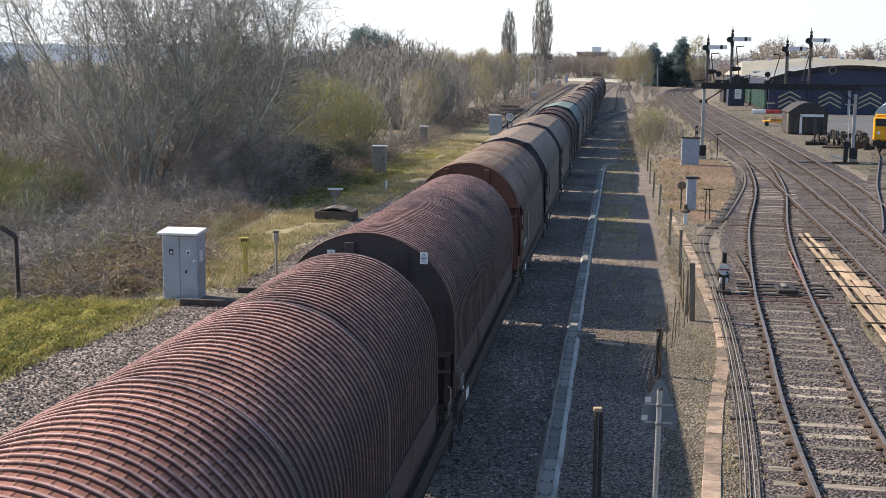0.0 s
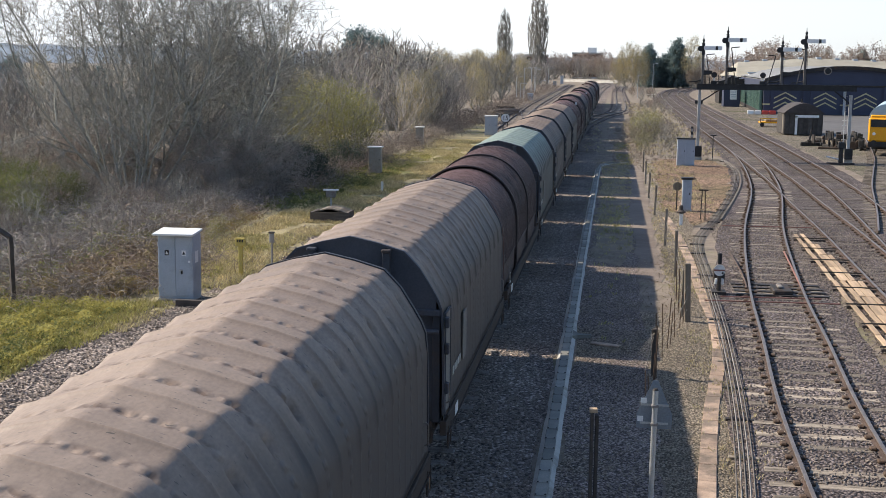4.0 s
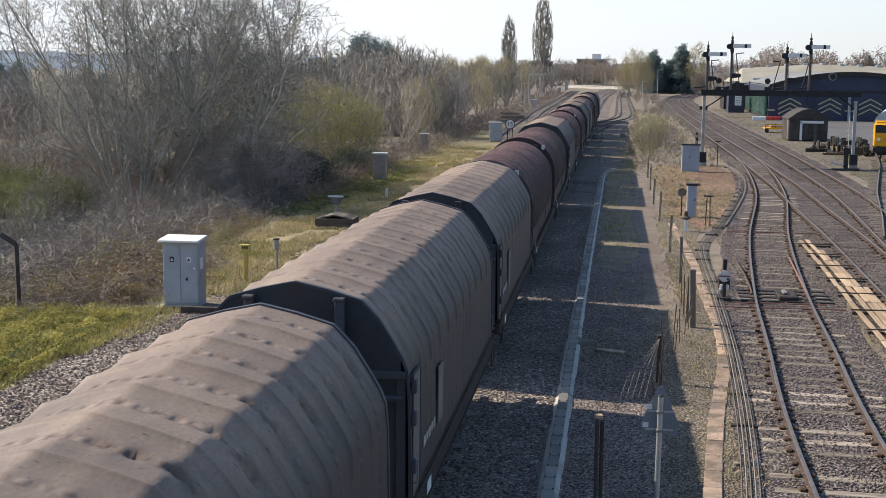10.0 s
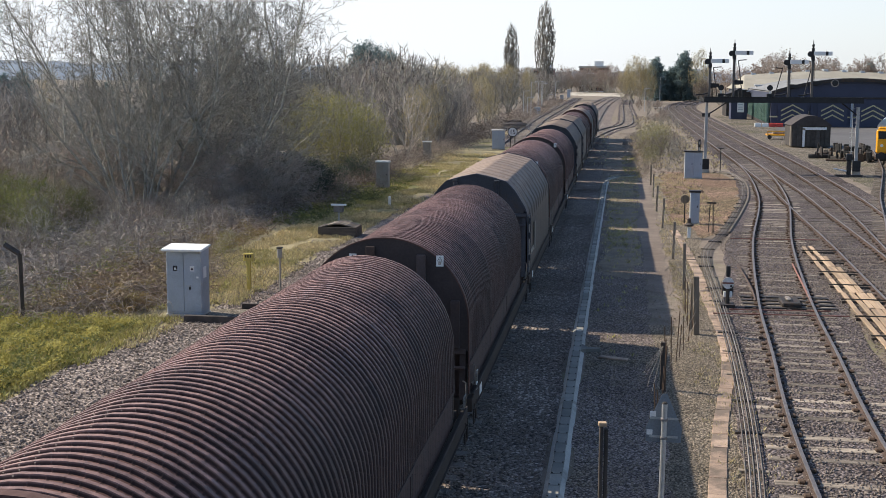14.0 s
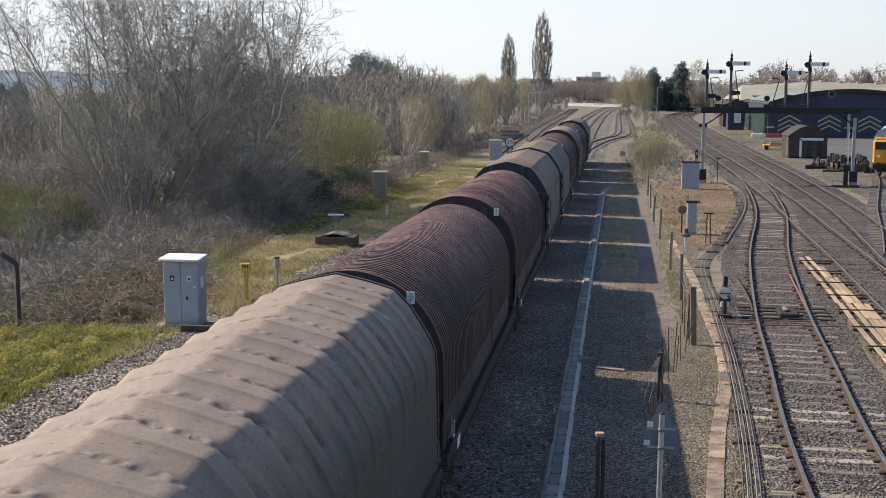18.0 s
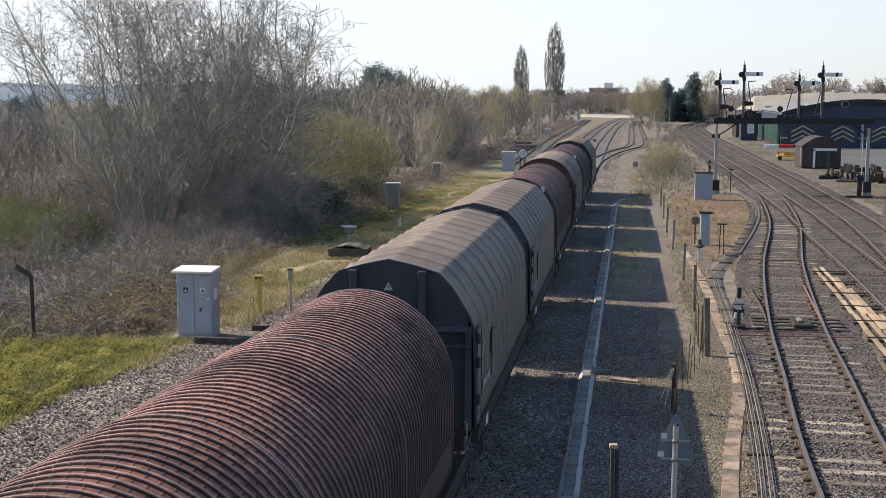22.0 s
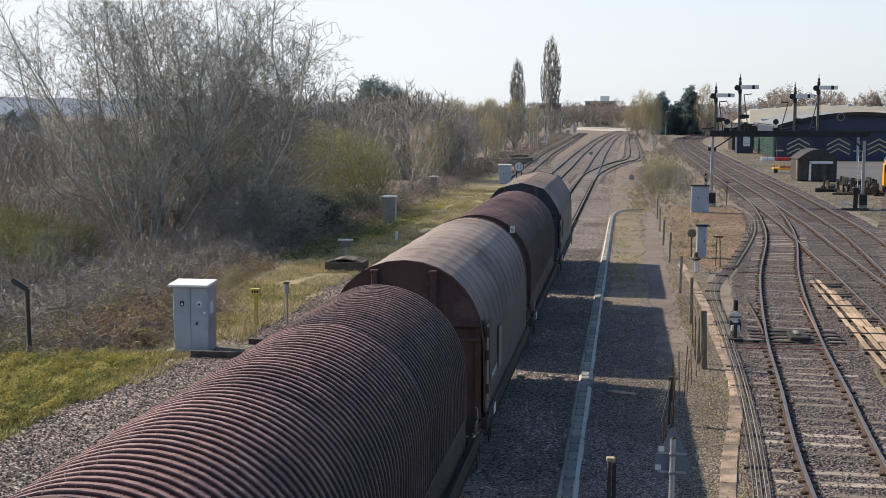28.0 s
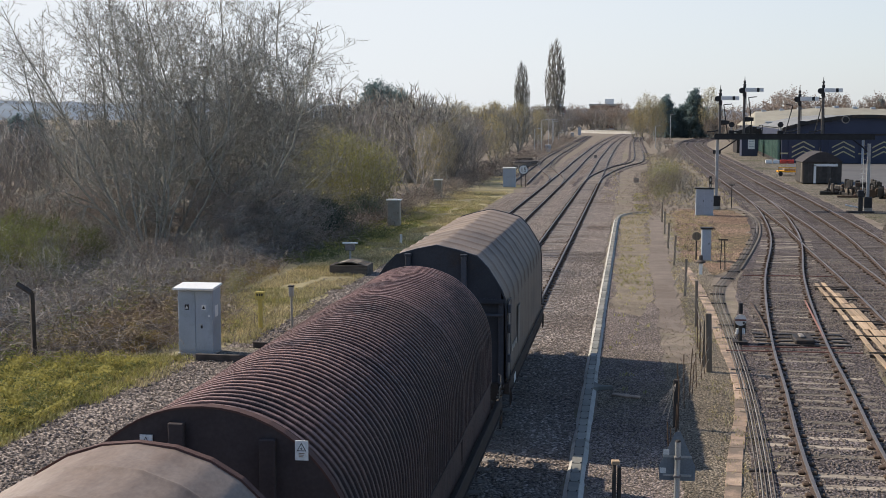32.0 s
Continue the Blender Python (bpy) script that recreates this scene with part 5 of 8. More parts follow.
chamber()
an = thing("relay_head", "pale equipment head on a short pole", "equipment", pose(-12.6, 56.5, 0))
part("pole", T((0, 0, 0), (0, 0, 0.5), 0.05), GALV, an)
part("head", B(-0.34, 0.34, -0.12, 0.12, 0.78, 0.85, 0.01), WHITE, an)
part("drum", B(-0.22, 0.22, -0.14, 0.14, 0.48, 0.78, 0.03), DULL, an)


def small_cabinet(x, y, w, h, label, material=STEEL_GREY, top=WHITE, d=0.5):
    c = thing("location_case", label, "cabinet", pose(x, y, 0), group="trackside equipment cases")
    part("body", B(-w / 2, w / 2, 0, d, 0.06, h - 0.08, 0.01), material, c)
    part("plinth", B(-w / 2 - 0.04, w / 2 + 0.04, -0.03, d + 0.03, 0, 0.06), CONCRETE, c)
    part("roof", B(-w / 2 - 0.06, w / 2 + 0.06, -0.07, d + 0.07, h - 0.08, h, 0.01), top, c)
    k = max(1, round(w / 0.55))
    for i in range(k):
        a = -w / 2 + w * i / k
        dd = part("door", B(a + 0.02, a + w / k - 0.02, -0.02, -0.002, 0.12, h - 0.13, 0.005), material, c)
        part("handle", B(a + w / k - 0.12, a + w / k - 0.08, -0.04, -0.02, h * 0.5, h * 0.56), BLACK, dd)


small_cabinet(-13.86, 74.0, 0.74, 1.68, "sandy grey slim equipment case in the verge", TAN, WHITE)
small_cabinet(-15.45, 102.0, 0.62, 1.5, "grey slim equipment case among the scrub", TAN, WHITE)
small_cabinet(-11.15, 118.0, 1.15, 1.85, "pale grey equipment cabinet with white roof by the speed sign")
small_cabinet(4.92, 86.0, 1.15, 1.85, "pale grey two-door equipment cabinet on brown earth", STEEL_GREY, BLACK)
small_cabinet(3.47, 58.6, 0.42, 1.55, "slim pale grey equipment case beside the fence", STEEL_GREY, BLACK, 0.4)
mv = thing("marker_stub", "small white-topped stub post in the grass", "post", pose(-11.6, 64.0, 0))
part("stub", B(-0.06, 0.06, -0.05, 0.05, 0, 0.55, 0.01), WHITE, mv)

sg = thing("speed_sign", "round white speed sign reading 15 on two posts", "sign", pose(-9.9, 119.0, 0))
for s in (-1, 1):
    part("post", T((s * 0.22, 0.05, 0), (s * 0.22, 0.05, 1.35), 0.045), STEEL_DARK, sg)
part("disc", T((0, 0.03, 1.62), (0, -0.02, 1.62), 0.46, n=28), WHITE, sg)
bm = bmesh.new()
for i in range(28):
    a0, a1 = 2 * math.pi * i / 28, 2 * math.pi * (i + 1) / 28
    bm.faces.new([bm.verts.new((r * math.cos(a), -0.026, 1.62 + r * math.sin(a))) for r, a in ((0.40, a0), (0.46, a0), (0.46, a1), (0.40, a1))])
part("rim", bm, BLACK, sg)
face_text(sg, "15", 0, -0.026, 1.6, 0.58, BLACK)


# ---- cable trough, footpath fence and signs ----
trough = thing("cable_trough", "long run of pale cable trough with bolted lids", "cable trough", kind="structure")
part("trough_base", ribbon(along([(-0.9, 5), (-0.9, 40), (-0.86, 60), (-0.82, 77), (-0.76, 82), (-0.5, 85), (0.1, 86.6), (1.0, 87.2)], 0.6), -0.1, 0.1, 0.0, 0.066), CONCRETE, trough, "pale concrete channel")
bm = B(-0.095, 0.095, -0.284, 0.284, 0.07, 0.115, 0.008)
lid_me = bpy.data.meshes.new("trough_lid")
bm.to_mesh(lid_me)
bm.free()
bm = bmesh.new()
for s in (-1, 1):
    tube(bm, (s * 0.075, -0.26, 0.115), (s * 0.075, -0.26, 0.128), 0.016, 0.013, 6)
bolt_me = bpy.data.meshes.new("lid_bolts")
bm.to_mesh(bolt_me)
bm.free()
for x, y, h in along([(-0.9, 8), (-0.9, 40), (-0.86, 60), (-0.82, 77), (-0.76, 82), (-0.5, 85), (0.1, 86.6), (1.0, 87.2)], 0.6):
    l = part("trough_lid", lid_me, GRP, trough, at=pose(x + rng.uniform(-0.008, 0.008), y, rng.uniform(-0.004, 0.006), 0, rng.uniform(-0.8, 0.8), math.degrees(h) - 90 + rng.uniform(-0.6, 0.6)))
    part("lid_bolt", bolt_me, STEEL_DARK, l)
tj = thing("trough_branch", "short side outlet of the cable trough", "cable trough", pose(-0.80, 30.4, 0))
part("cover", slab([(0, -0.25), (0.12, -0.12), (0.45, -0.02), (0.45, 0.07), (0.14, 0.12), (0, 0.5)], 0.0, 0.1), GRP, tj)
ls = thing("loose_slab", "loose weathered concrete slab on the cess", "slab", pose(-0.02, 29.6, 0.005, 0, 2, -14))
part("slab", B(-0.34, 0.34, -0.1, 0.1, 0.01, 0.06, 0.012), CONCRETE_WARM, ls)


def fence_post(x, y, h, lean=0.0, thick=0.06, material=WOOD_OLD, name="fence_post", label="grey weathered wooden fence post"):
    p = thing(name, label, "fence post", pose(x, y, 0, rng.uniform(-2, 2), lean, rng.uniform(-8, 8)), group="posts of the path fence")
    part("post", B(-thick, thick, -thick, thick, 0, h, 0.012), material, p)
    return p


for x, y, h in ((2.08, 32.9, 1.55), (2.0, 33.6, 1.25), (2.11, 40, 1.5), (2.05, 47, 1.4), (1.98, 56.9, 1.35), (1.92, 64.2, 1.3), (1.95, 72, 1.3), (2.0, 80, 1.3), (1.03, 26.8, 1.05)):
    fence_post(x, y, h, rng.uniform(-2, 2), 0.075 if h > 1.5 else 0.05, WOOD_DARK if y < 30 else WOOD_OLD, label="dark weathered wooden fence post" if y < 30 else "grey weathered wooden fence post")
sp_ = thing("split_post", "dark split timber post with a pale sawn top", "fence post", pose(-0.13, 18.8, 0, 0, 0, 6), group="posts of the path fence")
for x, h in ((-0.04, 1.37), (0.035, 1.33)):
    part("board", B(x - 0.026, x + 0.026, -0.05, 0.05, 0, h, 0.008), WOOD_DARK, sp_)
part("top_block", B(-0.085, 0.04, -0.055, 0.055, 1.371, 1.43, 0.008), PLANK, sp_, "pale sawn top")
wf = thing("wire_fence", "slack wires between the path fence posts", "fence", kind="structure")
chain = [(1.03, 26.8), (2.08, 32.9), (2.11, 40), (2.05, 47), (1.98, 56.9), (1.92, 64.2), (1.95, 72), (2.0, 80)]
for z in (0.35, 0.65, 0.95):
    pts = []
    for (xa, ya), (xb, yb) in zip(chain, chain[1:]):
        for i in range(5):
            u = i / 5
            pts.append((xa + (xb - xa) * u, ya + (yb - ya) * u, z - 0.06 * math.sin(math.pi * u) + rng.uniform(-0.02, 0.02)))
    part("wire", bent(pts, 0.005, 3), DULL, wf)
for i in range(16):
    y = 23 + i * 0.9 + rng.uniform(-0.3, 0.3)
    x = 0.55 + (y - 20) * 0.08 if y < 27 else 1.9 + (y - 33) * 0.02 if y > 33 else 1.0 + (y - 27) * 0.17
    part("stake", T((x, y, 0), (x + rng.uniform(-0.06, 0.06), y, rng.uniform(0.7, 1.25)), 0.012, n=5), CHAIR, wf)
for k in range(5):
    x0 = 0.3 + k * 0.12
    part("loose_wire", bent([(x0 - 0.25, 23.2, 0.05), (x0 + 0.05, 25, 0.55 + 0.05 * k), (1.03, 26.8, 0.98)], 0.003, 3), DULL, wf)

ts = thing("triangle_sign", "back of a grey triangular warning sign on a silver pole", "sign", pose(0.71, 18.0, 0, 0, 0.6))
part("pole", T((0, -0.03, 0), (0, -0.03, 1.96), 0.04, n=14), GALV, ts, "silver pole")
part("pole_cap", T((0, -0.03, 1.96), (0, -0.03, 1.985), 0.044, 0.03, n=14), STEEL_DARK, ts)
bm = bmesh.new()
tri = [(-0.255, 1.59), (-0.25, 1.38), (0.25, 1.38), (0.255, 1.59), (0.035, 2.09), (-0.035, 2.09)]
a = [bm.verts.new((x, 0.03, z)) for x, z in tri]
b = [bm.verts.new((x, 0.036, z)) for x, z in tri]
bm.faces.new(a)
bm.faces.new(b[::-1])
for i in range(6):
    bm.faces.new((a[i], b[i], b[(i + 1) % 6], a[(i + 1) % 6]))
part("plate", bm, surf("sign_back", (0.19, 0.215, 0.24), (0.24, 0.265, 0.29), 2, 0.5, 0.2, 0.03, 40), ts, "grey plate seen from behind")
for z in (1.46, 1.73):
    part("rail", B(-0.2, 0.2, 0.012, 0.03, z - 0.014, z + 0.014), GALV, ts)
    part("clip", B(-0.05, 0.05, -0.075, 0.012, z - 0.02, z + 0.02, 0.008), DULL, ts)
for x, z in ((-0.16, 1.79), (-0.2, 1.52)):
    part("sticker", B(x - 0.042, x + 0.042, 0.022, 0.028, z - 0.038, z + 0.038), WHITE, ts)


# ---- edging, rods and cables between path and turnout ----
edge = thing("concrete_edging", "row of worn pinkish concrete edging slabs", "edging", kind="structure")
bm = B(-0.15, 0.15, -0.437, 0.437, 0.0, 0.045, 0.012)
slab_me = bpy.data.meshes.new("edging_slab")
bm.to_mesh(slab_me)
bm.free()
for x, y, h in along([(1.2, 14), (1.95, 23), (2.57, 29), (2.75, 33), (2.72, 38), (2.75, 44), (2.6, 52), (2.45, 56)], 0.9):
    part("edging_slab", slab_me, CONCRETE_WARM, edge, at=pose(x + rng.uniform(-0.012, 0.012), y, rng.uniform(-0.012, 0.008), rng.uniform(-0.6, 0.6), rng.uniform(-1.2, 1.2), math.degrees(h) - 90 + rng.uniform(-0.7, 0.7)))
rods = thing("signal_rodding", "bundle of grey rods and wires along the turnout", "rodding", kind="structure")
RODLINE = [(1.75, 14), (2.42, 22), (2.82, 30), (3.02, 38), (3.28, 48), (4.47, 55.1), (5.92, 64.8), (6.96, 72.7), (7.65, 80.5), (7.85, 87), (7.6, 91.6), (6.6, 92.4)]
for k in range(5):
    o = -0.14 + k * 0.07
    pts = [(x + o * math.sin(h), y - o * math.cos(h), 0.09 + 0.012 * (k % 2)) for x, y, h in along(RODLINE, 1.2)]
    part("rod", bent(pts, 0.015, 4), DULL if k % 2 else ROD_GREY, rods)
for i, (x, y, h) in enumerate(along(RODLINE, 2.4)):
    part("rod_stool", B(-0.26, 0.26, -0.06, 0.06, 0, 0.06, 0.01), STEEL_DARK if i % 3 else WOOD_OLD, rods, at=pose(x, y, 0, 0, 0, math.degrees(h) - 90))
kb = thing("trough_kerb", "narrow dark kerb round the brown earth", "edging", kind="structure")
part("kerb", ribbon(along([(4.75, 55.3), (6.2, 64.8), (7.25, 72.7), (7.92, 80.5), (8.1, 87), (7.85, 91.4)], 0.7), -0.03, 0.03, 0, 0.09), SLEEPER_DARK, kb)

gs = thing("ground_signal", "low disc shunting signal, white face with a black bar", "signal", pose(3.2, 37.0, 0.02))
part("base", B(-0.2, 0.2, -0.2, 0.25, 0, 0.12, 0.01), STEEL_DARK, gs)
part("post", T((0, 0, 0.1), (0, 0, 0.55), 0.06), STEEL_DARK, gs)
part("case", B(-0.16, 0.16, 0.02, 0.28, 0.35, 0.75, 0.02), STEEL_DARK, gs)
part("disc", T((0, 0.0, 0.72), (0, -0.025, 0.72), 0.165, n=24), WHITE, gs, "white disc")
part("bar", B(-0.16, 0.16, -0.031, -0.026, 0.695, 0.745), RED_ROD, gs)
part("lens", T((0.09, -0.026, 0.64), (0.09, -0.036, 0.64), 0.035, n=10), BLACK, gs)
part("hood", B(-0.06, 0.06, -0.04, 0.1, 0.9, 1.22, 0.02), BLACK, gs)
part("lamp", B(-0.13, 0.13, -0.02, 0.2, 0.3, 0.48, 0.02), WHITE, gs)

hp = thing("hydrant_post", "white stub post with a rusty round head", "post", pose(2.95, 53.4, 0))
part("stub", B(-0.07, 0.07, -0.07, 0.07, 0, 0.5, 0.01), WHITE, hp)
bm = bmesh.new()
lathe(bm, [(0.1, 0.5), (0.19, 0.52), (0.19, 0.58), (0.08, 0.66), (0.08, 0.82), (0.03, 0.86)], 12)
part("head", bm, WOOD_DARK, hp)
bb = thing("letter_box_post", "brown round box on the side of the equipment case", "box", pose(3.05, 59.2, 0))
part("post", T((0, 0, 0), (0, 0, 0.9), 0.03), STEEL_DARK, bb)
part("drum", T((0, -0.1, 1.1), (0, 0.12, 1.1), 0.2, n=16), WOOD_OLD, bb)
cr = thing("wire_post", "thin twin-topped signal wire post", "post", pose(4.0, 55.6, 0))
for s in (-1, 1):
    part("leg", T((s * 0.1, 0, 0), (s * 0.06, 0, 1.3), 0.022, n=5), STEEL_DARK, cr)
part("cap", B(-0.2, 0.2, -0.03, 0.03, 1.26, 1.32), STEEL_DARK, cr)

# rails and levers of the turnout
ck = thing("point_machine", "point levers, stretchers and blades of the turnout", "points", pose(0, 0, 0), kind="structure")
for y, x0, x1 in ((35.6, 2.7, 6.4), (36.3, 3.2, 6.0), (52.9, 4.6, 8.2)):
    part("stretcher_rod", T((x0, y, 0.1), (x1, y + 0.1, 0.1), 0.02, n=6), RED_ROD, ck, "faded red stretcher rod")
for y in (36.9, 37.5, 38.1, 38.7):
    part("slide_plate", B(3.7, 6.3, y, y + 0.22, 0.045, 0.075), STEEL_DARK, ck)
part("lever_box", B(4.75, 5.3, 37.0, 38.0, 0.05, 0.2, 0.03), STEEL_DARK, ck)
part("lever_cap", B(4.9, 5.05, 37.3, 37.8, 0.2, 0.28, 0.03), DULL, ck)
for sx, y0, y1, d in ((-1, 37.5, 45.5, 0.16), (1, 37.5, 46, -0.18)):
    pts = []
    for x, y, h in along(TURNOUT, 0.8):
        if y0 < y < y1:
            off = sx * (0.752 - abs(d) * (1.4 if sx < 0 else 1.0) * ((y - y0) / (y1 - y0)) ** 1.3) - (0.5 * ((y - y0) / (y1 - y0)) ** 2 if sx < 0 else 0)
            if sx < 0:
                off = -0.83 - 0.55 * ((y - y0) / (y1 - y0)) ** 1.6
            pts.append((x + off * math.sin(h), y - off * math.cos(h), 0.14))
    part("switch_blade", bent(pts, 0.035, 4), RAIL_SIDE if sx < 0 else RED_ROD, ck)

bd = thing("timber_crossing", "barrow boards of bare pale timber beside the turnout", "boards", kind="structure")
bm = B(-0.07, 0.07, -1.35, 1.35, 0.10, 0.14, 0.008)
plank_me = bpy.data.meshes.new("plank")
bm.to_mesh(plank_me)
bm.free()
for k in range(8):
    y = 30.0 + k * 2.75
    for j in range((5, 5, 5, 5, 4, 4, 3, 2)[k]):
        part("plank", plank_me, PLANK, bd, at=pose(6.66 + (y - 34) * 0.032 + (0.0, 0.30, 0.46, 0.62, 0.80)[j] + rng.uniform(-0.02, 0.02), y + rng.uniform(-0.12, 0.12), rng.uniform(-0.008, 0.006), 0, 0, -1.8 + rng.uniform(-0.9, 0.9)))
    part("bearer", B(-0.62, 0.55, -0.045, 0.045, 0.02, 0.1), WOOD_DARK, bd, at=pose(7.1 + (y - 34) * 0.032, y, 0))
    part("strap", bent([(6.45 + (y - 34) * 0.032 + i * 0.26, y + rng.uniform(-0.03, 0.03), 0.155) for i in range(6)], 0.02, 4), STEEL_DARK, bd)


# ---- signal gantry ----
def gantry():
    g = thing("signal_gantry", "black steel signal gantry on slim posts carrying four semaphore dolls", "signal gantry", pose(0, 92, 0))
    for x, top in ((6.05, 5.0), (16.4, 4.7)):
        lp = part("post", B(x - 0.105, x + 0.105, -0.105, 0.105, 0, top, 0.015), surf("pale_gantry_post", (0.36, 0.35, 0.34), (0.44, 0.43, 0.41), 2, 0.7, 0.1, 0.1, 30, (0.28, 0.25, 0.22), 0.4), g, "pale grey post")
        part("foot", B(x - 0.3, x + 0.3, -0.3, 0.3, 0, 0.25, 0.02), CONCRETE, lp)
        part("foot_box", B(x - 0.28, x + 0.28, -0.34, -0.14, 0.25, 1.0, 0.03), BLACK, lp)
    for y in (-0.32, 0.32):
        b = part("beam", B(5.85, 16.7, y - 0.05, y + 0.05, 4.98, 5.34), BLACK, g)
        for z in (4.96, 5.34):
            part("flange", B(5.85, 16.7, y - 0.11, y + 0.11, z, z + 0.03), BLACK, b)
    part("deck", B(5.85, 16.7, -0.27, 0.27, 5.30, 5.34), WOOD_DARK, g)
    part("brace", bent([(6.1, 0, 4.1), (6.6, 0, 4.4), (7.4, 0, 4.95)], 0.05, 5), BLACK, g)
    part("brace_plate", slab([(5.75, -0.03), (6.3, -0.03), (6.3, 0.03), (5.75, 0.03)], 3.95, 4.2), BLACK, g)
    part("brace", bent([(16.35, 0, 4.1), (15.9, 0, 4.5), (15.3, 0, 4.95)], 0.05, 5), BLACK, g)
    for x, base, top, arm in ((6.2, 5.36, 8.15, 7.85), (7.85, 5.36, 8.75, 8.42), (11.62, 5.36, 8.05, 7.80), (13.2, 5.36, 8.70, 8.38)):
        d = part("doll", B(x - 0.085, x + 0.085, -0.085, 0.085, base, top, 0.01), ROD_GREY, g, "slim dark grey signal doll")
        part("dark_band", B(x - 0.095, x + 0.095, -0.095, 0.095, arm - 0.5, arm + 0.3), BLACK, d)
        bm = bmesh.new()
        lathe(bm, [(0.11, 0), (0.11, 0.06), (0.05, 0.1), (0.09, 0.2), (0.09, 0.27), (0.03, 0.36), (0.015, 0.62)], 10, (x, 0, top))
        part("finial", bm, BLACK, d)
        a = part("signal_arm", B(x + 0.02, x + 1.28, -0.15, -0.12, arm - 0.14, arm + 0.14, 0.008), WHITE, d, "white signal arm with a black stripe")
        part("arm_stripe", B(x + 0.82, x + 1.0, -0.156, -0.151, arm - 0.14, arm + 0.14), BLACK, a)
        part("spectacle", T((x - 0.2, -0.17, arm - 0.04), (x - 0.2, -0.1, arm - 0.04), 0.2, n=16), BLACK, d)
        part("lamp", B(x - 0.12, x + 0.12, -0.1, 0.2, arm - 0.42, arm - 0.14, 0.02), BLACK, d)
        lower = arm - 2.0 + (0.3 if arm < 8 else -0.05)
        part("calling_arm", B(x + 0.1, x + 0.65, -0.14, -0.11, lower - 0.12, lower + 0.14, 0.008), BLACK, d)
        part("calling_lamp", B(x + 0.05, x + 0.42, -0.1, 0.15, lower - 0.16, lower + 0.16, 0.03), BLACK, d)
        part("pull_rod", T((x + 0.16, 0, base), (x + 0.12, 0, arm - 0.2), 0.015, n=4), BLACK, d)
        part("balance_lever", bent([(x - 0.9, 0, 5.5), (x - 0.45, 0, 5.52), (x - 0.1, 0, 5.62)], 0.05, 5), BLACK, d)
    for x, dx, top in ((6.75, -0.3, 7.4), (8.5, -0.35, 7.9), (10.7, 0.5, 7.35), (12.7, 0.55, 7.8)):
        s = part("lamp_bracket", bent([(x, 0.2, 5.36), (x + dx, 0.2, top), (x + dx + (0.55 if dx < 0 else -0.5), 0.2, top + 0.05)], 0.035, 5), BLACK, g)
    ring = part("route_ring", T((14.75, -0.1, 6.35), (14.75, -0.05, 6.35), 0.27, n=20), DULL, g)
    part("route_ring_face", T((14.75, -0.12, 6.35), (14.75, -0.1, 6.35), 0.2, n=20), BLACK, ring)
    for x in (7.0, 10.35):
        sh = part("gantry_shunt_signal", B(x - 0.2, x + 0.2, -0.15, 0.2, 5.36, 5.6, 0.02), BLACK, g)
        part("shunt_disc", T((x, -0.16, 6.0), (x, -0.12, 6.0), 0.2, n=18), BLACK, sh)
        part("shunt_stem", T((x, 0, 5.4), (x, 0, 6.2), 0.06), GALV, sh)
    for x in (6.4, 7.3, 8.2, 9.1):
        part("hand_rail_post", T((x, -0.36, 5.36), (x, -0.36, 6.0), 0.02, n=4), BLACK, g)
    part("side_sign", B(5.55, 5.72, -0.05, -0.02, 1.45, 2.35), BLACK, g)
    for z in (1.58, 2.0):
        part("sign_numeral", B(5.58, 5.69, -0.06, -0.052, z, z + 0.2), CONCRETE, g)
    part("ladder", bent([(16.05, 0, 0), (16.05, 0, 5.0)], 0.03, 4), GALV, g)
    for k in range(14):
        part("rung", T((15.9, 0.02, 0.3 + k * 0.33), (16.2, 0.02, 0.3 + k * 0.33), 0.014, n=4), GALV, g)


gantry()
gp = thing("signal_pulley_post", "thin black post with a cross cap", "post", pose(7.15, 92.3, 0))
part("post", T((0, 0, 0), (0, 0, 1.75), 0.035), BLACK, gp)
part("cap", B(-0.22, 0.22, -0.12, 0.12, 1.7, 1.78, 0.02), BLACK, gp)
lb = thing("lever_stand", "white-painted weighted point lever on a timber base", "point lever", pose(15.6, 90.0, 0))
part("base", B(-0.9, 0.9, -0.25, 0.25, 0, 0.14, 0.02), WOOD_DARK, lb)
part("stand", B(-0.14, 0.14, -0.14, 0.14, 0.14, 1.1, 0.03), STEEL_DARK, lb)
part("lamp", B(-0.2, 0.2, -0.18, 0.18, 1.1, 1.55, 0.04), BLACK, lb)
part("lever", T((0, 0, 0.35), (-1.0, 0, 0.55), 0.05), WHITE, lb)


# ---- yard: shed, van body, locomotive, stock ----
def spread_fascia(ring):
    """A dark strip under the curved edge of the roof."""
    bm = bmesh.new()
    rows = [[bm.verts.new((x, y, z + d)) for y, d in ((-0.58, 0.24), (-0.58, -0.25), (-0.51, -0.25), (-0.51, 0.24))] for x, z in ring]
    for a, b in zip(rows, rows[1:]):
        for i in range(4):
            bm.faces.new((a[i], a[(i + 1) % 4], b[(i + 1) % 4], b[i]))
    bm.faces.new(rows[0])
    bm.faces.new(rows[-1][::-1])
    bmesh.ops.recalc_face_normals(bm, faces=bm.faces)
    return bm


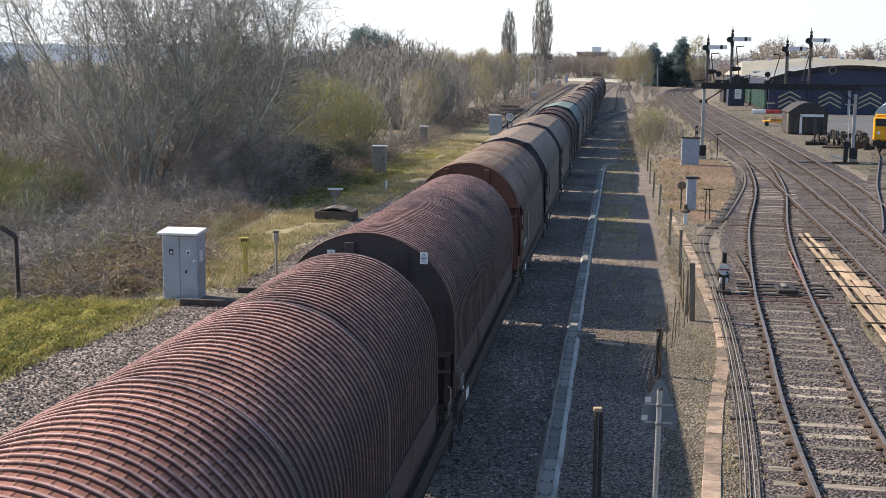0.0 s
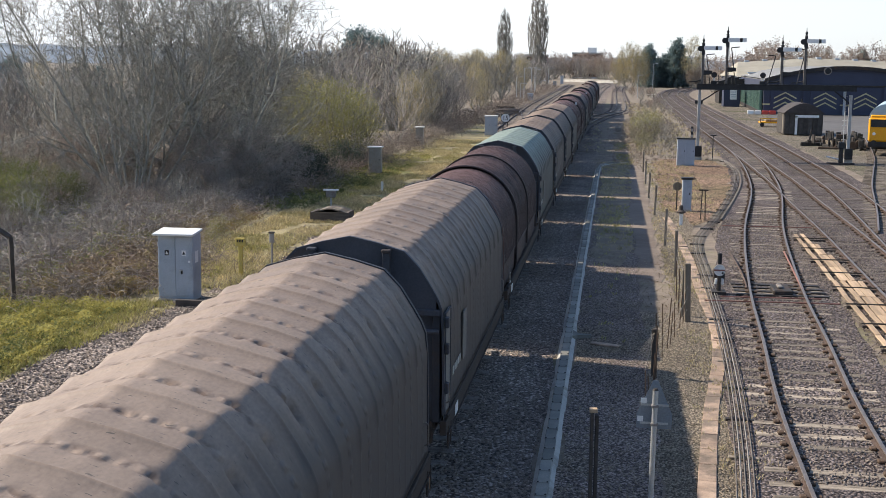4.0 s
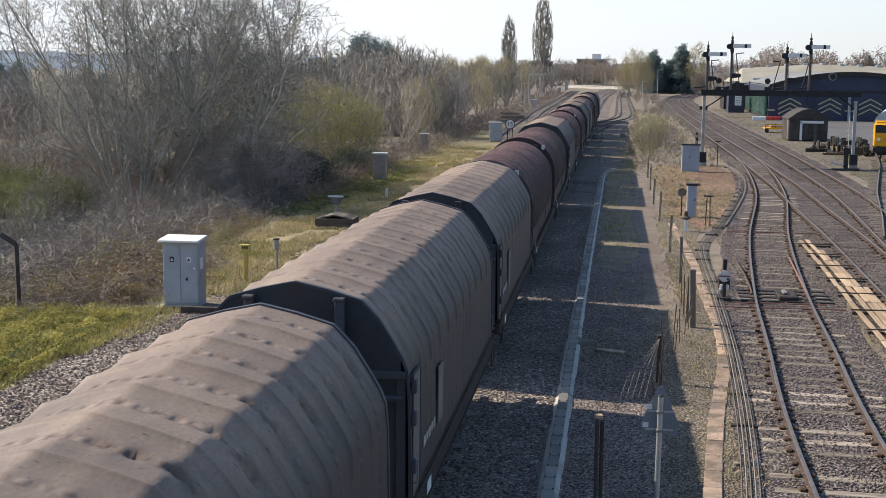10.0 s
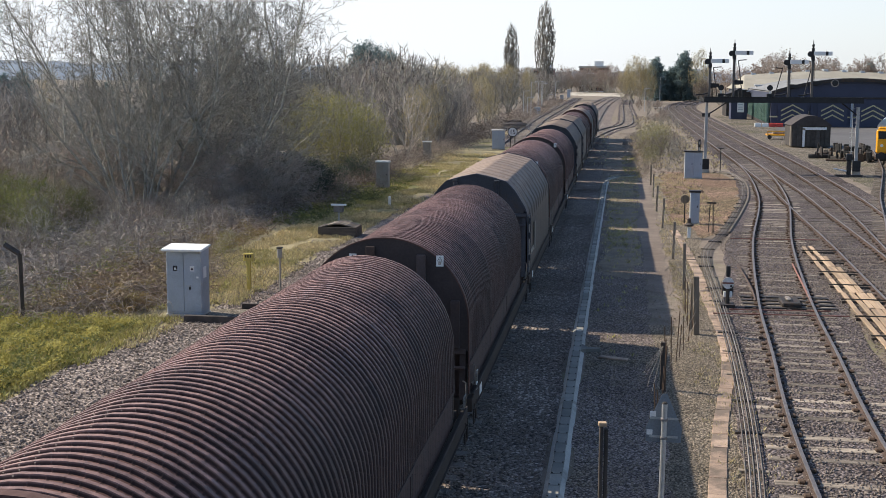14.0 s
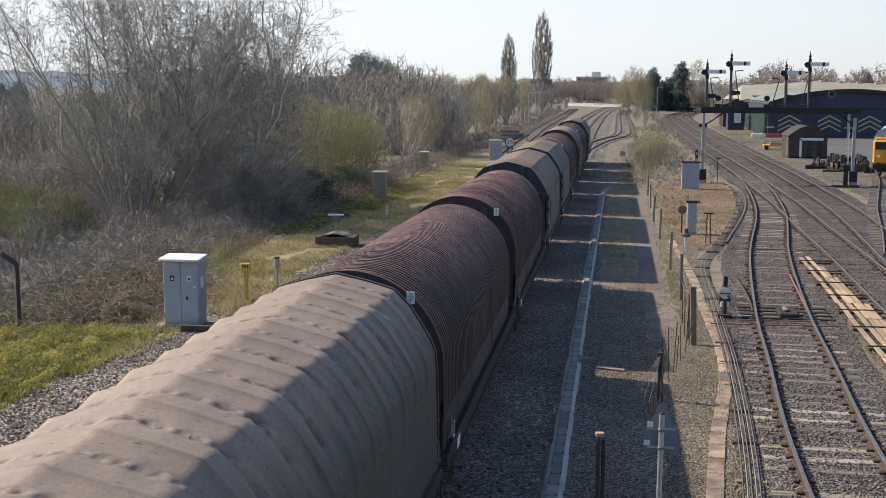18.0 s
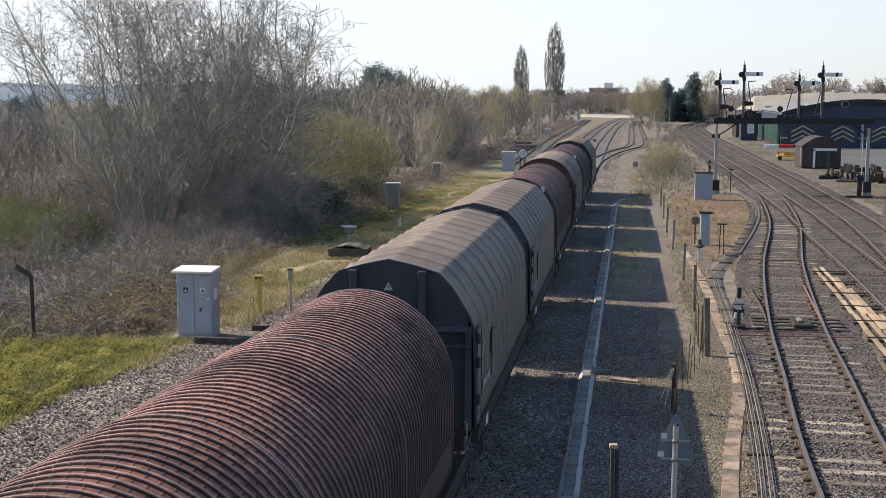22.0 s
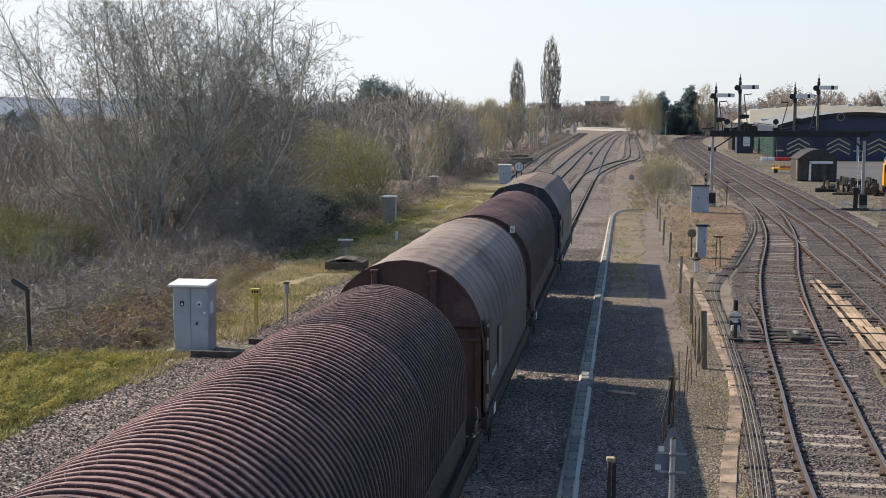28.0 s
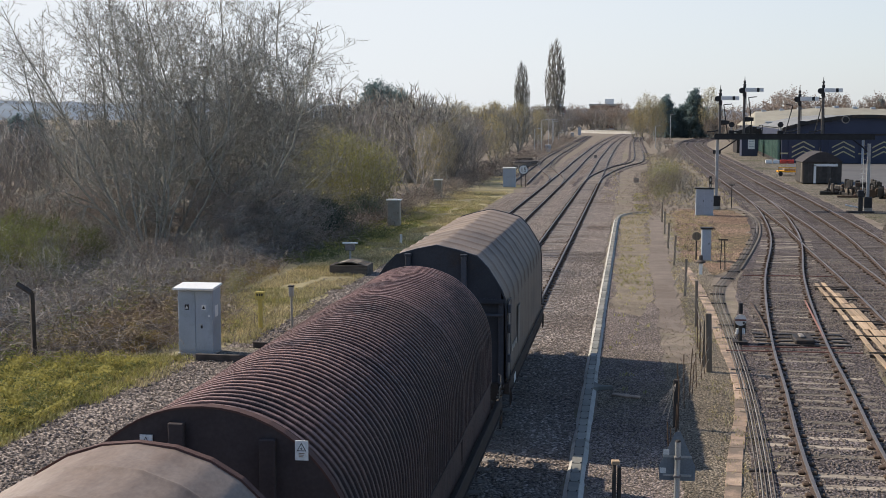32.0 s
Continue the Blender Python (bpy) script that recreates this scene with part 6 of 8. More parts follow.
def engine_shed():
    s = thing("engine_shed", "large navy sheet-clad shed with curved roof and chevron doors", "shed", pose(21.5, 186, 0, 0, 0, -2.4) @ pose(-21.5, 0, 0))
    x0, x1, deep = 21.2, 44.4, 60.0
    xc = 32.6

    def top(x):
        return 6.62 - 1.85 * ((x - xc) / (xc - x0)) ** 2

    n = 24
    ring = [(x0 + (x1 - x0) * i / n, top(x0 + (x1 - x0) * i / n)) for i in range(n + 1)]
    bm = bmesh.new()
    f = bm.faces.new([bm.verts.new((x, 0, z)) for x, z in [(x0, 0)] + ring + [(x1, 0)]])
    r = bmesh.ops.extrude_face_region(bm, geom=[f])
    bmesh.ops.translate(bm, verts=[v for v in r["geom"] if isinstance(v, bmesh.types.BMVert)], vec=(0, 0.3, 0))
    bmesh.ops.recalc_face_normals(bm, faces=bm.faces)
    part("front_wall", bm, SHED_BLUE, s, "navy ribbed steel front wall")
    part("side_wall", B(x0, x0 + 0.3, 0.3, deep, 0, top(x0)), SHED_BLUE, s)
    part("side_wall", B(x1 - 0.3, x1, 0.3, deep, 0, top(x1)), SHED_BLUE, s)
    bm = bmesh.new()
    a = [[bm.verts.new((x, y, z + dz)) for x, z in ring] for y in (-0.5, deep) for dz in (0.0, 0.22)]
    for p, q in ((a[0], a[1]), (a[1], a[3]), (a[3], a[2]), (a[2], a[0])):
        for i in range(n):
            bm.faces.new((p[i], p[i + 1], q[i + 1], q[i]))
    bmesh.ops.recalc_face_normals(bm, faces=bm.faces)
    part("roof", bm, surf("weathered_grey_roof", (0.20, 0.20, 0.20), (0.27, 0.27, 0.26), 0.3, 0.8, 0, 0.1, 10, (0.15, 0.15, 0.14), 0.4), s, "curved grey sheet roof")
    part("roof_fascia", spread_fascia(ring), STEEL_DARK, s)
    for k in range(4):
        xd = 24.15 + k * 5.45
        d = part("door", B(xd - 2.0, xd + 2.0, -0.12, -0.002, 0.05, 3.9), SHED_BLUE, s)
        for j in range(3):
            z = 1.36 + j * 0.68
            for sg_ in (-1, 1):
                bm = bmesh.new()
                q = [(0, z + 0.45), (sg_ * 1.55, z - 0.37), (sg_ * 1.55, z - 0.57), (0, z + 0.25)]
                v = [bm.verts.new((xd + px, -0.15, pz)) for px, pz in q]
                w = [bm.verts.new((xd + px, -0.121, pz)) for px, pz in q]
                bm.faces.new(v)
                for i in range(4):
                    bm.faces.new((v[i], w[i], w[(i + 1) % 4], v[(i + 1) % 4]))
                part("chevron", bm, CHEV, d, "faded yellow chevron")
        for sg_ in (-1, 1):
            part("stripe", B(xd + sg_ * 2.6 - 0.55, xd + sg_ * 2.6 + 0.55, -0.05, -0.002, 1.3, 1.5), CHEV, s)
        part("pier", B(xd + 2.45, xd + 2.75, -0.2, -0.001, 0, 4.0), STEEL_GREY if k == 1 else SHED_BLUE, s)
    part("lintel", B(21.4, x1, -0.16, -0.001, 3.95, 4.2), STEEL_DARK, s)


CHEV = surf("faded_yellow", (0.42, 0.38, 0.22), (0.5, 0.45, 0.27), 2, 0.8, 0, 0.05, 30)
engine_shed()
bh = thing("warehouse", "long low warehouse with a pale roof behind the shed", "warehouse", pose(0, 252, 0))
part("wall", B(24, 78, 0, 40, 0, 4.7), SHED_BLUE, bh)
bm = bmesh.new()
eave = [(23.4, -0.8, 4.7), (78.6, -0.8, 4.7), (78.6, 41, 4.7), (23.4, 41, 4.7)]
ridge = [(25.2, 18, 7.6), (40, 18, 8.5), (58, 18, 7.9), (77, 18, 7.0)]
e, r = [bm.verts.new(v) for v in eave], [bm.verts.new(v) for v in ridge]
bm.faces.new((e[0], e[1], r[3], r[2], r[1], r[0]))
bm.faces.new((e[1], e[2], r[3]))
bm.faces.new((e[2], e[3], r[0], r[1], r[2], r[3]))
bm.faces.new((e[3], e[0], r[0]))
bmesh.ops.triangulate(bm, faces=bm.faces)
part("roof", bm, ROOF_PALE, bh, "pale buff sheet roof")
part("roof_edge", B(23.4, 78.6, -0.85, -0.75, 4.45, 4.7), STEEL_DARK, bh)
for k in range(14):
    x = 26.5 + k * 3.6
    z = 7.6 + 0.9 * (x - 25.2) / 14.8 if x < 40 else 8.5 - 1.5 * (x - 40) / 37
    part("roof_vent", B(x, x + 0.9, 17.4, 18.6, z - 0.15, z + 0.3, 0.05), STEEL_GREY, bh)

st = thing("store_shed", "dark low store with a pitched roof and white roof cowl", "shed", pose(0, 236, 0))
part("wall", B(19.0, 25.4, 0, 9, 0, 3.6), STEEL_DARK, st)
bm = bmesh.new()
v = [bm.verts.new(p) for y in (-0.3, 9.3) for p in ((18.6, y, 3.6), (21.3, y, 5.1), (25.8, y, 3.6))]
for f in ((0, 1, 2), (5, 4, 3), (0, 3, 4, 1), (1, 4, 5, 2), (2, 5, 3, 0)):
    bm.faces.new([v[i] for i in f])
part("roof", bm, STEEL_DARK, st, "dark sheet roof")
for k in range(5):
    part("barge_board", B(21.6 + k * 0.8, 22.2 + k * 0.8, -0.36, -0.31, 4.75 - k * 0.27, 4.87 - k * 0.27), WHITE, st)
co = part("roof_cowl", B(24.2, 25.3, 1, 2, 4.0, 5.5, 0.05), WHITE, st, "white roof cowl")
part("cowl_cap", B(24.0, 25.5, 0.8, 2.2, 5.5, 5.7, 0.03), STEEL_GREY, co)

vb = thing("grounded_van_body", "old dark wooden van body with arched roof used as a hut", "hut", pose(18.22, 128, 0))
part("body", B(-1.55, 2.1, 0, 5.5, 0.1, 2.2), TARRED, vb)
bm = bmesh.new()
n = 10
prof = [(-1.7 + 3.95 * i / n, 2.15 + 1.0 * math.sin(math.pi * i / n)) for i in range(n + 1)]
f0 = [bm.verts.new((x, -0.15, z)) for x, z in prof]
f1 = [bm.verts.new((x, 5.65, z)) for x, z in prof]
for i in range(n):
    bm.faces.new((f0[i], f0[i + 1], f1[i + 1], f1[i]))
bm.faces.new(f0[::-1])
bm.faces.new(f1)
part("roof", bm, surf("felt_roof", (0.05, 0.043, 0.042), (0.08, 0.068, 0.064), 1, 0.9, 0, 0.2, 20), vb, "dark arched felt roof")
for k in range(8):
    part("plank", B(-1.5 + k * 0.44, -1.1 + k * 0.44, -0.04, -0.001, 0.15, 2.2), TARRED, vb)
    part("side_plank", B(-1.59, -1.551, 0.2 + k * 0.62, 0.75 + k * 0.62, 0.15, 2.15), WOOD_OLD if k == 1 else TARRED, vb)
part("door_frame", B(-0.55, -0.32, -0.1, -0.041, 0.1, 1.9), WHITE, vb, "white door post")
part("door_header", B(-0.55, 1.7, -0.1, -0.041, 1.75, 2.0), WHITE, vb, "white door header")
part("chimney", T((0.3, 2, 3.0), (0.3, 2, 3.5), 0.08), BLACK, vb)


def diesel():
    d = thing("diesel_locomotive", "diesel locomotive with yellow nose and grey-blue roof", "locomotive", pose(20.35, 98.8, 0.17, 0, 0, -13))
    part("nose", B(-1.33, 1.33, 0, 0.5, 0.95, 2.75, 0.12), YELLOW_LOCO, d, "bright yellow nose")
    part("body", B(-1.33, 1.33, 0.5, 14, 0.95, 2.9, 0.08), BLUE_LOCO, d)
    bm = bmesh.new()
    n = 12
    f0, f1 = [], []
    for i in range(n + 1):
        a = math.pi * i / n
        x, z = -1.33 * math.cos(a), 2.72 + 1.05 * math.sin(a)
        f0.append(bm.verts.new((x, 0.35, z)))
        f1.append(bm.verts.new((x, 14, z)))
    for i in range(n):
        bm.faces.new((f0[i], f0[i + 1], f1[i + 1], f1[i]))
    bm.faces.new(f0[::-1])
    bm.faces.new(f1)
    bmesh.ops.recalc_face_normals(bm, faces=bm.faces)
    part("roof", bm, BLUE_LOCO, d, "grey-blue domed cab roof")
    part("nose_brow", B(-1.2, 1.2, 0.18, 0.42, 2.68, 2.95, 0.08), YELLOW_LOCO, d)
    for s in (-1, 1):
        part("windscreen", B(min(s * 0.08, s * 1.15), max(s * 0.08, s * 1.15), -0.03, -0.002, 2.05, 2.62, 0.02), GLASS_DARK, d, "dark windscreen")
        part("marker_light", T((s * 0.9, -0.05, 1.55), (s * 0.9, 0.02, 1.55), 0.12, n=12), WHITE, d)
        b = part("buffer", T((s * 0.87, 0.02, 0.85), (s * 0.87, -0.5, 0.85), 0.1, n=10), BLACK, d)
        part("buffer_head", T((s * 0.87, -0.5, 0.85), (s * 0.87, -0.56, 0.85), 0.24, n=16), BLACK, b)
    part("head_code_box", B(-0.45, 0.45, -0.04, -0.002, 1.55, 1.9, 0.02), YELLOW_LOCO, d)
    part("buffer_beam", B(-1.3, 1.3, 0, 0.3, 0.55, 0.95, 0.02), BLACK, d)
    part("air_hose", bent([(0.3, 0, 0.8), (0.3, -0.15, 0.6), (0.3, -0.15, 0.3)], 0.03, 6), BLACK, d)
    for y in (1.5, 3.5, 10.5, 12.5):
        for s in (-1, 1):
            part("wheel", T((s * 0.7, y, 0.5), (s * 0.82, y, 0.5), 0.5, n=20), WHEEL_M, d)
    part("bogie_frame", B(-1.05, 1.05, 0.7, 4.4, 0.35, 0.85, 0.05), BLACK, d)
    part("bogie_frame", B(-1.05, 1.05, 9.7, 13.4, 0.35, 0.85, 0.05), BLACK, d)


diesel()

gw = None
for k in range(9):
    y = 187.0 + k * 9.05
    x = 20.95 + k * 0.379
    if gw is None:
        gw = thing("green_screen_wall", "green ribbed steel screen beside the loop line", "wall", pose(x, y, 0, 0, 0, -2.4), group="green screens along the line")
        part("sheet", B(-0.15, 0.15, 0, 9.0, 0.5, 3.3), GREEN_SHEET, gw)
        part("cap", B(-0.22, 0.22, 0, 9.0, 3.3, 3.42), GREEN_SHEET, gw)
        part("base", B(-0.3, 0.3, 0, 9.0, 0, 0.5), STEEL_DARK, gw)
        for j in range(12):
            part("rib", B(-0.24, -0.15, 0.1 + j * 0.75, 0.28 + j * 0.75, 0.5, 3.3), GREEN_SHEET, gw)
        for j in range(4):
            part("rib", B(-0.1 + j * 0.07, -0.06 + j * 0.07, -0.05, 0, 0.5, 3.3), GREEN_SHEET, gw)
    else:
        copy_thing(gw, pose(x, y, 0, 0, 0, -2.4))
bx = thing("relay_room", "dark blue relay room with a white door notice", "hut", pose(19.9, 217.5, 0))
part("wall", B(-1.6, 1.0, 0, 4, 0, 3.1), SHED_BLUE, bx)
part("roof", B(-1.8, 1.2, -0.2, 4.2, 3.1, 3.3), STEEL_DARK, bx)
part("notice", B(-0.6, 0.5, -0.04, -0.001, 1.2, 2.9), WHITE, bx, "white notice board")
for j in range(3):
    part("notice_line", B(-0.45, 0.35, -0.05, -0.041, 1.6 + 0.4 * j, 1.7 + 0.4 * j), STEEL_GREY, bx)

tr_ = thing("permanent_way_trolley", "orange-yellow permanent way trolley with red ends", "trolley", pose(17.4, 146, 0) @ Matrix.Diagonal((1.3, 1.3, 1.4, 1)))
part("deck", B(-0.9, 0.9, -0.7, 0.7, 0.3, 0.42, 0.02), YELLOW_LOCO, tr_)
for x in (-0.7, 0.7):
    part("wheel", T((x, -0.75, 0.18), (x, -0.65, 0.18), 0.18, n=14), BLACK, tr_)
part("rail_bar", B(-0.9, 0.9, -0.72, -0.68, 0.62, 0.7), YELLOW_LOCO, tr_)
part("load", B(-0.4, 0.6, -0.5, 0.5, 0.42, 0.6, 0.04), WOOD_OLD, tr_)
for x in (-0.85, 0, 0.85):
    part("upright", B(x - 0.03, x + 0.03, -0.72, -0.66, 0.4, 0.7), RED_ROD, tr_)
rb = thing("red_barrier", "row of red and white plastic barriers", "barrier", pose(19.6, 184, 0))
for k in range(4):
    part("barrier_block", B(-0.8 + k * 1.0, 0.1 + k * 1.0, -0.2, 0.2, 0, 0.55, 0.05), surf("red_plastic", (0.55, 0.06, 0.05), (0.6, 0.08, 0.06), 2, 0.5, 0, 0, 30) if k > 1 else WHITE, rb)
for k in range(30):
    j = thing("scrap_frame", "dark rusty wagon part lying in the yard", "scrap", pose(16.8 + rng.uniform(0, 4.2), 106.5 + rng.uniform(0, 9), 0, 0, 0, rng.uniform(-40, 40) + (90 if k % 2 else 0)), group="scrap iron heap")
    l = rng.uniform(1.2, 3.2)
    h = rng.uniform(0.12, 0.35)
    part("beam", B(-l / 2, l / 2, -0.09, 0.09, 0, h, 0.02), STEEL_DARK if k % 3 else CHAIR, j)
    for q in range(rng.randint(1, 3)):
        x = rng.uniform(-l / 2, l / 2)
        part("bracket", B(x - 0.06, x + 0.06, -0.2, 0.2, h * 0.5, h + rng.uniform(0.1, 0.95), 0.03, Matrix.Rotation(rng.uniform(-0.15, 0.15), 4, "Y")), STEEL_DARK, j)
    if k % 3 == 0:
        part("wheel", T((l / 2 - 0.3, -0.1, 0.35), (l / 2 - 0.3, -0.2, 0.35), 0.35, n=16), CHAIR, j)
    if k % 4 == 1:
        part("pale_panel", B(-0.5, 0.4, -0.12, -0.1, 0.1, 0.6), WOOD_OLD, j, at=pose(0, 0, 0, -20))


# ---- trees and scrub ----
def ramify(seed, tips, roots, twig=0.009, power=2.5, stray=0.9, direct=0.22, step=0.7, sprigs=3, sprig=0.45, rise=0.35, thin=0.03, fan=0.7, bow=0.45):
    """Branch pieces of a bare tree: each tip joins the branch that reaches it best, limbs thicken by what they carry,
    and short sprigs stand on the thin wood. tips: points from the inside out; roots: (place, heading) of each stem."""
    r = random.Random(seed)
    P = np.zeros((len(roots) + len(tips) * 12 + 50, 3))
    D = np.zeros_like(P)
    L = np.zeros(len(P))
    par = []
    for p, d in roots:
        k = len(par)
        P[k], D[k] = p, Vector(d).normalized()
        par.append(-1)
    for tip in tips:
        n = len(par)
        v = np.array(tip) - P[:n]
        far = np.linalg.norm(v, axis=1) + 1e-6
        c = (v * D[:n]).sum(axis=1) / far
        k = int(np.argmin(far * (1 + stray * (1 - c)) + direct * L[:n]))
        a, b, d = Vector(P[k]), Vector(tip), Vector(D[k])
        ln = (b - a).length
        if ln < 0.05:
            continue
        m = min(6, max(1, round(ln / step)))
        h = a.lerp(b, 0.5 - bow) + d * ln * bow + Vector((0, 0, 0.04 * ln))
        last, lastp = k, a
        for i in range(1, m + 1):
            u = i / m
            q = a * (1 - u) ** 2 + h * (2 * u * (1 - u)) + b * u * u
            if i < m:
                q += Vector((r.gauss(0, 1), r.gauss(0, 1), r.gauss(0, 1))) * 0.05 * ln / m
            j = len(par)
            P[j], D[j], L[j] = q, (q - lastp).normalized(), L[last] + (q - lastp).length
            par.append(last)
            last, lastp = j, q
    n = len(par)
    load = np.zeros(n)
    kids = [0] * n
    for j in range(n - 1, -1, -1):
        if not kids[j]:
            load[j] = 1.0
        if par[j] >= 0:
            load[par[j]] += load[j]
            kids[par[j]] += 1
    rad = twig * load ** (1 / power)
    out = []
    for j in range(n):
        if par[j] < 0:
            continue
        a, b = Vector(P[par[j]]), Vector(P[j])
        ra, rb = min(rad[par[j]], rad[j] * 1.25), rad[j] * (0.6 if not kids[j] else 1)
        out.append((a, b, ra, rb, 0 if rad[j] > thin * 1.6 else 1 if rad[j] > thin else 2))
        if rad[j] < thin * 1.3:
            for _ in range(sprigs):
                u = r.random()
                d = (Vector(D[j]) * 0.8 + Vector((r.gauss(0, fan), r.gauss(0, fan), r.gauss(rise, fan * 0.7)))).normalized()
                p = a.lerp(b, u)
                out.append((p, p + d * sprig * r.uniform(0.5, 1.3), twig * 0.95, 0.0, 3))
    return out


def dome(seed, n, rx, ry, low, high, base=0.35, hollow=0.45, lift=1.0):
    """Tip points through a rounded crown, sparser inside, narrower towards its foot."""
    r = random.Random(seed)
    pts = []
    while len(pts) < n:
        x, y, z = r.uniform(-1, 1), r.uniform(-1, 1), r.random()
        wide = (base + (1 - base) * min(1, z / 0.45)) if z < 0.45 else math.sqrt(max(0, 1 - ((z - 0.45) / 0.55) ** 2)) ** lift
        q = math.hypot(x, y) / max(wide, 1e-3)
        if q > 1 + 0.12 * noise.noise((x * 2.5, y * 2.5, z * 5 + seed)) or (q < hollow and z < 0.6 and r.random() < 0.7):
            continue
        pts.append(Vector((x * rx, y * ry, low + (high - low) * z)))
    pts.sort(key=lambda p: p.length)
    return pts


def stems(seed, n, ring, lean):
    r = random.Random(seed)
    out = []
    for i in range(n):
        a = 2 * math.pi * (i + r.random() * 0.7) / n
        out.append(((math.cos(a) * ring, math.sin(a) * ring, -0.1), (math.cos(a) * lean, math.sin(a) * lean, 1)))
    return out


def branch_mesh(name, segs, thick_material, thin_material, cut=1):
    """Three- or five-sided tapering pieces; levels up to cut wear the first material."""
    verts, faces, mats = [], [], []
    for a, b, ra, rb, level in segs:
        d = (b - a)
        if d.length < 1e-6:
            continue
        d.normalize()
        u = d.orthogonal().normalized()
        v = d.cross(u)
        n = 5 if level == 0 else 3
        o = len(verts)
        if level == 3:
            for i in range(3):
                t = 2 * math.pi * i / 3
                verts.append(tuple(a + (u * math.cos(t) + v * math.sin(t)) * ra))
            verts.append(tuple(b))
            faces += [(o, o + 1, o + 3), (o + 1, o + 2, o + 3), (o + 2, o, o + 3)]
            mats += [1, 1, 1]
            continue
        for p, rr in ((a, ra), (b, rb)):
            for i in range(n):
                t = 2 * math.pi * i / n
                verts.append(tuple(p + (u * math.cos(t) + v * math.sin(t)) * rr))
        for i in range(n):
            faces.append((o + i, o + (i + 1) % n, o + n + (i + 1) % n, o + n + i))
            mats.append(0 if level <= cut else 1)
    me = bpy.data.meshes.new(name)
    me.from_pydata(verts, [], faces)
    me.materials.append(thick_material)
    me.materials.append(thin_material)
    me.polygons.foreach_set("material_index", mats)
    return me


def leaf_mesh(name, points, size, r, material, up=0.3):
    verts, faces = [], []
    for p in points:
        a = Vector((r.gauss(0, 1), r.gauss(0, 1), r.gauss(0, 1) + up)).normalized()
        b = a.orthogonal().normalized()
        b.rotate(Matrix.Rotation(r.uniform(0, 6.28), 3, a))
        c = a.cross(b)
        s = size * r.uniform(0.6, 1.4)
        o = len(verts)
        verts += [tuple(p + b * s), tuple(p + c * s * 0.55), tuple(p - b * s), tuple(p - c * s * 0.55)]
        faces.append((o, o + 1, o + 2, o + 3))
    me = bpy.data.meshes.new(name)
    me.from_pydata(verts, [], faces)
    me.materials.append(material)
    return me


def tree(name, label, segs, at, thick, thin, leaves=None, group="", cut=1):
    t = thing(name, label, "tree" if "shrub" not in name else "shrub", at, group=group)
    trunk = [s for s in segs if s[4] <= cut]
    crown = [s for s in segs if s[4] > cut]
    part("trunk", branch_mesh("trunk", trunk, thick, thin, cut), None, t)
    part("crown", branch_mesh("crown", crown, thick, thin, cut), None, t)
    if leaves:
        mat_, size, share, seed, jit = leaves
        r = random.Random(seed)
        ends = [s[1] + Vector((r.gauss(0, jit), r.gauss(0, jit), r.gauss(0, jit))) for s in crown for _ in range(max(1, int(share))) if r.random() < share]
        part("leaves", leaf_mesh("leaves", ends, size, r, mat_), None, t)
    return t


def grow(seed, trunks, depth=(1.3, 1.8, 2.3), angle=(38, 46, 52), rise=(0.05, 0.05, 0.02), crook=0.10, first=0.12, droop=0.0):
    """Branch pieces of a bare tree from the foot up: crooked tapering limbs, each carrying shorter ones to all sides, ending in sprigs.
    trunks: (foot, heading, length, radius); depth: pieces to the metre on limbs, boughs and branches."""
    r = random.Random(seed)
    out = []

    def limb(p, d, ln, rad, level):
        k = max(2, round(ln / (0.75, 0.5, 0.34, 0.22)[level]))
        st = ln / k
        base = rad
        for i in range(k):
            u = (i + 1) / k
            d = (d + Vector((r.gauss(0, crook), r.gauss(0, crook), r.gauss(0, crook) + rise[min(level, 2)] - droop * u * (level > 0)))).normalized()
            q = p + d * st
            if q.z < 0.15:
                return
            rb = max(0.008, base * (1 - 0.72 * u))
            out.append((p, q, rad, rb, 0 if rad > 0.03 else 1 if rad > 0.0115 else 2))
            if level == 3:
                for _ in range(2):
                    e = (d * 0.7 + Vector((r.gauss(0, 0.6), r.gauss(0, 0.6), r.gauss(0.15, 0.6)))).normalized()
                    out.append((q, q + e * r.uniform(0.12, 0.3), 0.0105, 0.0, 3))
            elif u > first or level:
                want = depth[level] * st * (0.7 + 0.6 * u)
                while want > r.random():
                    want -= 1
                    side = d.orthogonal().normalized()
                    side.rotate(Matrix.Rotation(r.uniform(0, 6.283), 3, d))
                    t = math.radians(angle[level] * r.uniform(0.6, 1.35))
                    e = (d * math.cos(t) + side * math.sin(t)).normalized()
                    left = (ln * (1 - u) + 0.22 * ln)
                    sub = (min(4.6, left * r.uniform(0.45, 0.85)), min(1.9, left * r.uniform(0.4, 0.8)), r.uniform(0.25, 0.65))[level]
                    limb(p.lerp(q, r.random()), e, sub, max(0.0095, min(rb * 0.62, 0.0115 * sub + 0.004)), level + 1)
            p, rad = q, rb

    for p, d, ln, rad in trunks:
        limb(Vector(p), Vector(d).normalized(), ln, rad, 0)
    return out


def fan(seed, n, ring, lean, long, rad):
    """Stems that open like a fan from one stool; the outer ones lean more."""
    r = random.Random(seed)
    out = []
    for i in range(n):
        a = 2.4 * i + r.uniform(-0.3, 0.3)
        f = math.sqrt((i + 0.5) / n)
        out.append(((math.cos(a) * ring * f, math.sin(a) * ring * f, -0.1), (math.cos(a) * lean * f, math.sin(a) * lean * f, 1), long * r.uniform(0.8, 1.08), rad * r.uniform(0.7, 1.2)))
    return out


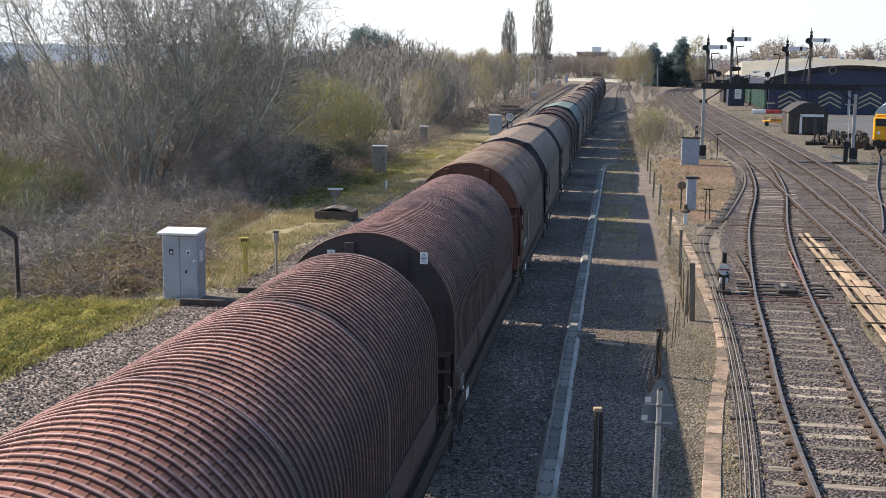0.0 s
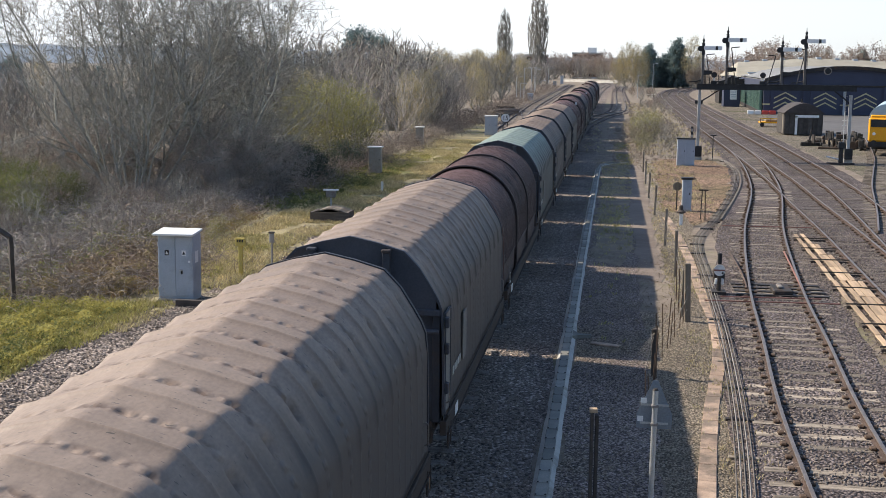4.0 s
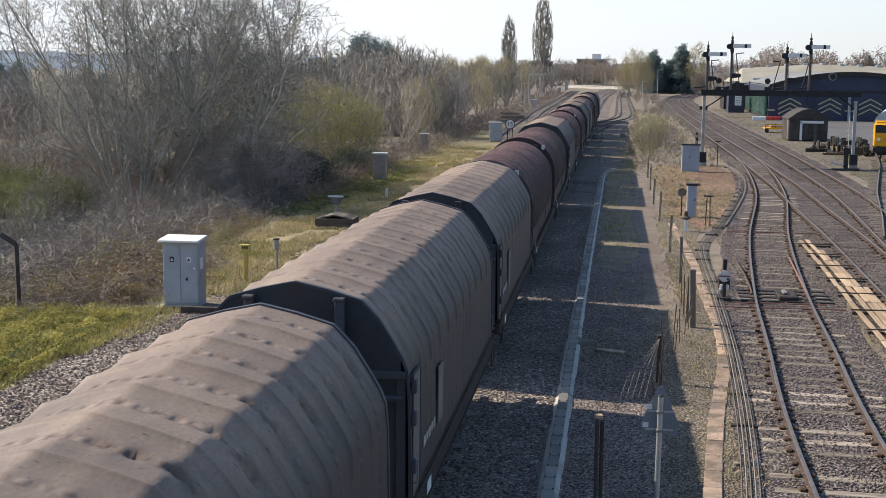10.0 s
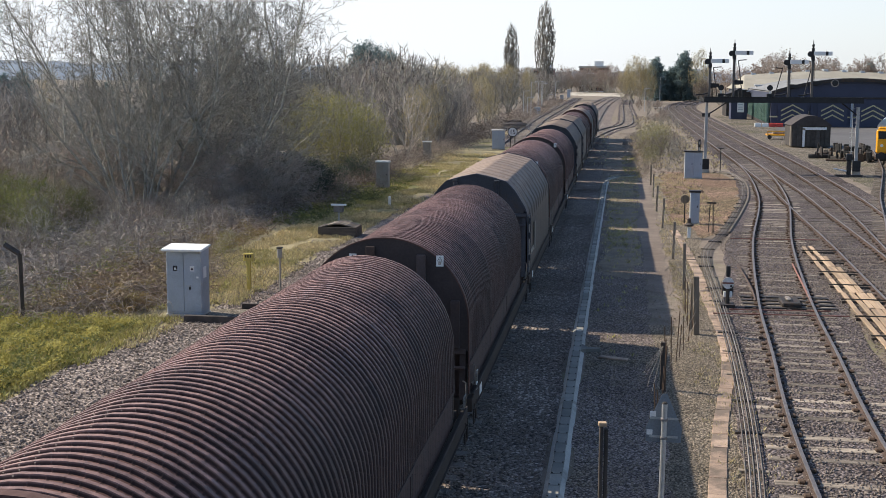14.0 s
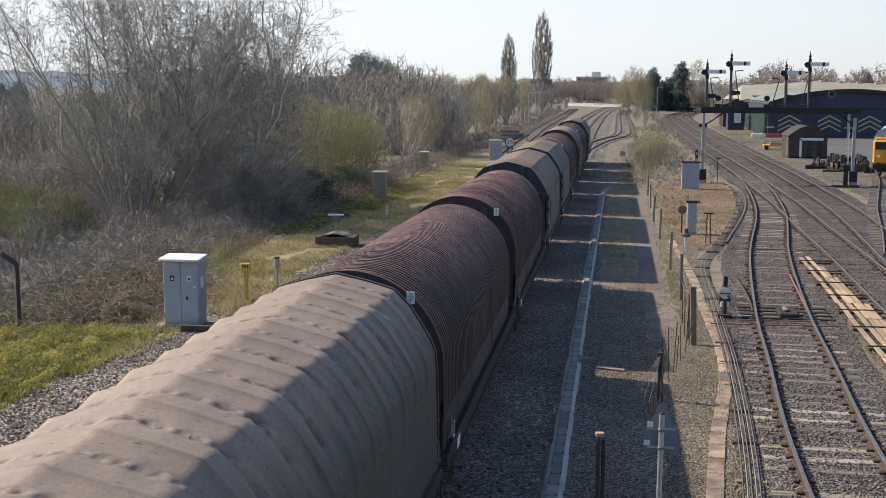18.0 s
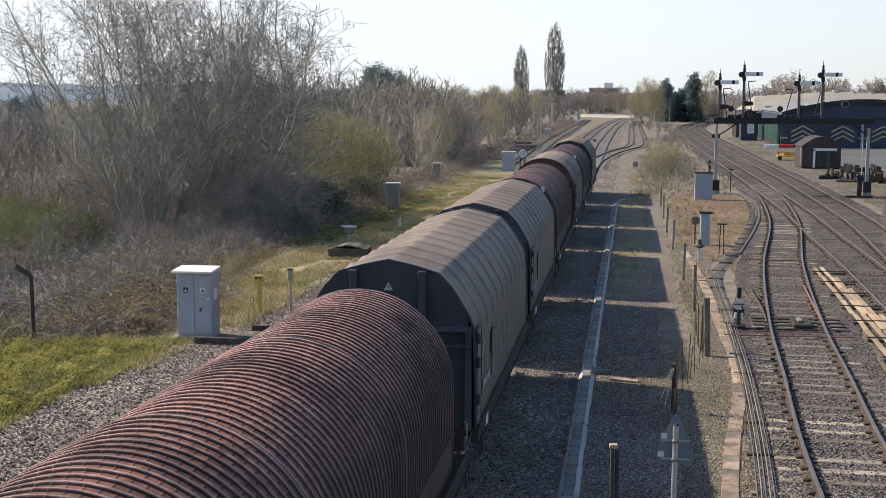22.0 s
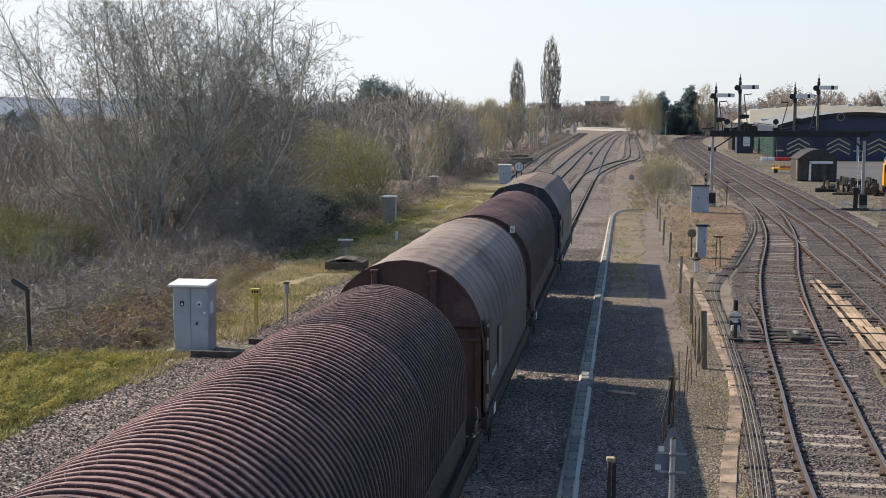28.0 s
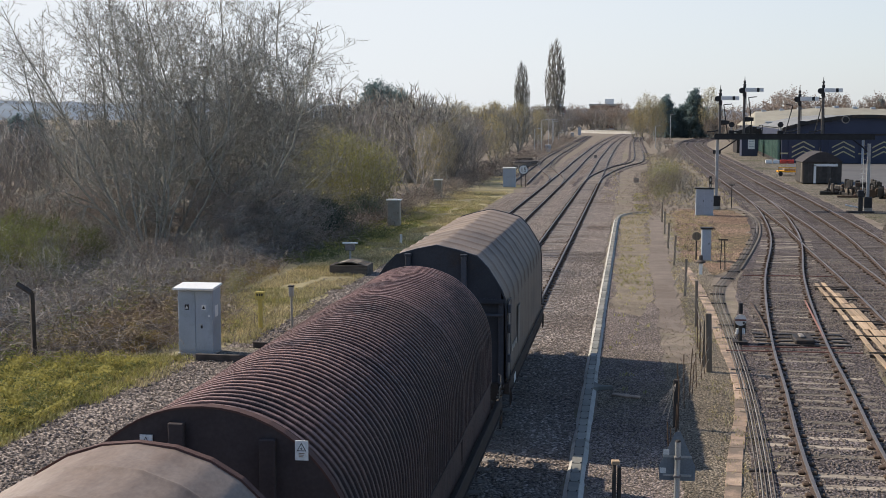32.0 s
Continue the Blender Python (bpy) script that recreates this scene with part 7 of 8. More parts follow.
BIG = [grow(21, fan(21, 15, 1.2, 0.66, 13.8, 0.072), crook=0.075),
       grow(22, fan(22, 6, 0.5, 0.6, 12.8, 0.12) + [((0, 0, 0.9), (math.cos(a), math.sin(a), 0.32), 7.2, 0.06) for a in (0.2, 1.3, 2.5, 3.6, 4.7, 5.6)], angle=(50, 50, 55), rise=(0.03, 0.0, 0.0), crook=0.11),
       grow(23, fan(23, 12, 0.5, 1.15, 7.6, 0.045), depth=(1.6, 2.2, 2.6), angle=(45, 50, 55), rise=(0.0, 0.0, 0.0), crook=0.13, droop=0.03)]
MASS = "leafless grey-brown spreading tree behind the line fence"
big = [tree("bare_tree", label, s, Matrix(), BARK_PALE, twigs, group="bare trees behind the fence") for s, label, twigs in zip(BIG, (MASS, MASS, "low leafless red-brown tree behind the line fence"), (TWIG_DARK, TWIG_DARK, TWIG_RED))]
SPOTS = [(0, -23.0, 59, 0.98, 20), (1, -19.6, 63, 0.95, 15), (2, -17.6, 61.4, 0.55, 250), (1, -22.6, 72, 0.95, 75),
         (0, -22.4, 69.5, 0.9, 290), (2, -21.8, 61.5, 0.7, 45), (2, -27.6, 63.5, 0.6, 330), (2, -19.2, 60.2, 0.55, 120)]
placed = set()
for k, x, y, s, rz in SPOTS:
    if k in placed:
        ob = copy_thing(big[k], pose(x, y, 0, 0, 0, rz))
    else:
        placed.add(k)
        ob = big[k]
        ob.matrix_basis = pose(x, y, 0, 0, 0, rz)
    ob.scale = (s, s, s)

shrub_src = {}


def bush(kind, x, y, s, rz, sz=None):
    if kind not in shrub_src:
        S = "lineside shrubs"
        if kind == "grey":
            segs = ramify(31, dome(31, 330, 1.7, 1.7, 0.8, 6.2, 0.4, 0.2, 0.7), stems(31, 9, 0.1, 0.25), 0.008, 2.2, 1.6, 0.45, 0.9, 6, 0.45, 0.6, 0.03, 0.4, 0.3)
            shrub_src[kind] = tree("bare_shrub", "leafless pale grey upright shrub in the lineside scrub", segs, Matrix(), BARK, TWIG_PALE, group=S)
        elif kind == "brown":
            segs = ramify(32, dome(32, 330, 2.1, 2.1, 0.6, 5.6, 0.5, 0.2, 0.9), stems(32, 7, 0.1, 0.4), 0.008, 2.2, 1.6, 0.35, 0.9, 6, 0.42, 0.4, 0.03, 0.45, 0.3)
            shrub_src[kind] = tree("bare_shrub", "leafless red-brown shrub in the lineside scrub", segs, Matrix(), BARK, TWIG, group=S)
        elif kind == "small_grey":
            segs = ramify(41, dome(41, 180, 2.4, 2.4, 0.4, 5.6, 0.6, 0.2), stems(41, 8, 0.1, 0.5), 0.018, 2.6, 0.8, 0.3, 1.0, 3, 0.7, 0.4)
            shrub_src[kind] = tree("low_shrub", "low leafless grey shrub in the scrub", segs, Matrix(), BARK, TWIG_PALE, group=S)
        elif kind == "small_brown":
            segs = ramify(42, dome(42, 180, 2.8, 2.8, 0.4, 5.2, 0.6, 0.2), stems(42, 8, 0.1, 0.6), 0.018, 2.6, 0.8, 0.3, 1.0, 3, 0.7, 0.3)
            shrub_src[kind] = tree("low_shrub", "low leafless red-brown shrub in the scrub", segs, Matrix(), BARK, BRAMBLE, group=S)
        elif kind == "far_grey":
            segs = ramify(43, dome(43, 200, 2.3, 2.3, 0.8, 6.2, 0.5, 0.2), stems(43, 5, 0.1, 0.3), 0.022, 2.3, 1.2, 0.4, 1.2, 3, 0.5, 0.4)
            shrub_src[kind] = tree("distant_shrub", "distant leafless grey lineside tree", segs, Matrix(), BARK, TWIG_PALE, group="distant lineside trees")
        elif kind == "far_brown":
            segs = ramify(44, dome(44, 220, 2.5, 2.5, 0.8, 5.8, 0.5, 0.2), stems(44, 4, 0.1, 0.35), 0.022, 2.3, 1.2, 0.4, 1.2, 3, 0.5, 0.4)
            shrub_src[kind] = tree("distant_shrub", "distant leafless brown lineside tree", segs, Matrix(), BARK, TWIG, group="distant lineside trees")
        elif kind == "skyline":
            segs = ramify(45, dome(45, 240, 2.6, 2.6, 0.8, 6.0, 0.5, 0.1), stems(45, 2, 0.1, 0.2), 0.018, 2.3, 1.2, 0.4, 1.2, 2, 0.5, 0.4)
            shrub_src[kind] = tree("budding_tree", "distant round-headed tree hazy with brown buds", segs, Matrix(), BARK, TWIG, (BUD_BROWN, 0.085, 4.0, 11, 0.13), group="trees behind the shed")
        elif kind == "willow":
            segs = ramify(33, dome(33, 330, 2.6, 2.4, 0.5, 5.6, 0.7, 0.3), stems(33, 8, 0.1, 0.4), 0.010, 2.5, 0.8, 0.3, 0.9, 3, 0.45, 0.4)
            shrub_src[kind] = tree("budding_shrub", "yellow-green willow shrub coming into leaf", segs, Matrix(), BARK, TWIG_PALE, (WILLOW, 0.055, 3.6, 5, 0.14), group=S)
        elif kind == "green":
            segs = ramify(39, dome(39, 330, 2.8, 2.6, 0.3, 5.2, 0.8, 0.3), stems(39, 8, 0.1, 0.5), 0.010, 2.5, 0.8, 0.3, 0.9, 3, 0.45, 0.4)
            shrub_src[kind] = tree("leafy_shrub", "dull green leafy shrub among the brambles", segs, Matrix(), BARK, TWIG, (LEAF_DULL, 0.08, 4.5, 15, 0.16), group=S)
        elif kind == "gold":
            segs = ramify(34, dome(34, 260, 2.6, 2.6, 1.5, 13, 0.5, 0.2, 0.8), stems(34, 3, 0.1, 0.15), 0.024, 2.5, 0.7, 0.3, 1.4, 3, 0.9, 0.6)
            shrub_src[kind] = tree("golden_tree", "tall bare tree with golden buds", segs, Matrix(), BARK, TWIG_PALE, (BUD_GOLD, 0.10, 4.0, 6, 0.35), group="golden trees by the line")
        elif kind == "dark":
            segs = ramify(35, dome(35, 200, 1.7, 1.7, 0.1, 2.9, 0.85, 0.3), stems(35, 5, 0.1, 0.5), 0.012, 2.5, 0.8, 0.3, 0.7, 2, 0.3, 0.2)
            shrub_src[kind] = tree("evergreen_shrub", "dense dark evergreen shrub", segs, Matrix(), BARK, TWIG, (LEAF_DARK, 0.06, 5.0, 7, 0.16), group="evergreen shrubs")
        elif kind == "poplar":
            segs = ramify(36, dome(36, 1500, 3.4, 3.4, 1.0, 31.6, 0.6, 0.0, 1.4), stems(36, 2, 0.1, 0.02), 0.032, 2.3, 0.8, 0.6, 2.5, 6, 1.5, 1.8, 0.12)
            shrub_src[kind] = tree("poplar", "tall narrow leafless poplar", segs, Matrix(), BARK, TWIG_PALE, group="poplars")
        elif kind == "pine":
            segs = ramify(37, dome(37, 150, 1.7, 1.7, 8.2, 10.9, 0.8, 0.1), stems(37, 1, 0.1, 0.1), 0.03, 2.4, 0.9, 0.2, 1.2, 2, 0.5, 0.2)
            shrub_src[kind] = tree("pine", "dark round-headed pine tree", segs, Matrix(), BARK, TWIG, (LEAF_BLUE, 0.11, 8.0, 8, 0.26), group="pines")
        elif kind == "conifer":
            segs = ramify(38, dome(38, 260, 2.5, 2.5, 0.6, 15.5, 0.95, 0.2, 2.0), stems(38, 1, 0.05, 0.02), 0.03, 2.4, 1.2, 0.1, 1.6, 2, 0.6, -0.1)
            shrub_src[kind] = tree("conifer", "dense blue-green conifer tree", segs, Matrix(), BARK, TWIG, (LEAF_BLUE, 0.3, 16.0, 9, 0.4), group="conifers")
        ob = shrub_src[kind]
        ob.matrix_basis = pose(x, y, 0, 0, 0, rz)
    else:
        ob = copy_thing(shrub_src[kind], pose(x, y, 0, 0, 0, rz))
    ob.scale = (s, s, s * (sz or 1.0))
    return ob


rv = random.Random(77)


def row_of(kinds, n, xs, ys, ss):
    """Scatter n shrubs of the kinds in turn over a plan box, sizes between ss."""
    for i in range(n):
        bush(kinds[i % len(kinds)], rv.uniform(*xs), rv.uniform(*ys), rv.uniform(*ss), rv.uniform(0, 360))


for x, y, s in ((-17.6, 80, 0.95), (-18.8, 82, 1.0), (-16.9, 84, 0.8), (-20.2, 84, 0.98), (-18.2, 86, 1.0), (-21.6, 87, 0.9), (2.4, 98, 0.3), (-14.6, 46, 0.16), (-14.2, 44, 0.13), (-26.8, 58, 0.3)):
    bush("willow", x, y, s, rv.uniform(0, 360))
for x, y, s in ((-23.8, 49, 0.36), (-24.9, 51.5, 0.44), (-26.2, 50, 0.42), (-22.6, 47, 0.28), (-27.0, 53, 0.46), (-23.4, 52.5, 0.34), (-25.0, 46.5, 0.34)):
    bush("green", x, y, s, rv.uniform(0, 360))
# evergreens and ivy; some stand in for the shade at the trees' foot
for x, y, s in ((-17.8, 66.5, 0.7), (-17.0, 68.5, 0.75), (-17.5, 71.5, 0.7), (-16.2, 69.5, 0.6), (-16.6, 62.5, 0.45), (-16.2, 65.5, 0.6), (-18.2, 68, 0.8), (-16.2, 78, 0.6), (-17.2, 79, 0.6), (-18.8, 71, 0.6)):
    bush("dark", x, y, s, rv.uniform(0, 360))
# evergreens added behind the bare trees to darken the gaps between stems
for x, y, s in ((-25.6, 66.5, 0.5), (-22.4, 73, 0.9), (-17.8, 72.5, 0.6)):
    bush("dark", x, y, s, rv.uniform(0, 360))
for i in range(44):
    y = 89 + i * 2.4 + rv.uniform(-2, 2)
    x = -17.0 - rv.uniform(0, 1) ** 2 * 9 - (y - 84) * 0.01
    kind = ("grey", "brown", "gold", "grey", "brown")[i % 5]
    bush(kind, x, y, rv.uniform(0.9, 1.3) * (0.42 if kind == "gold" else 1), rv.uniform(0, 360))
for i in range(48):
    y = 150 + i * 4.4 + rv.uniform(-4, 4)
    bush("gold" if i % 3 == 1 else ("far_grey" if i % 2 else "far_brown"), -18.5 - rv.uniform(0, 26) - (y - 150) * 0.02, y, rv.uniform(1.2, 1.55) * (0.5 if i % 3 == 1 else 1), rv.uniform(0, 360))
row_of(("far_brown", "skyline", "far_brown"), 34, (-58, -2), (585, 648), (1.7, 2.25))
row_of(("skyline", "far_brown"), 12, (-4, 16), (560, 640), (1.5, 2.0))
row_of(("far_grey", "far_brown"), 16, (-36, -19), (330, 480), (1.3, 1.8))
for x, y, s in ((-30, 235, 0.70), (-26, 245, 0.74), (-21.5, 250, 0.72), (-28, 262, 0.75), (-24, 272, 0.74), (-20, 282, 0.70), (-33, 255, 0.66), (3.7, 350, 1.0), (5.6, 346, 0.95), (7.4, 349, 0.88), (2.2, 356, 0.8), (1.0, 352, 0.72), (6.4, 356, 0.75), (8.5, 362, 0.6)):
    bush("gold", x, y, s, rv.uniform(0, 360))
for x, y, s in ((2.4, 107, 0.36), (3.3, 112, 0.42), (2.3, 117, 0.38), (3.9, 121, 0.42), (3.0, 127, 0.45), (4.2, 133, 0.4)):
    bush("willow", x, y, s, rv.uniform(0, 360))
row_of(("small_brown", "small_grey", "small_brown"), 16, (1.8, 5.2), (100, 150), (0.25, 0.42))
row_of(("far_brown", "skyline", "far_grey"), 22, (4.0, 8.0), (175, 320), (0.2, 0.4))
row_of(("skyline", "far_brown"), 16, (2, 30), (412, 440), (0.9, 1.3))
bush("poplar", -23.5, 400, 1.0, 20)
bush("poplar", -34.4, 405, 0.78, 200)
for x, y, s in ((-29.9, 150, 0.98), (-28.0, 153, 0.9), (-31.0, 152, 0.88)):
    bush("pine", x, y, s, rv.uniform(0, 360))
for x, y, s in ((10.7, 400, 0.93), (19.5, 403, 1.06), (17.4, 406, 0.78), (15.2, 405, 0.72), (13.2, 404, 0.66), (9.0, 402, 0.62), (21.6, 406, 0.7), (12.0, 409, 0.7), (-73.5, 150, 0.5), (-79, 156, 0.48), (-68.5, 165, 0.4), (-60, 230, 0.6), (10, 425, 0.62), (24, 430, 0.68), (64, 345, 0.78), (84, 350, 0.7)):
    bush("conifer", x, y, s, rv.uniform(0, 360))
row_of(("skyline", "gold", "skyline", "far_brown"), 7, (22.5, 27), (392, 400), (0.8, 1.3))
for i in range(26):
    bush("gold" if i % 4 == 0 else ("far_grey" if i % 2 == 1 else "far_brown"), -38 - i * 5.2 + rv.uniform(-3, 3), 190 + rv.uniform(-30, 60), (0.6 if i % 4 == 0 else 1.3) * rv.uniform(0.8, 1.1), rv.uniform(0, 360))
for x, top in ((33.5, 10.2), (36.2, 12.2), (38.8, 12.6), (41.4, 13.9), (44.2, 12.4), (47, 9.6), (49.6, 11.8), (51.6, 12.9), (54, 11.6), (57, 9.4), (60, 10.6), (63, 12.4), (66, 13.0), (69, 12.2), (72, 11.4), (76, 12.4), (80, 11), (26, 9.4), (29.5, 9.8), (84, 12), (89, 11.5)):
    bush("skyline", x + rv.uniform(-0.6, 0.6), 335 + rv.uniform(-6, 10), top / 6.0, rv.uniform(0, 360))
for i in range(18):
    y = 88 + i * 5.0 + rv.uniform(-1.5, 1.5)
    bush("small_grey" if i % 2 else "small_brown", 0.8 + rv.uniform(-0.5, 3.4) + (y - 88) * 0.012, y, rv.uniform(0.08, 0.2), rv.uniform(0, 360))
for i in range(22):
    y = 38 + i * 1.9 + rv.uniform(-1, 1)
    bush("small_grey" if i % 2 else "small_brown", -17.2 - rv.uniform(0, 6), y, rv.uniform(0.25, 0.42), rv.uniform(0, 360))
row_of(("small_brown", "small_brown", "small_grey"), 14, (-32, -20), (40, 54), (0.26, 0.4))
row_of(("small_brown", "small_brown", "small_grey"), 22, (-32, -16.2), (51, 56), (0.22, 0.36))
row_of(("small_brown", "small_grey", "small_brown"), 30, (-37, -25), (56, 70), (0.4, 0.62))
row_of(("small_brown", "small_grey"), 26, (-62, -34), (80, 118), (0.5, 0.8))
row_of(("brown", "grey"), 14, (-42, -27), (70, 95), (0.7, 1.0))
row_of(("far_grey", "far_brown", "far_brown"), 46, (-92, -28), (95, 150), (0.8, 1.25))
row_of(("far_grey", "far_brown", "far_brown"), 18, (-80, -52), (98, 136), (0.8, 1.2))
row_of(("far_grey", "far_brown"), 14, (-34, -24), (80, 100), (0.8, 1.1))
row_of(("far_brown", "far_grey"), 26, (-42, -20), (122, 150), (1.4, 1.75))


ph_ = thing("pale_roofed_hut", "low hut with a pale sheet roof among the bushes", "hut", pose(-32.3, 60, 0, 0, 0, 20))
part("wall", B(-1.0, 1.0, -0.8, 0.8, 0, 0.75), WOOD_DARK, ph_)
part("roof", B(-1.15, 1.15, -0.95, 0.95, 0, 0.06, 0.01, pose(0, 0, 0.86, 7)), WHITE, ph_, "pale sloping sheet roof")


# ---- brambles, grass and weeds ----
def tangle(name, label, spots, n, seed, material, high, long, rad=0.008):
    r = random.Random(seed)
    verts, faces = [], []
    for _ in range(n):
        cx, cy, sx, sy, hh = spots[r.randrange(len(spots))]
        p = Vector((cx + r.gauss(0, sx), cy + r.gauss(0, sy), 0))
        a = r.uniform(0, 6.28)
        d = Vector((math.cos(a), math.sin(a), r.uniform(1.0, 2.2))).normalized()
        l = long * r.uniform(0.5, 1.3)
        k = 5
        rows = []
        for i in range(k + 1):
            w = rad * (1.1 - 0.8 * i / k)
            u = d.orthogonal().normalized()
            v = d.cross(u)
            rows.append(len(verts))
            verts += [tuple(p + u * w), tuple(p - u * w * 0.5 + v * w * 0.87), tuple(p - u * w * 0.5 - v * w * 0.87)]
            p = p + d * (l / k)
            if p.z < 0.02:
                p.z = 0.02
            d = (d + Vector((r.gauss(0, 0.3), r.gauss(0, 0.3), -0.42 - 0.25 * max(0, p.z - hh * high)))).normalized()
        for a0, b0 in zip(rows, rows[1:]):
            for i in range(3):
                faces.append((a0 + i, a0 + (i + 1) % 3, b0 + (i + 1) % 3, b0 + i))
    return tagged(spread(name, verts, faces, material), label, "scrub", kind="stuff")


NEAR_SCRUB = [(-15.2, 33.5, 0.7, 1.2, 0.8), (-15.0, 37, 0.8, 1.5, 0.9), (-15.3, 41, 0.7, 1.6, 0.9), (-15.6, 45, 0.6, 1.8, 0.8), (-15.7, 50, 0.5, 2.0, 0.8), (-17.2, 36, 0.8, 2.5, 1.3), (-18, 42, 0.9, 3, 1.5), (-18, 49, 0.9, 3, 1.5), (-17.3, 31, 0.6, 1.5, 1.0), (-16.5, 56, 0.8, 3, 1.0)]
tangle("brambles", "tangled dry brown brambles along the fence", NEAR_SCRUB + [(-14.2, 34.5, 0.7, 1.0, 0.7), (-13.6, 36.5, 0.6, 1.2, 0.6), (-14.0, 39.5, 0.7, 1.5, 0.7)], 5200, 1, BRAMBLE, 0.9, 1.1, 0.010)
tangle("grey_brush", "grey leafless brush behind the fence", [(-18.3, 36, 0.8, 3, 1.6), (-18.5, 44, 1.0, 4, 1.7), (-18.2, 52, 1.0, 4, 1.7), (-20.5, 42, 1.5, 4, 1.8), (-21, 52, 2, 4, 1.8), (-25, 50, 3, 5, 1.8)], 4600, 2, TWIG, 1.3, 1.7, 0.013)
tangle("far_brambles", "dry brown brambles below the lineside trees", [(-16.5, 62 + i * 7, 1.2, 4, 0.9) for i in range(12)], 3600, 3, BRAMBLE, 1.0, 1.8, 0.014)
tangle("distant_brambles", "low dry brush below the distant trees", [(-15.8 - 0.012 * i * 10, 140 + i * 10, 1.3, 5, 1.6) for i in range(24)], 3000, 5, BRAMBLE, 1.0, 2.6, 0.03)
tangle("path_scrub", "dry weeds and brambles beyond the path", [(1.2 + 0.1 * i, 88 + i * 7, 1.0, 3.5, 0.7) for i in range(10)], 1600, 4, BRAMBLE, 0.4, 0.7, 0.010)


def blades(name, label, areas, n, seed, material, high, wide, category="grass"):
    """Loose grass: leaning blades in tufts over plan boxes (x0, x1, y0, y1)."""
    r = random.Random(seed)
    verts, faces = [], []
    tot = [(b - a) * (d - c) * w for a, b, c, d, w in areas]
    for (a, b, c, d, w), q in zip(areas, tot):
        for _ in range(int(n * q / sum(tot))):
            x, y = r.uniform(a, b), r.uniform(c, d)
            if noise.noise((x * 0.6, y * 0.35, seed)) < -0.3:
                continue
            for _ in range(6):
                t = r.uniform(0, 6.28)
                h = high * r.uniform(0.45, 1.25)
                px, py = x + r.gauss(0, 0.06), y + r.gauss(0, 0.06)
                lx, ly = math.cos(t) * h * r.uniform(0.2, 0.9), math.sin(t) * h * r.uniform(0.2, 0.9)
                o = len(verts)
                wx, wy = -math.sin(t) * wide, math.cos(t) * wide
                verts += [(px - wx, py - wy, 0), (px + wx, py + wy, 0), (px + lx * 0.5 + wx * 0.7, py + ly * 0.5 + wy * 0.7, h * 0.75), (px + lx, py + ly, h)]
                faces += [(o, o + 1, o + 2), (o, o + 2, o + 3)]
    return tagged(spread(name, verts, faces, material), label, category, kind="stuff")


blades("verge_tufts", "olive and yellow-green grass tufts on the verge", [(-15.8, -12.3, 19, 28, 1.5), (-16.5, -12.0, 27, 32.5, 1.5), (-13.5, -12.0, 34, 44, 0.3), (-16, -12.5, 58, 90, 0.5)], 9000, 1, GRASS_G, 0.13, 0.014)
blades("dry_tufts", "dry straw-coloured grass tufts on the verge", [(-14.5, -12.3, 20, 29, 0.5), (-14.5, -11.5, 29, 33, 0.9), (-14.2, -10.8, 35, 60, 1.4), (-15, -10.4, 60, 110, 0.7)], 12000, 2, GRASS_Y, 0.13, 0.013)
blades("path_tufts", "thin dry grass beside the path", [(-0.6, 1.0, 45, 70, 0.25), (1.8, 2.9, 20, 60, 0.4), (2.2, 5.0, 58, 90, 0.5), (-0.6, 1.2, 66, 88, 0.5)], 2600, 3, GRASS_Y, 0.09, 0.009)
blades("far_tufts", "dry pale grass tufts on the ground between the far tracks", [(1.2, 8.3, 96, 150, 1.0), (2.2, 8.6, 150, 230, 0.6), (-2.3, -0.9, 95, 150, 0.3)], 1500, 6, GRASS_Y, 0.17, 0.013)
blades("far_weeds", "low brown weeds on the ground between the far tracks", [(1.2, 8.3, 92, 150, 1.0), (2.2, 8.6, 150, 230, 0.6), (2.4, 5.0, 60, 92, 0.5)], 1500, 8, BRAMBLE, 0.2, 0.013)
blades("path_green", "low green weeds beside the path", [(-0.4, 0.9, 46, 64, 0.6), (0.3, 1.5, 85, 110, 0.8), (-0.6, 0.6, 30, 46, 0.1)], 500, 4, GRASS_G, 0.10, 0.012)


def weeds(name, label, areas, n, seed, material, size, high):
    r = random.Random(seed)
    pts = []
    for a, b, c, d in areas:
        for _ in range(int(n / len(areas))):
            x, y = r.uniform(a, b), r.uniform(c, d)
            lump = 0.5 + 0.5 * noise.noise((x * 1.5, y * 1.5, seed)) + 0.35 * noise.noise((x * 2.3, y * 2.3, seed + 4))
            if lump < 0.42 and r.random() < 0.8:
                continue
            pts.append(Vector((x, y, 0.03 + high * max(0.1, lump - 0.25) * r.random() ** 0.6)))
    me = leaf_mesh(name, pts, size, r, material, 1.2)
    return tagged(part(name, me, None), label, "weeds", kind="stuff")


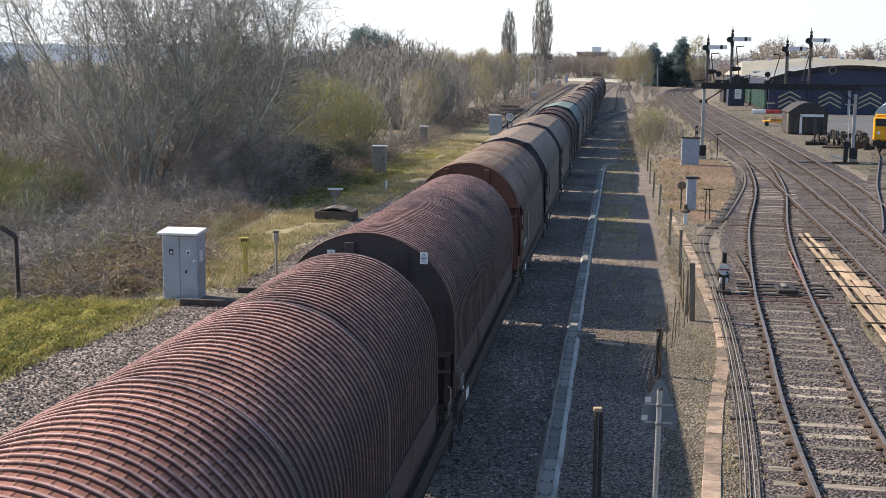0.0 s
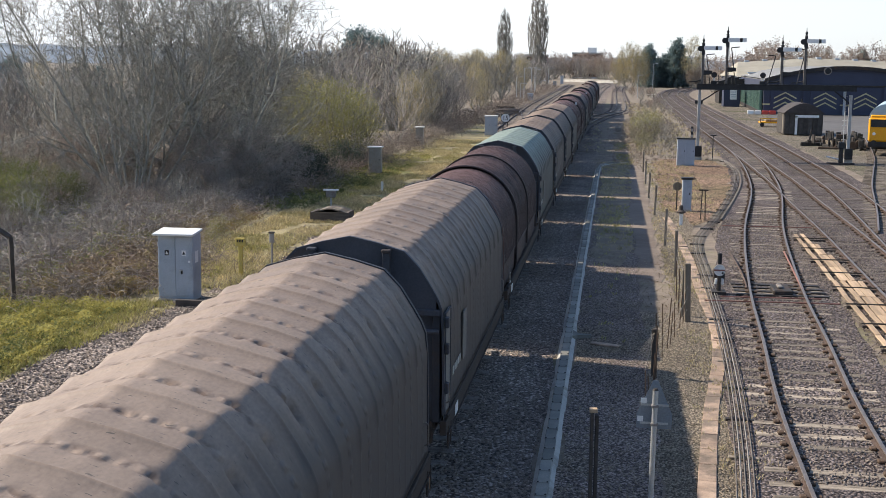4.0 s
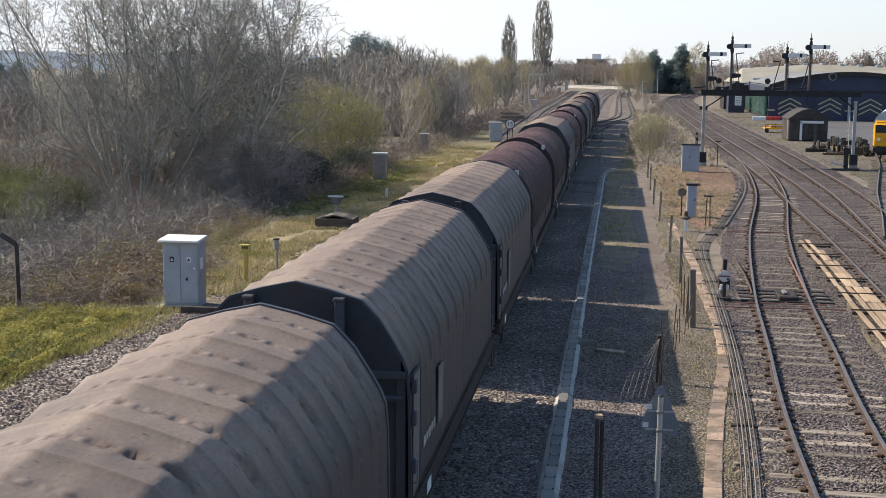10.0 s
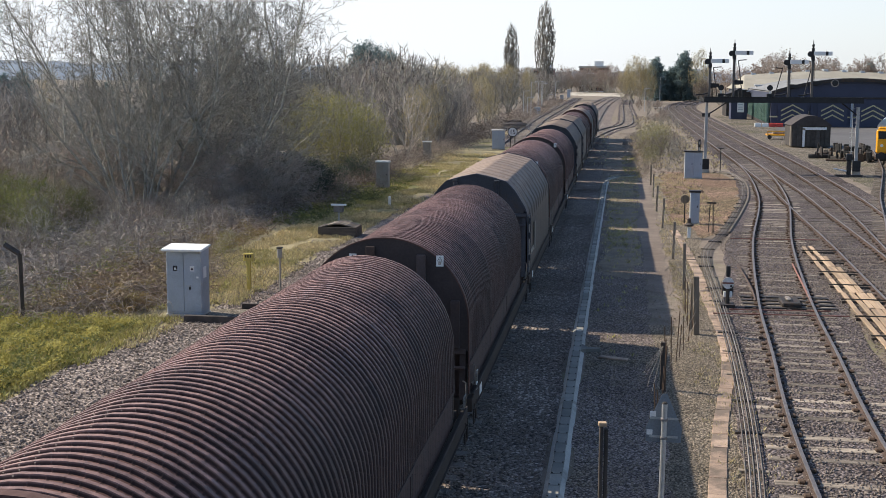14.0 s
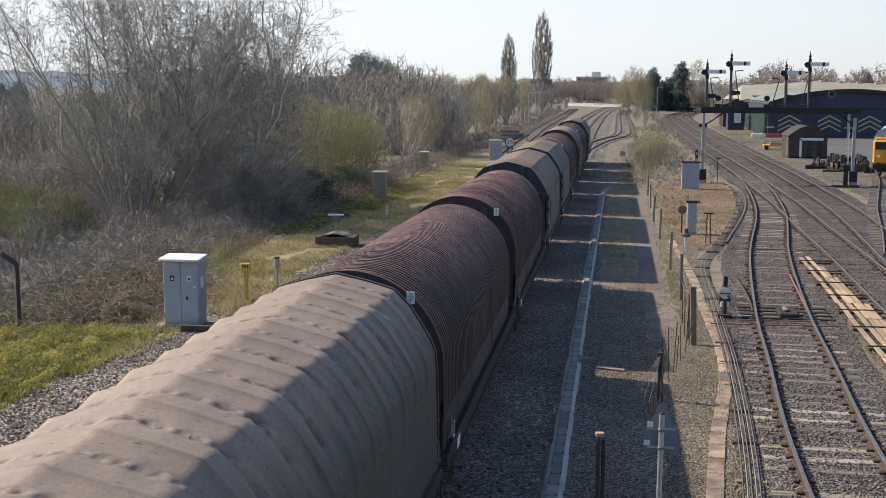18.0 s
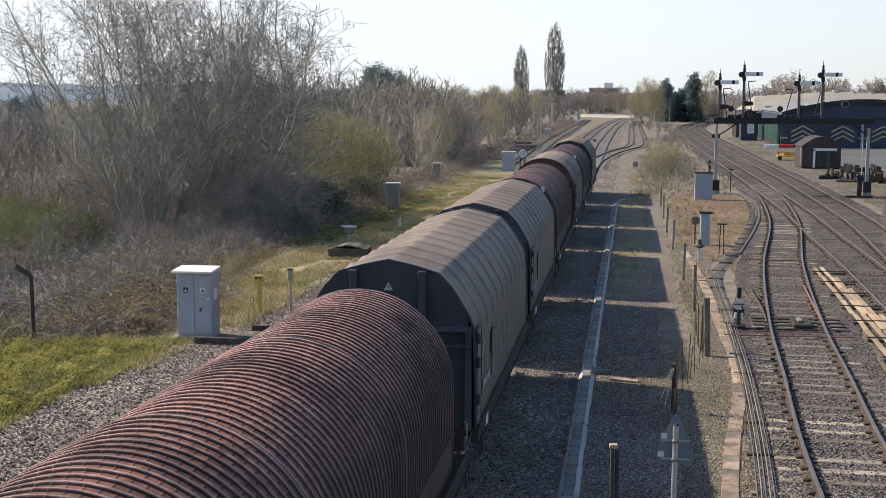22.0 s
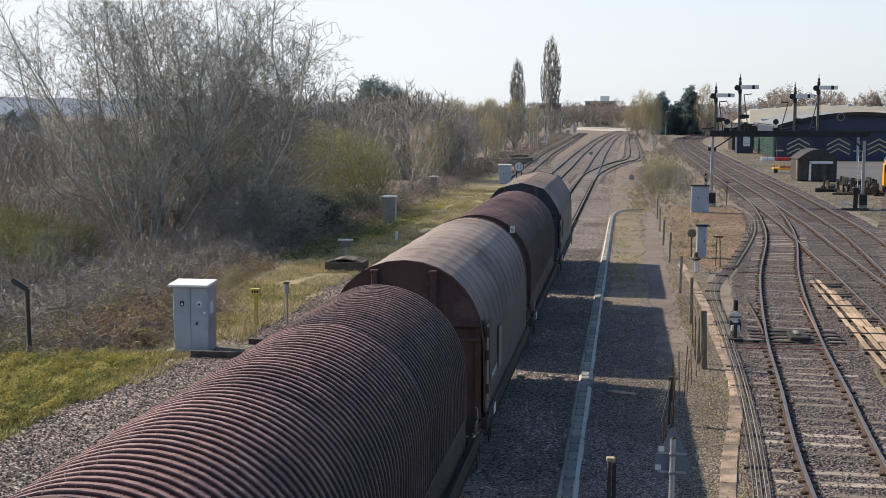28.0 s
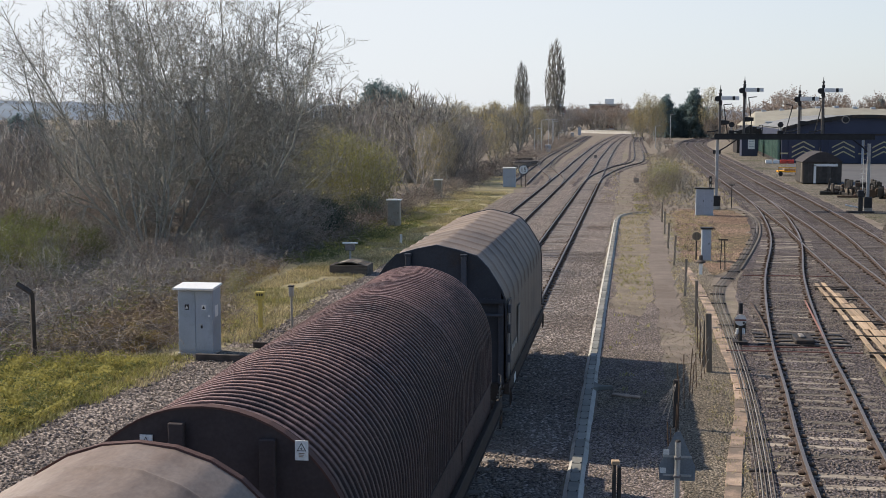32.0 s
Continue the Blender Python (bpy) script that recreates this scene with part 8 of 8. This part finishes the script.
BRAMBLE_LEAF = surf("bramble_leaf", (0.22, 0.20, 0.075), (0.30, 0.235, 0.115), 0.9, 0.8, 0, 0, 8, (0.25, 0.15, 0.085), 0.5)
leafy(BRAMBLE_LEAF, 0.3)
weeds("low_weeds", "low yellow-green leafy weeds in lumps on the verge", [(-16.3, -12.4, 19, 27), (-16.5, -12.6, 26, 32)], 34000, 1, WEED, 0.034, 0.7)
weeds("green_weeds", "darker green leafy clumps on the verge", [(-16.0, -12.6, 19, 26), (-16.3, -12.4, 25, 31.5)], 12000, 31, LEAF_DULL, 0.036, 0.62)
weeds("bramble_leaves", "scattered young leaves among the brambles", [(-16.3, -13.2, 33, 40), (-16.5, -14.4, 39, 52), (-15.5, -13.0, 33.5, 37.5)], 42000, 2, BRAMBLE_LEAF, 0.032, 0.95)

weeds("dead_bracken", "dry orange-brown bracken and dead leaves in the scrub", [(-19.5, -14.6, 32, 42), (-21, -15.8, 40, 56), (-15.6, -13.4, 33.5, 40)], 44000, 5, surf("dead_bracken", (0.25, 0.19, 0.115), (0.38, 0.29, 0.18), 0.7, 0.9, 0, 0, 8, (0.16, 0.11, 0.075), 0.5), 0.036, 1.2)
weeds("ivy_ground", "dark green ivy and grass in the shade of the trees", [(-17.6, -13.4, 55, 68), (-17.0, -12.8, 66, 80)], 16000, 12, LEAF_DULL, 0.06, 0.3)
weeds("scrub_leaves", "dull green leaves scattered through the scrub", [(-20, -16, 30, 44), (-24, -17, 42, 56)], 24000, 9, LEAF_DULL, 0.042, 1.2)


# ---- line fence ----
lf = thing("line_fence", "chain-link fence with cranked concrete posts along the scrub", "fence", kind="structure")
FENCE = along([(-15.9, 31.7), (-16.1, 36), (-16.0, 40), (-15.95, 44), (-15.9, 50), (-16.0, 57), (-16.3, 66)], 3.0)
for i, (x, y, h) in enumerate(FENCE):
    if i == 0:
        part("fence_post", bent([(x + 0.15, y, 0), (x + 0.13, y, 1.86), (x - 0.28, y, 2.1)], 0.075, 4), WOOD_DARK, lf, "dark cranked fence post")
    else:
        part("fence_post", T((x, y, 0), (x, y, 1.65), 0.016, n=5), DULL, lf)
for z in (0.15, 0.9, 1.6):
    part("line_wire", bent([(x, y, z) for x, y, h in FENCE], 0.004, 3), DULL, lf)
verts, faces = [], []
run = along([(x, y) for x, y, h in FENCE], 0.26)
for i in range(len(run)):
    for d in (-6, 6):
        j = min(max(i + d, 0), len(run) - 1)
        high = 0.1 + 1.5 * abs(j - i) / 6
        xa, ya, xb, yb = *run[i][:2], *run[j][:2]
        o = len(verts)
        verts += [(xa, ya, 0.1), (xa, ya + 0.003, 0.1), (xa - 0.003, ya + 0.002, 0.1), (xb, yb, high), (xb, yb + 0.003, high), (xb - 0.003, yb + 0.002, high)]
        faces += [(o, o + 1, o + 4, o + 3), (o + 1, o + 2, o + 5, o + 4), (o + 2, o, o + 3, o + 5)]
tagged(spread("chain_link", verts, faces, DULL, lf), kind="stuff")


# ---- far things ----
def far_block(x, y, w, d, h, label, name="apartment_block", rows=4, cols=8):
    b = thing(name, label, "building", pose(x, y, 0))
    part("wall", B(-w / 2, w / 2, 0, d, 0, h), BRICK_FAR, b)
    part("roof", B(-w / 2 - 0.4, w / 2 + 0.4, -0.4, d + 0.4, h, h + 0.9), CONCRETE, b)
    part("stair_head", B(w * 0.0, w * 0.3, 2, d - 2, h + 0.9, h + 3.4), WHITE, b)
    for r_ in range(rows):
        part("floor_band", B(-w / 2 - 0.05, w / 2 + 0.05, -0.06, -0.001, h * r_ / rows, h * (r_ + 0.18) / rows), WHITE, b)
        for c in range(cols):
            wx = -w / 2 + w * (c + 0.5) / cols
            wz = h * (r_ + 0.35) / rows
            part("window", B(wx - w / cols * 0.32, wx + w / cols * 0.32, -0.1, -0.001, wz, wz + h / rows * 0.5), GLASS_DARK, b)


far_block(-13.5, 660, 15, 14, 12.2, "distant brick apartment block with flat roof")
far_block(-36, 600, 10, 12, 10.5, "distant brown block beside the poplars", rows=4, cols=4)
wl = thing("white_parapet", "long white parapet across the far end of the line", "wall", pose(0, 520, 0))
part("parapet", slab([(-20, 0), (1.5, -38), (1.5, -37), (-20, 1)], 0.9, 1.25), CONCRETE, wl)
part("parapet_foot", slab([(-20, 0.2), (1.5, -37.8), (1.5, -37.2), (-20, 0.8)], 0, 0.9), CONCRETE, wl)
for x, y, h in ((-16.4, 219, 4.5), (-15.9, 221, 3.4), (-15.4, 223, 6.0), (-15.7, 247, 6.0), (-16.3, 268, 5.9), (-17.8, 319, 2.7), (-18.7, 373, 5.7), (-18.0, 300, 5.5), (5.0, 267, 4.7), (10.0, 332, 7.2), (-27, 110, 7.6)):
    lp = thing("lamp_post", "slim grey lineside lamp post", "lamp post", pose(x, y, 0), group="lineside lamp posts")
    part("pole", T((0, 0, 0), (0, 0, h), 0.07, 0.05, 6), GALV, lp)
    part("arm", T((0, 0, h - 0.05), (0.7, 0, h), 0.04, n=5), GALV, lp)
    part("lantern", B(0.6, 1.1, -0.1, 0.1, h - 0.06, h + 0.06, 0.02), STEEL_GREY, lp)
for x, y in ((-13.5, 148), (-14.2, 160), (0.6, 128), (-5.55, 205)):
    eb = thing("trackside_box", "small grey trackside equipment box", "box", pose(x, y, 0), group="small trackside boxes")
    part("body", B(-0.25, 0.25, -0.2, 0.2, 0.05, 0.5, 0.02), DULL, eb)
    part("foot", B(-0.35, 0.35, -0.25, 0.25, 0, 0.05), CONCRETE, eb)

for x, y, h in ((-15.2, 237, 1.4), (-18.6, 411, 1.5), (-18.2, 458, 2.9)):
    small_cabinet(x, y, 1.1, h, "pale lineside equipment case far along the line")
wb = thing("lineside_board", "low white-topped board on two legs beside the loop", "board", pose(7.7, 267, 0))
part("top", B(-0.75, 0.75, -0.25, 0.25, 0.72, 0.86, 0.02), WHITE, wb)
for x in (-0.55, 0.55):
    part("leg", B(x - 0.05, x + 0.05, -0.08, 0.08, 0, 0.72), STEEL_DARK, wb)
rk = random.Random(61)
for k in range(5):
    sk = thing("sleeper_stack", "stack of old grey sleepers beside the siding", "sleepers", pose(-14.2 + rk.uniform(-0.6, 1.0), 166 + k * 3.4, 0, 0, 0, rk.uniform(-12, 12)), group="sleeper stacks")
    for lay in range(rk.randint(2, 4)):
        for j in range(3):
            part("sleeper", B(-1.2, 1.2, -0.42 + j * 0.3, -0.17 + j * 0.3, lay * 0.25, lay * 0.25 + 0.24, 0.02), SLEEPER if (j + lay) % 2 else SLEEPER_CON, sk, at=pose(rk.uniform(-0.1, 0.1), 0, 0, 0, 0, rk.uniform(-2, 2)))

# the blue of distance haze is put into the hills' base colour
HILL = surf("haze_blue_hill", (0.16, 0.20, 0.25), (0.20, 0.24, 0.28), 0.004, 1.0, 0, 0, 0.02)
bm = bmesh.new()
rows_ = []
for j in range(3):
    row = []
    for i in range(121):
        a = radians(-42 + 70 * i / 120)
        d = 2600 + 500 * j
        z = (24 + 20 * noise.noise((i * 0.09, 3.1, 0)) + 14 * noise.noise((i * 0.31, 1.7, 0)) + 5 * noise.noise((i * 1.1, 0.3, 0)) + (20 if i < 45 else 0)) * (0.0, 1.0, 0.7)[j] - 2
        row.append(bm.verts.new((d * math.sin(a), d * math.cos(a), z)))
    rows_.append(row)
for a, b in zip(rows_, rows_[1:]):
    for i in range(120):
        bm.faces.new((a[i], a[i + 1], b[i + 1], b[i]))
tagged(part("backdrop", bm, HILL), "wooded hills along the horizon, haze painted into their blue", "hills", kind="structure")


# ---- loose stones ----
def stones(name, label, areas, n, seed, material, small=0.018, large=0.04, z=0.03):
    r = random.Random(seed)
    verts, faces = [], []
    tot = [(b - a) * (d - c) for a, b, c, d in areas]
    ring = ((1, 0, 0), (0, 1, 0), (-1, 0, 0), (0, -1, 0), (0, 0, 1), (0, 0, -1))
    for (a, b, c, d), q in zip(areas, tot):
        for _ in range(int(n * q / sum(tot))):
            x, y = r.uniform(a, b), c + (d - c) * r.random() ** 1.4
            m = Euler((r.uniform(0, 6), r.uniform(0, 6), r.uniform(0, 6))).to_matrix()
            s = r.uniform(small, large)
            o = len(verts)
            for v in ring:
                k = m @ (Vector(v) * s * r.uniform(0.6, 1.3))
                verts.append((x + k.x, y + k.y, max(0.004, z + k.z * 0.8 + r.uniform(-0.005, 0.01))))
            faces += [(o + i, o + (i + 1) % 4, o + 4) for i in range(4)] + [(o + (i + 1) % 4, o + i, o + 5) for i in range(4)]
    return tagged(spread(name, verts, faces, material), label, "stones", kind="stuff")


STONE = surf("loose_stone", (0.17, 0.14, 0.118), (0.29, 0.242, 0.204), 9, 0.9, 0, 0.2, 50, (0.29, 0.25, 0.205), 0.25)
stones("main_stones", "loose grey ballast stones of the main lines", [(-12.3, -8.6, 19, 50), (-2.75, -1.1, 17, 62), (-6.2, -4.9, 40, 70)], 19000, 1, STONE)
stones("turnout_stones", "loose grey ballast stones of the turnout", [(2.9, 6.6, 20, 40), (4.0, 8.4, 40, 56), (6.4, 9.5, 30, 60)], 15000, 2, STONE, z=0.042)
stones("path_stones", "loose tan stones beside the path", [(-0.7, 2.9, 18, 45)], 5000, 3, surf("tan_stone", (0.22, 0.18, 0.14), (0.36, 0.30, 0.23), 9, 0.9, 0, 0.2, 50), 0.012, 0.03, 0.022)
motions()
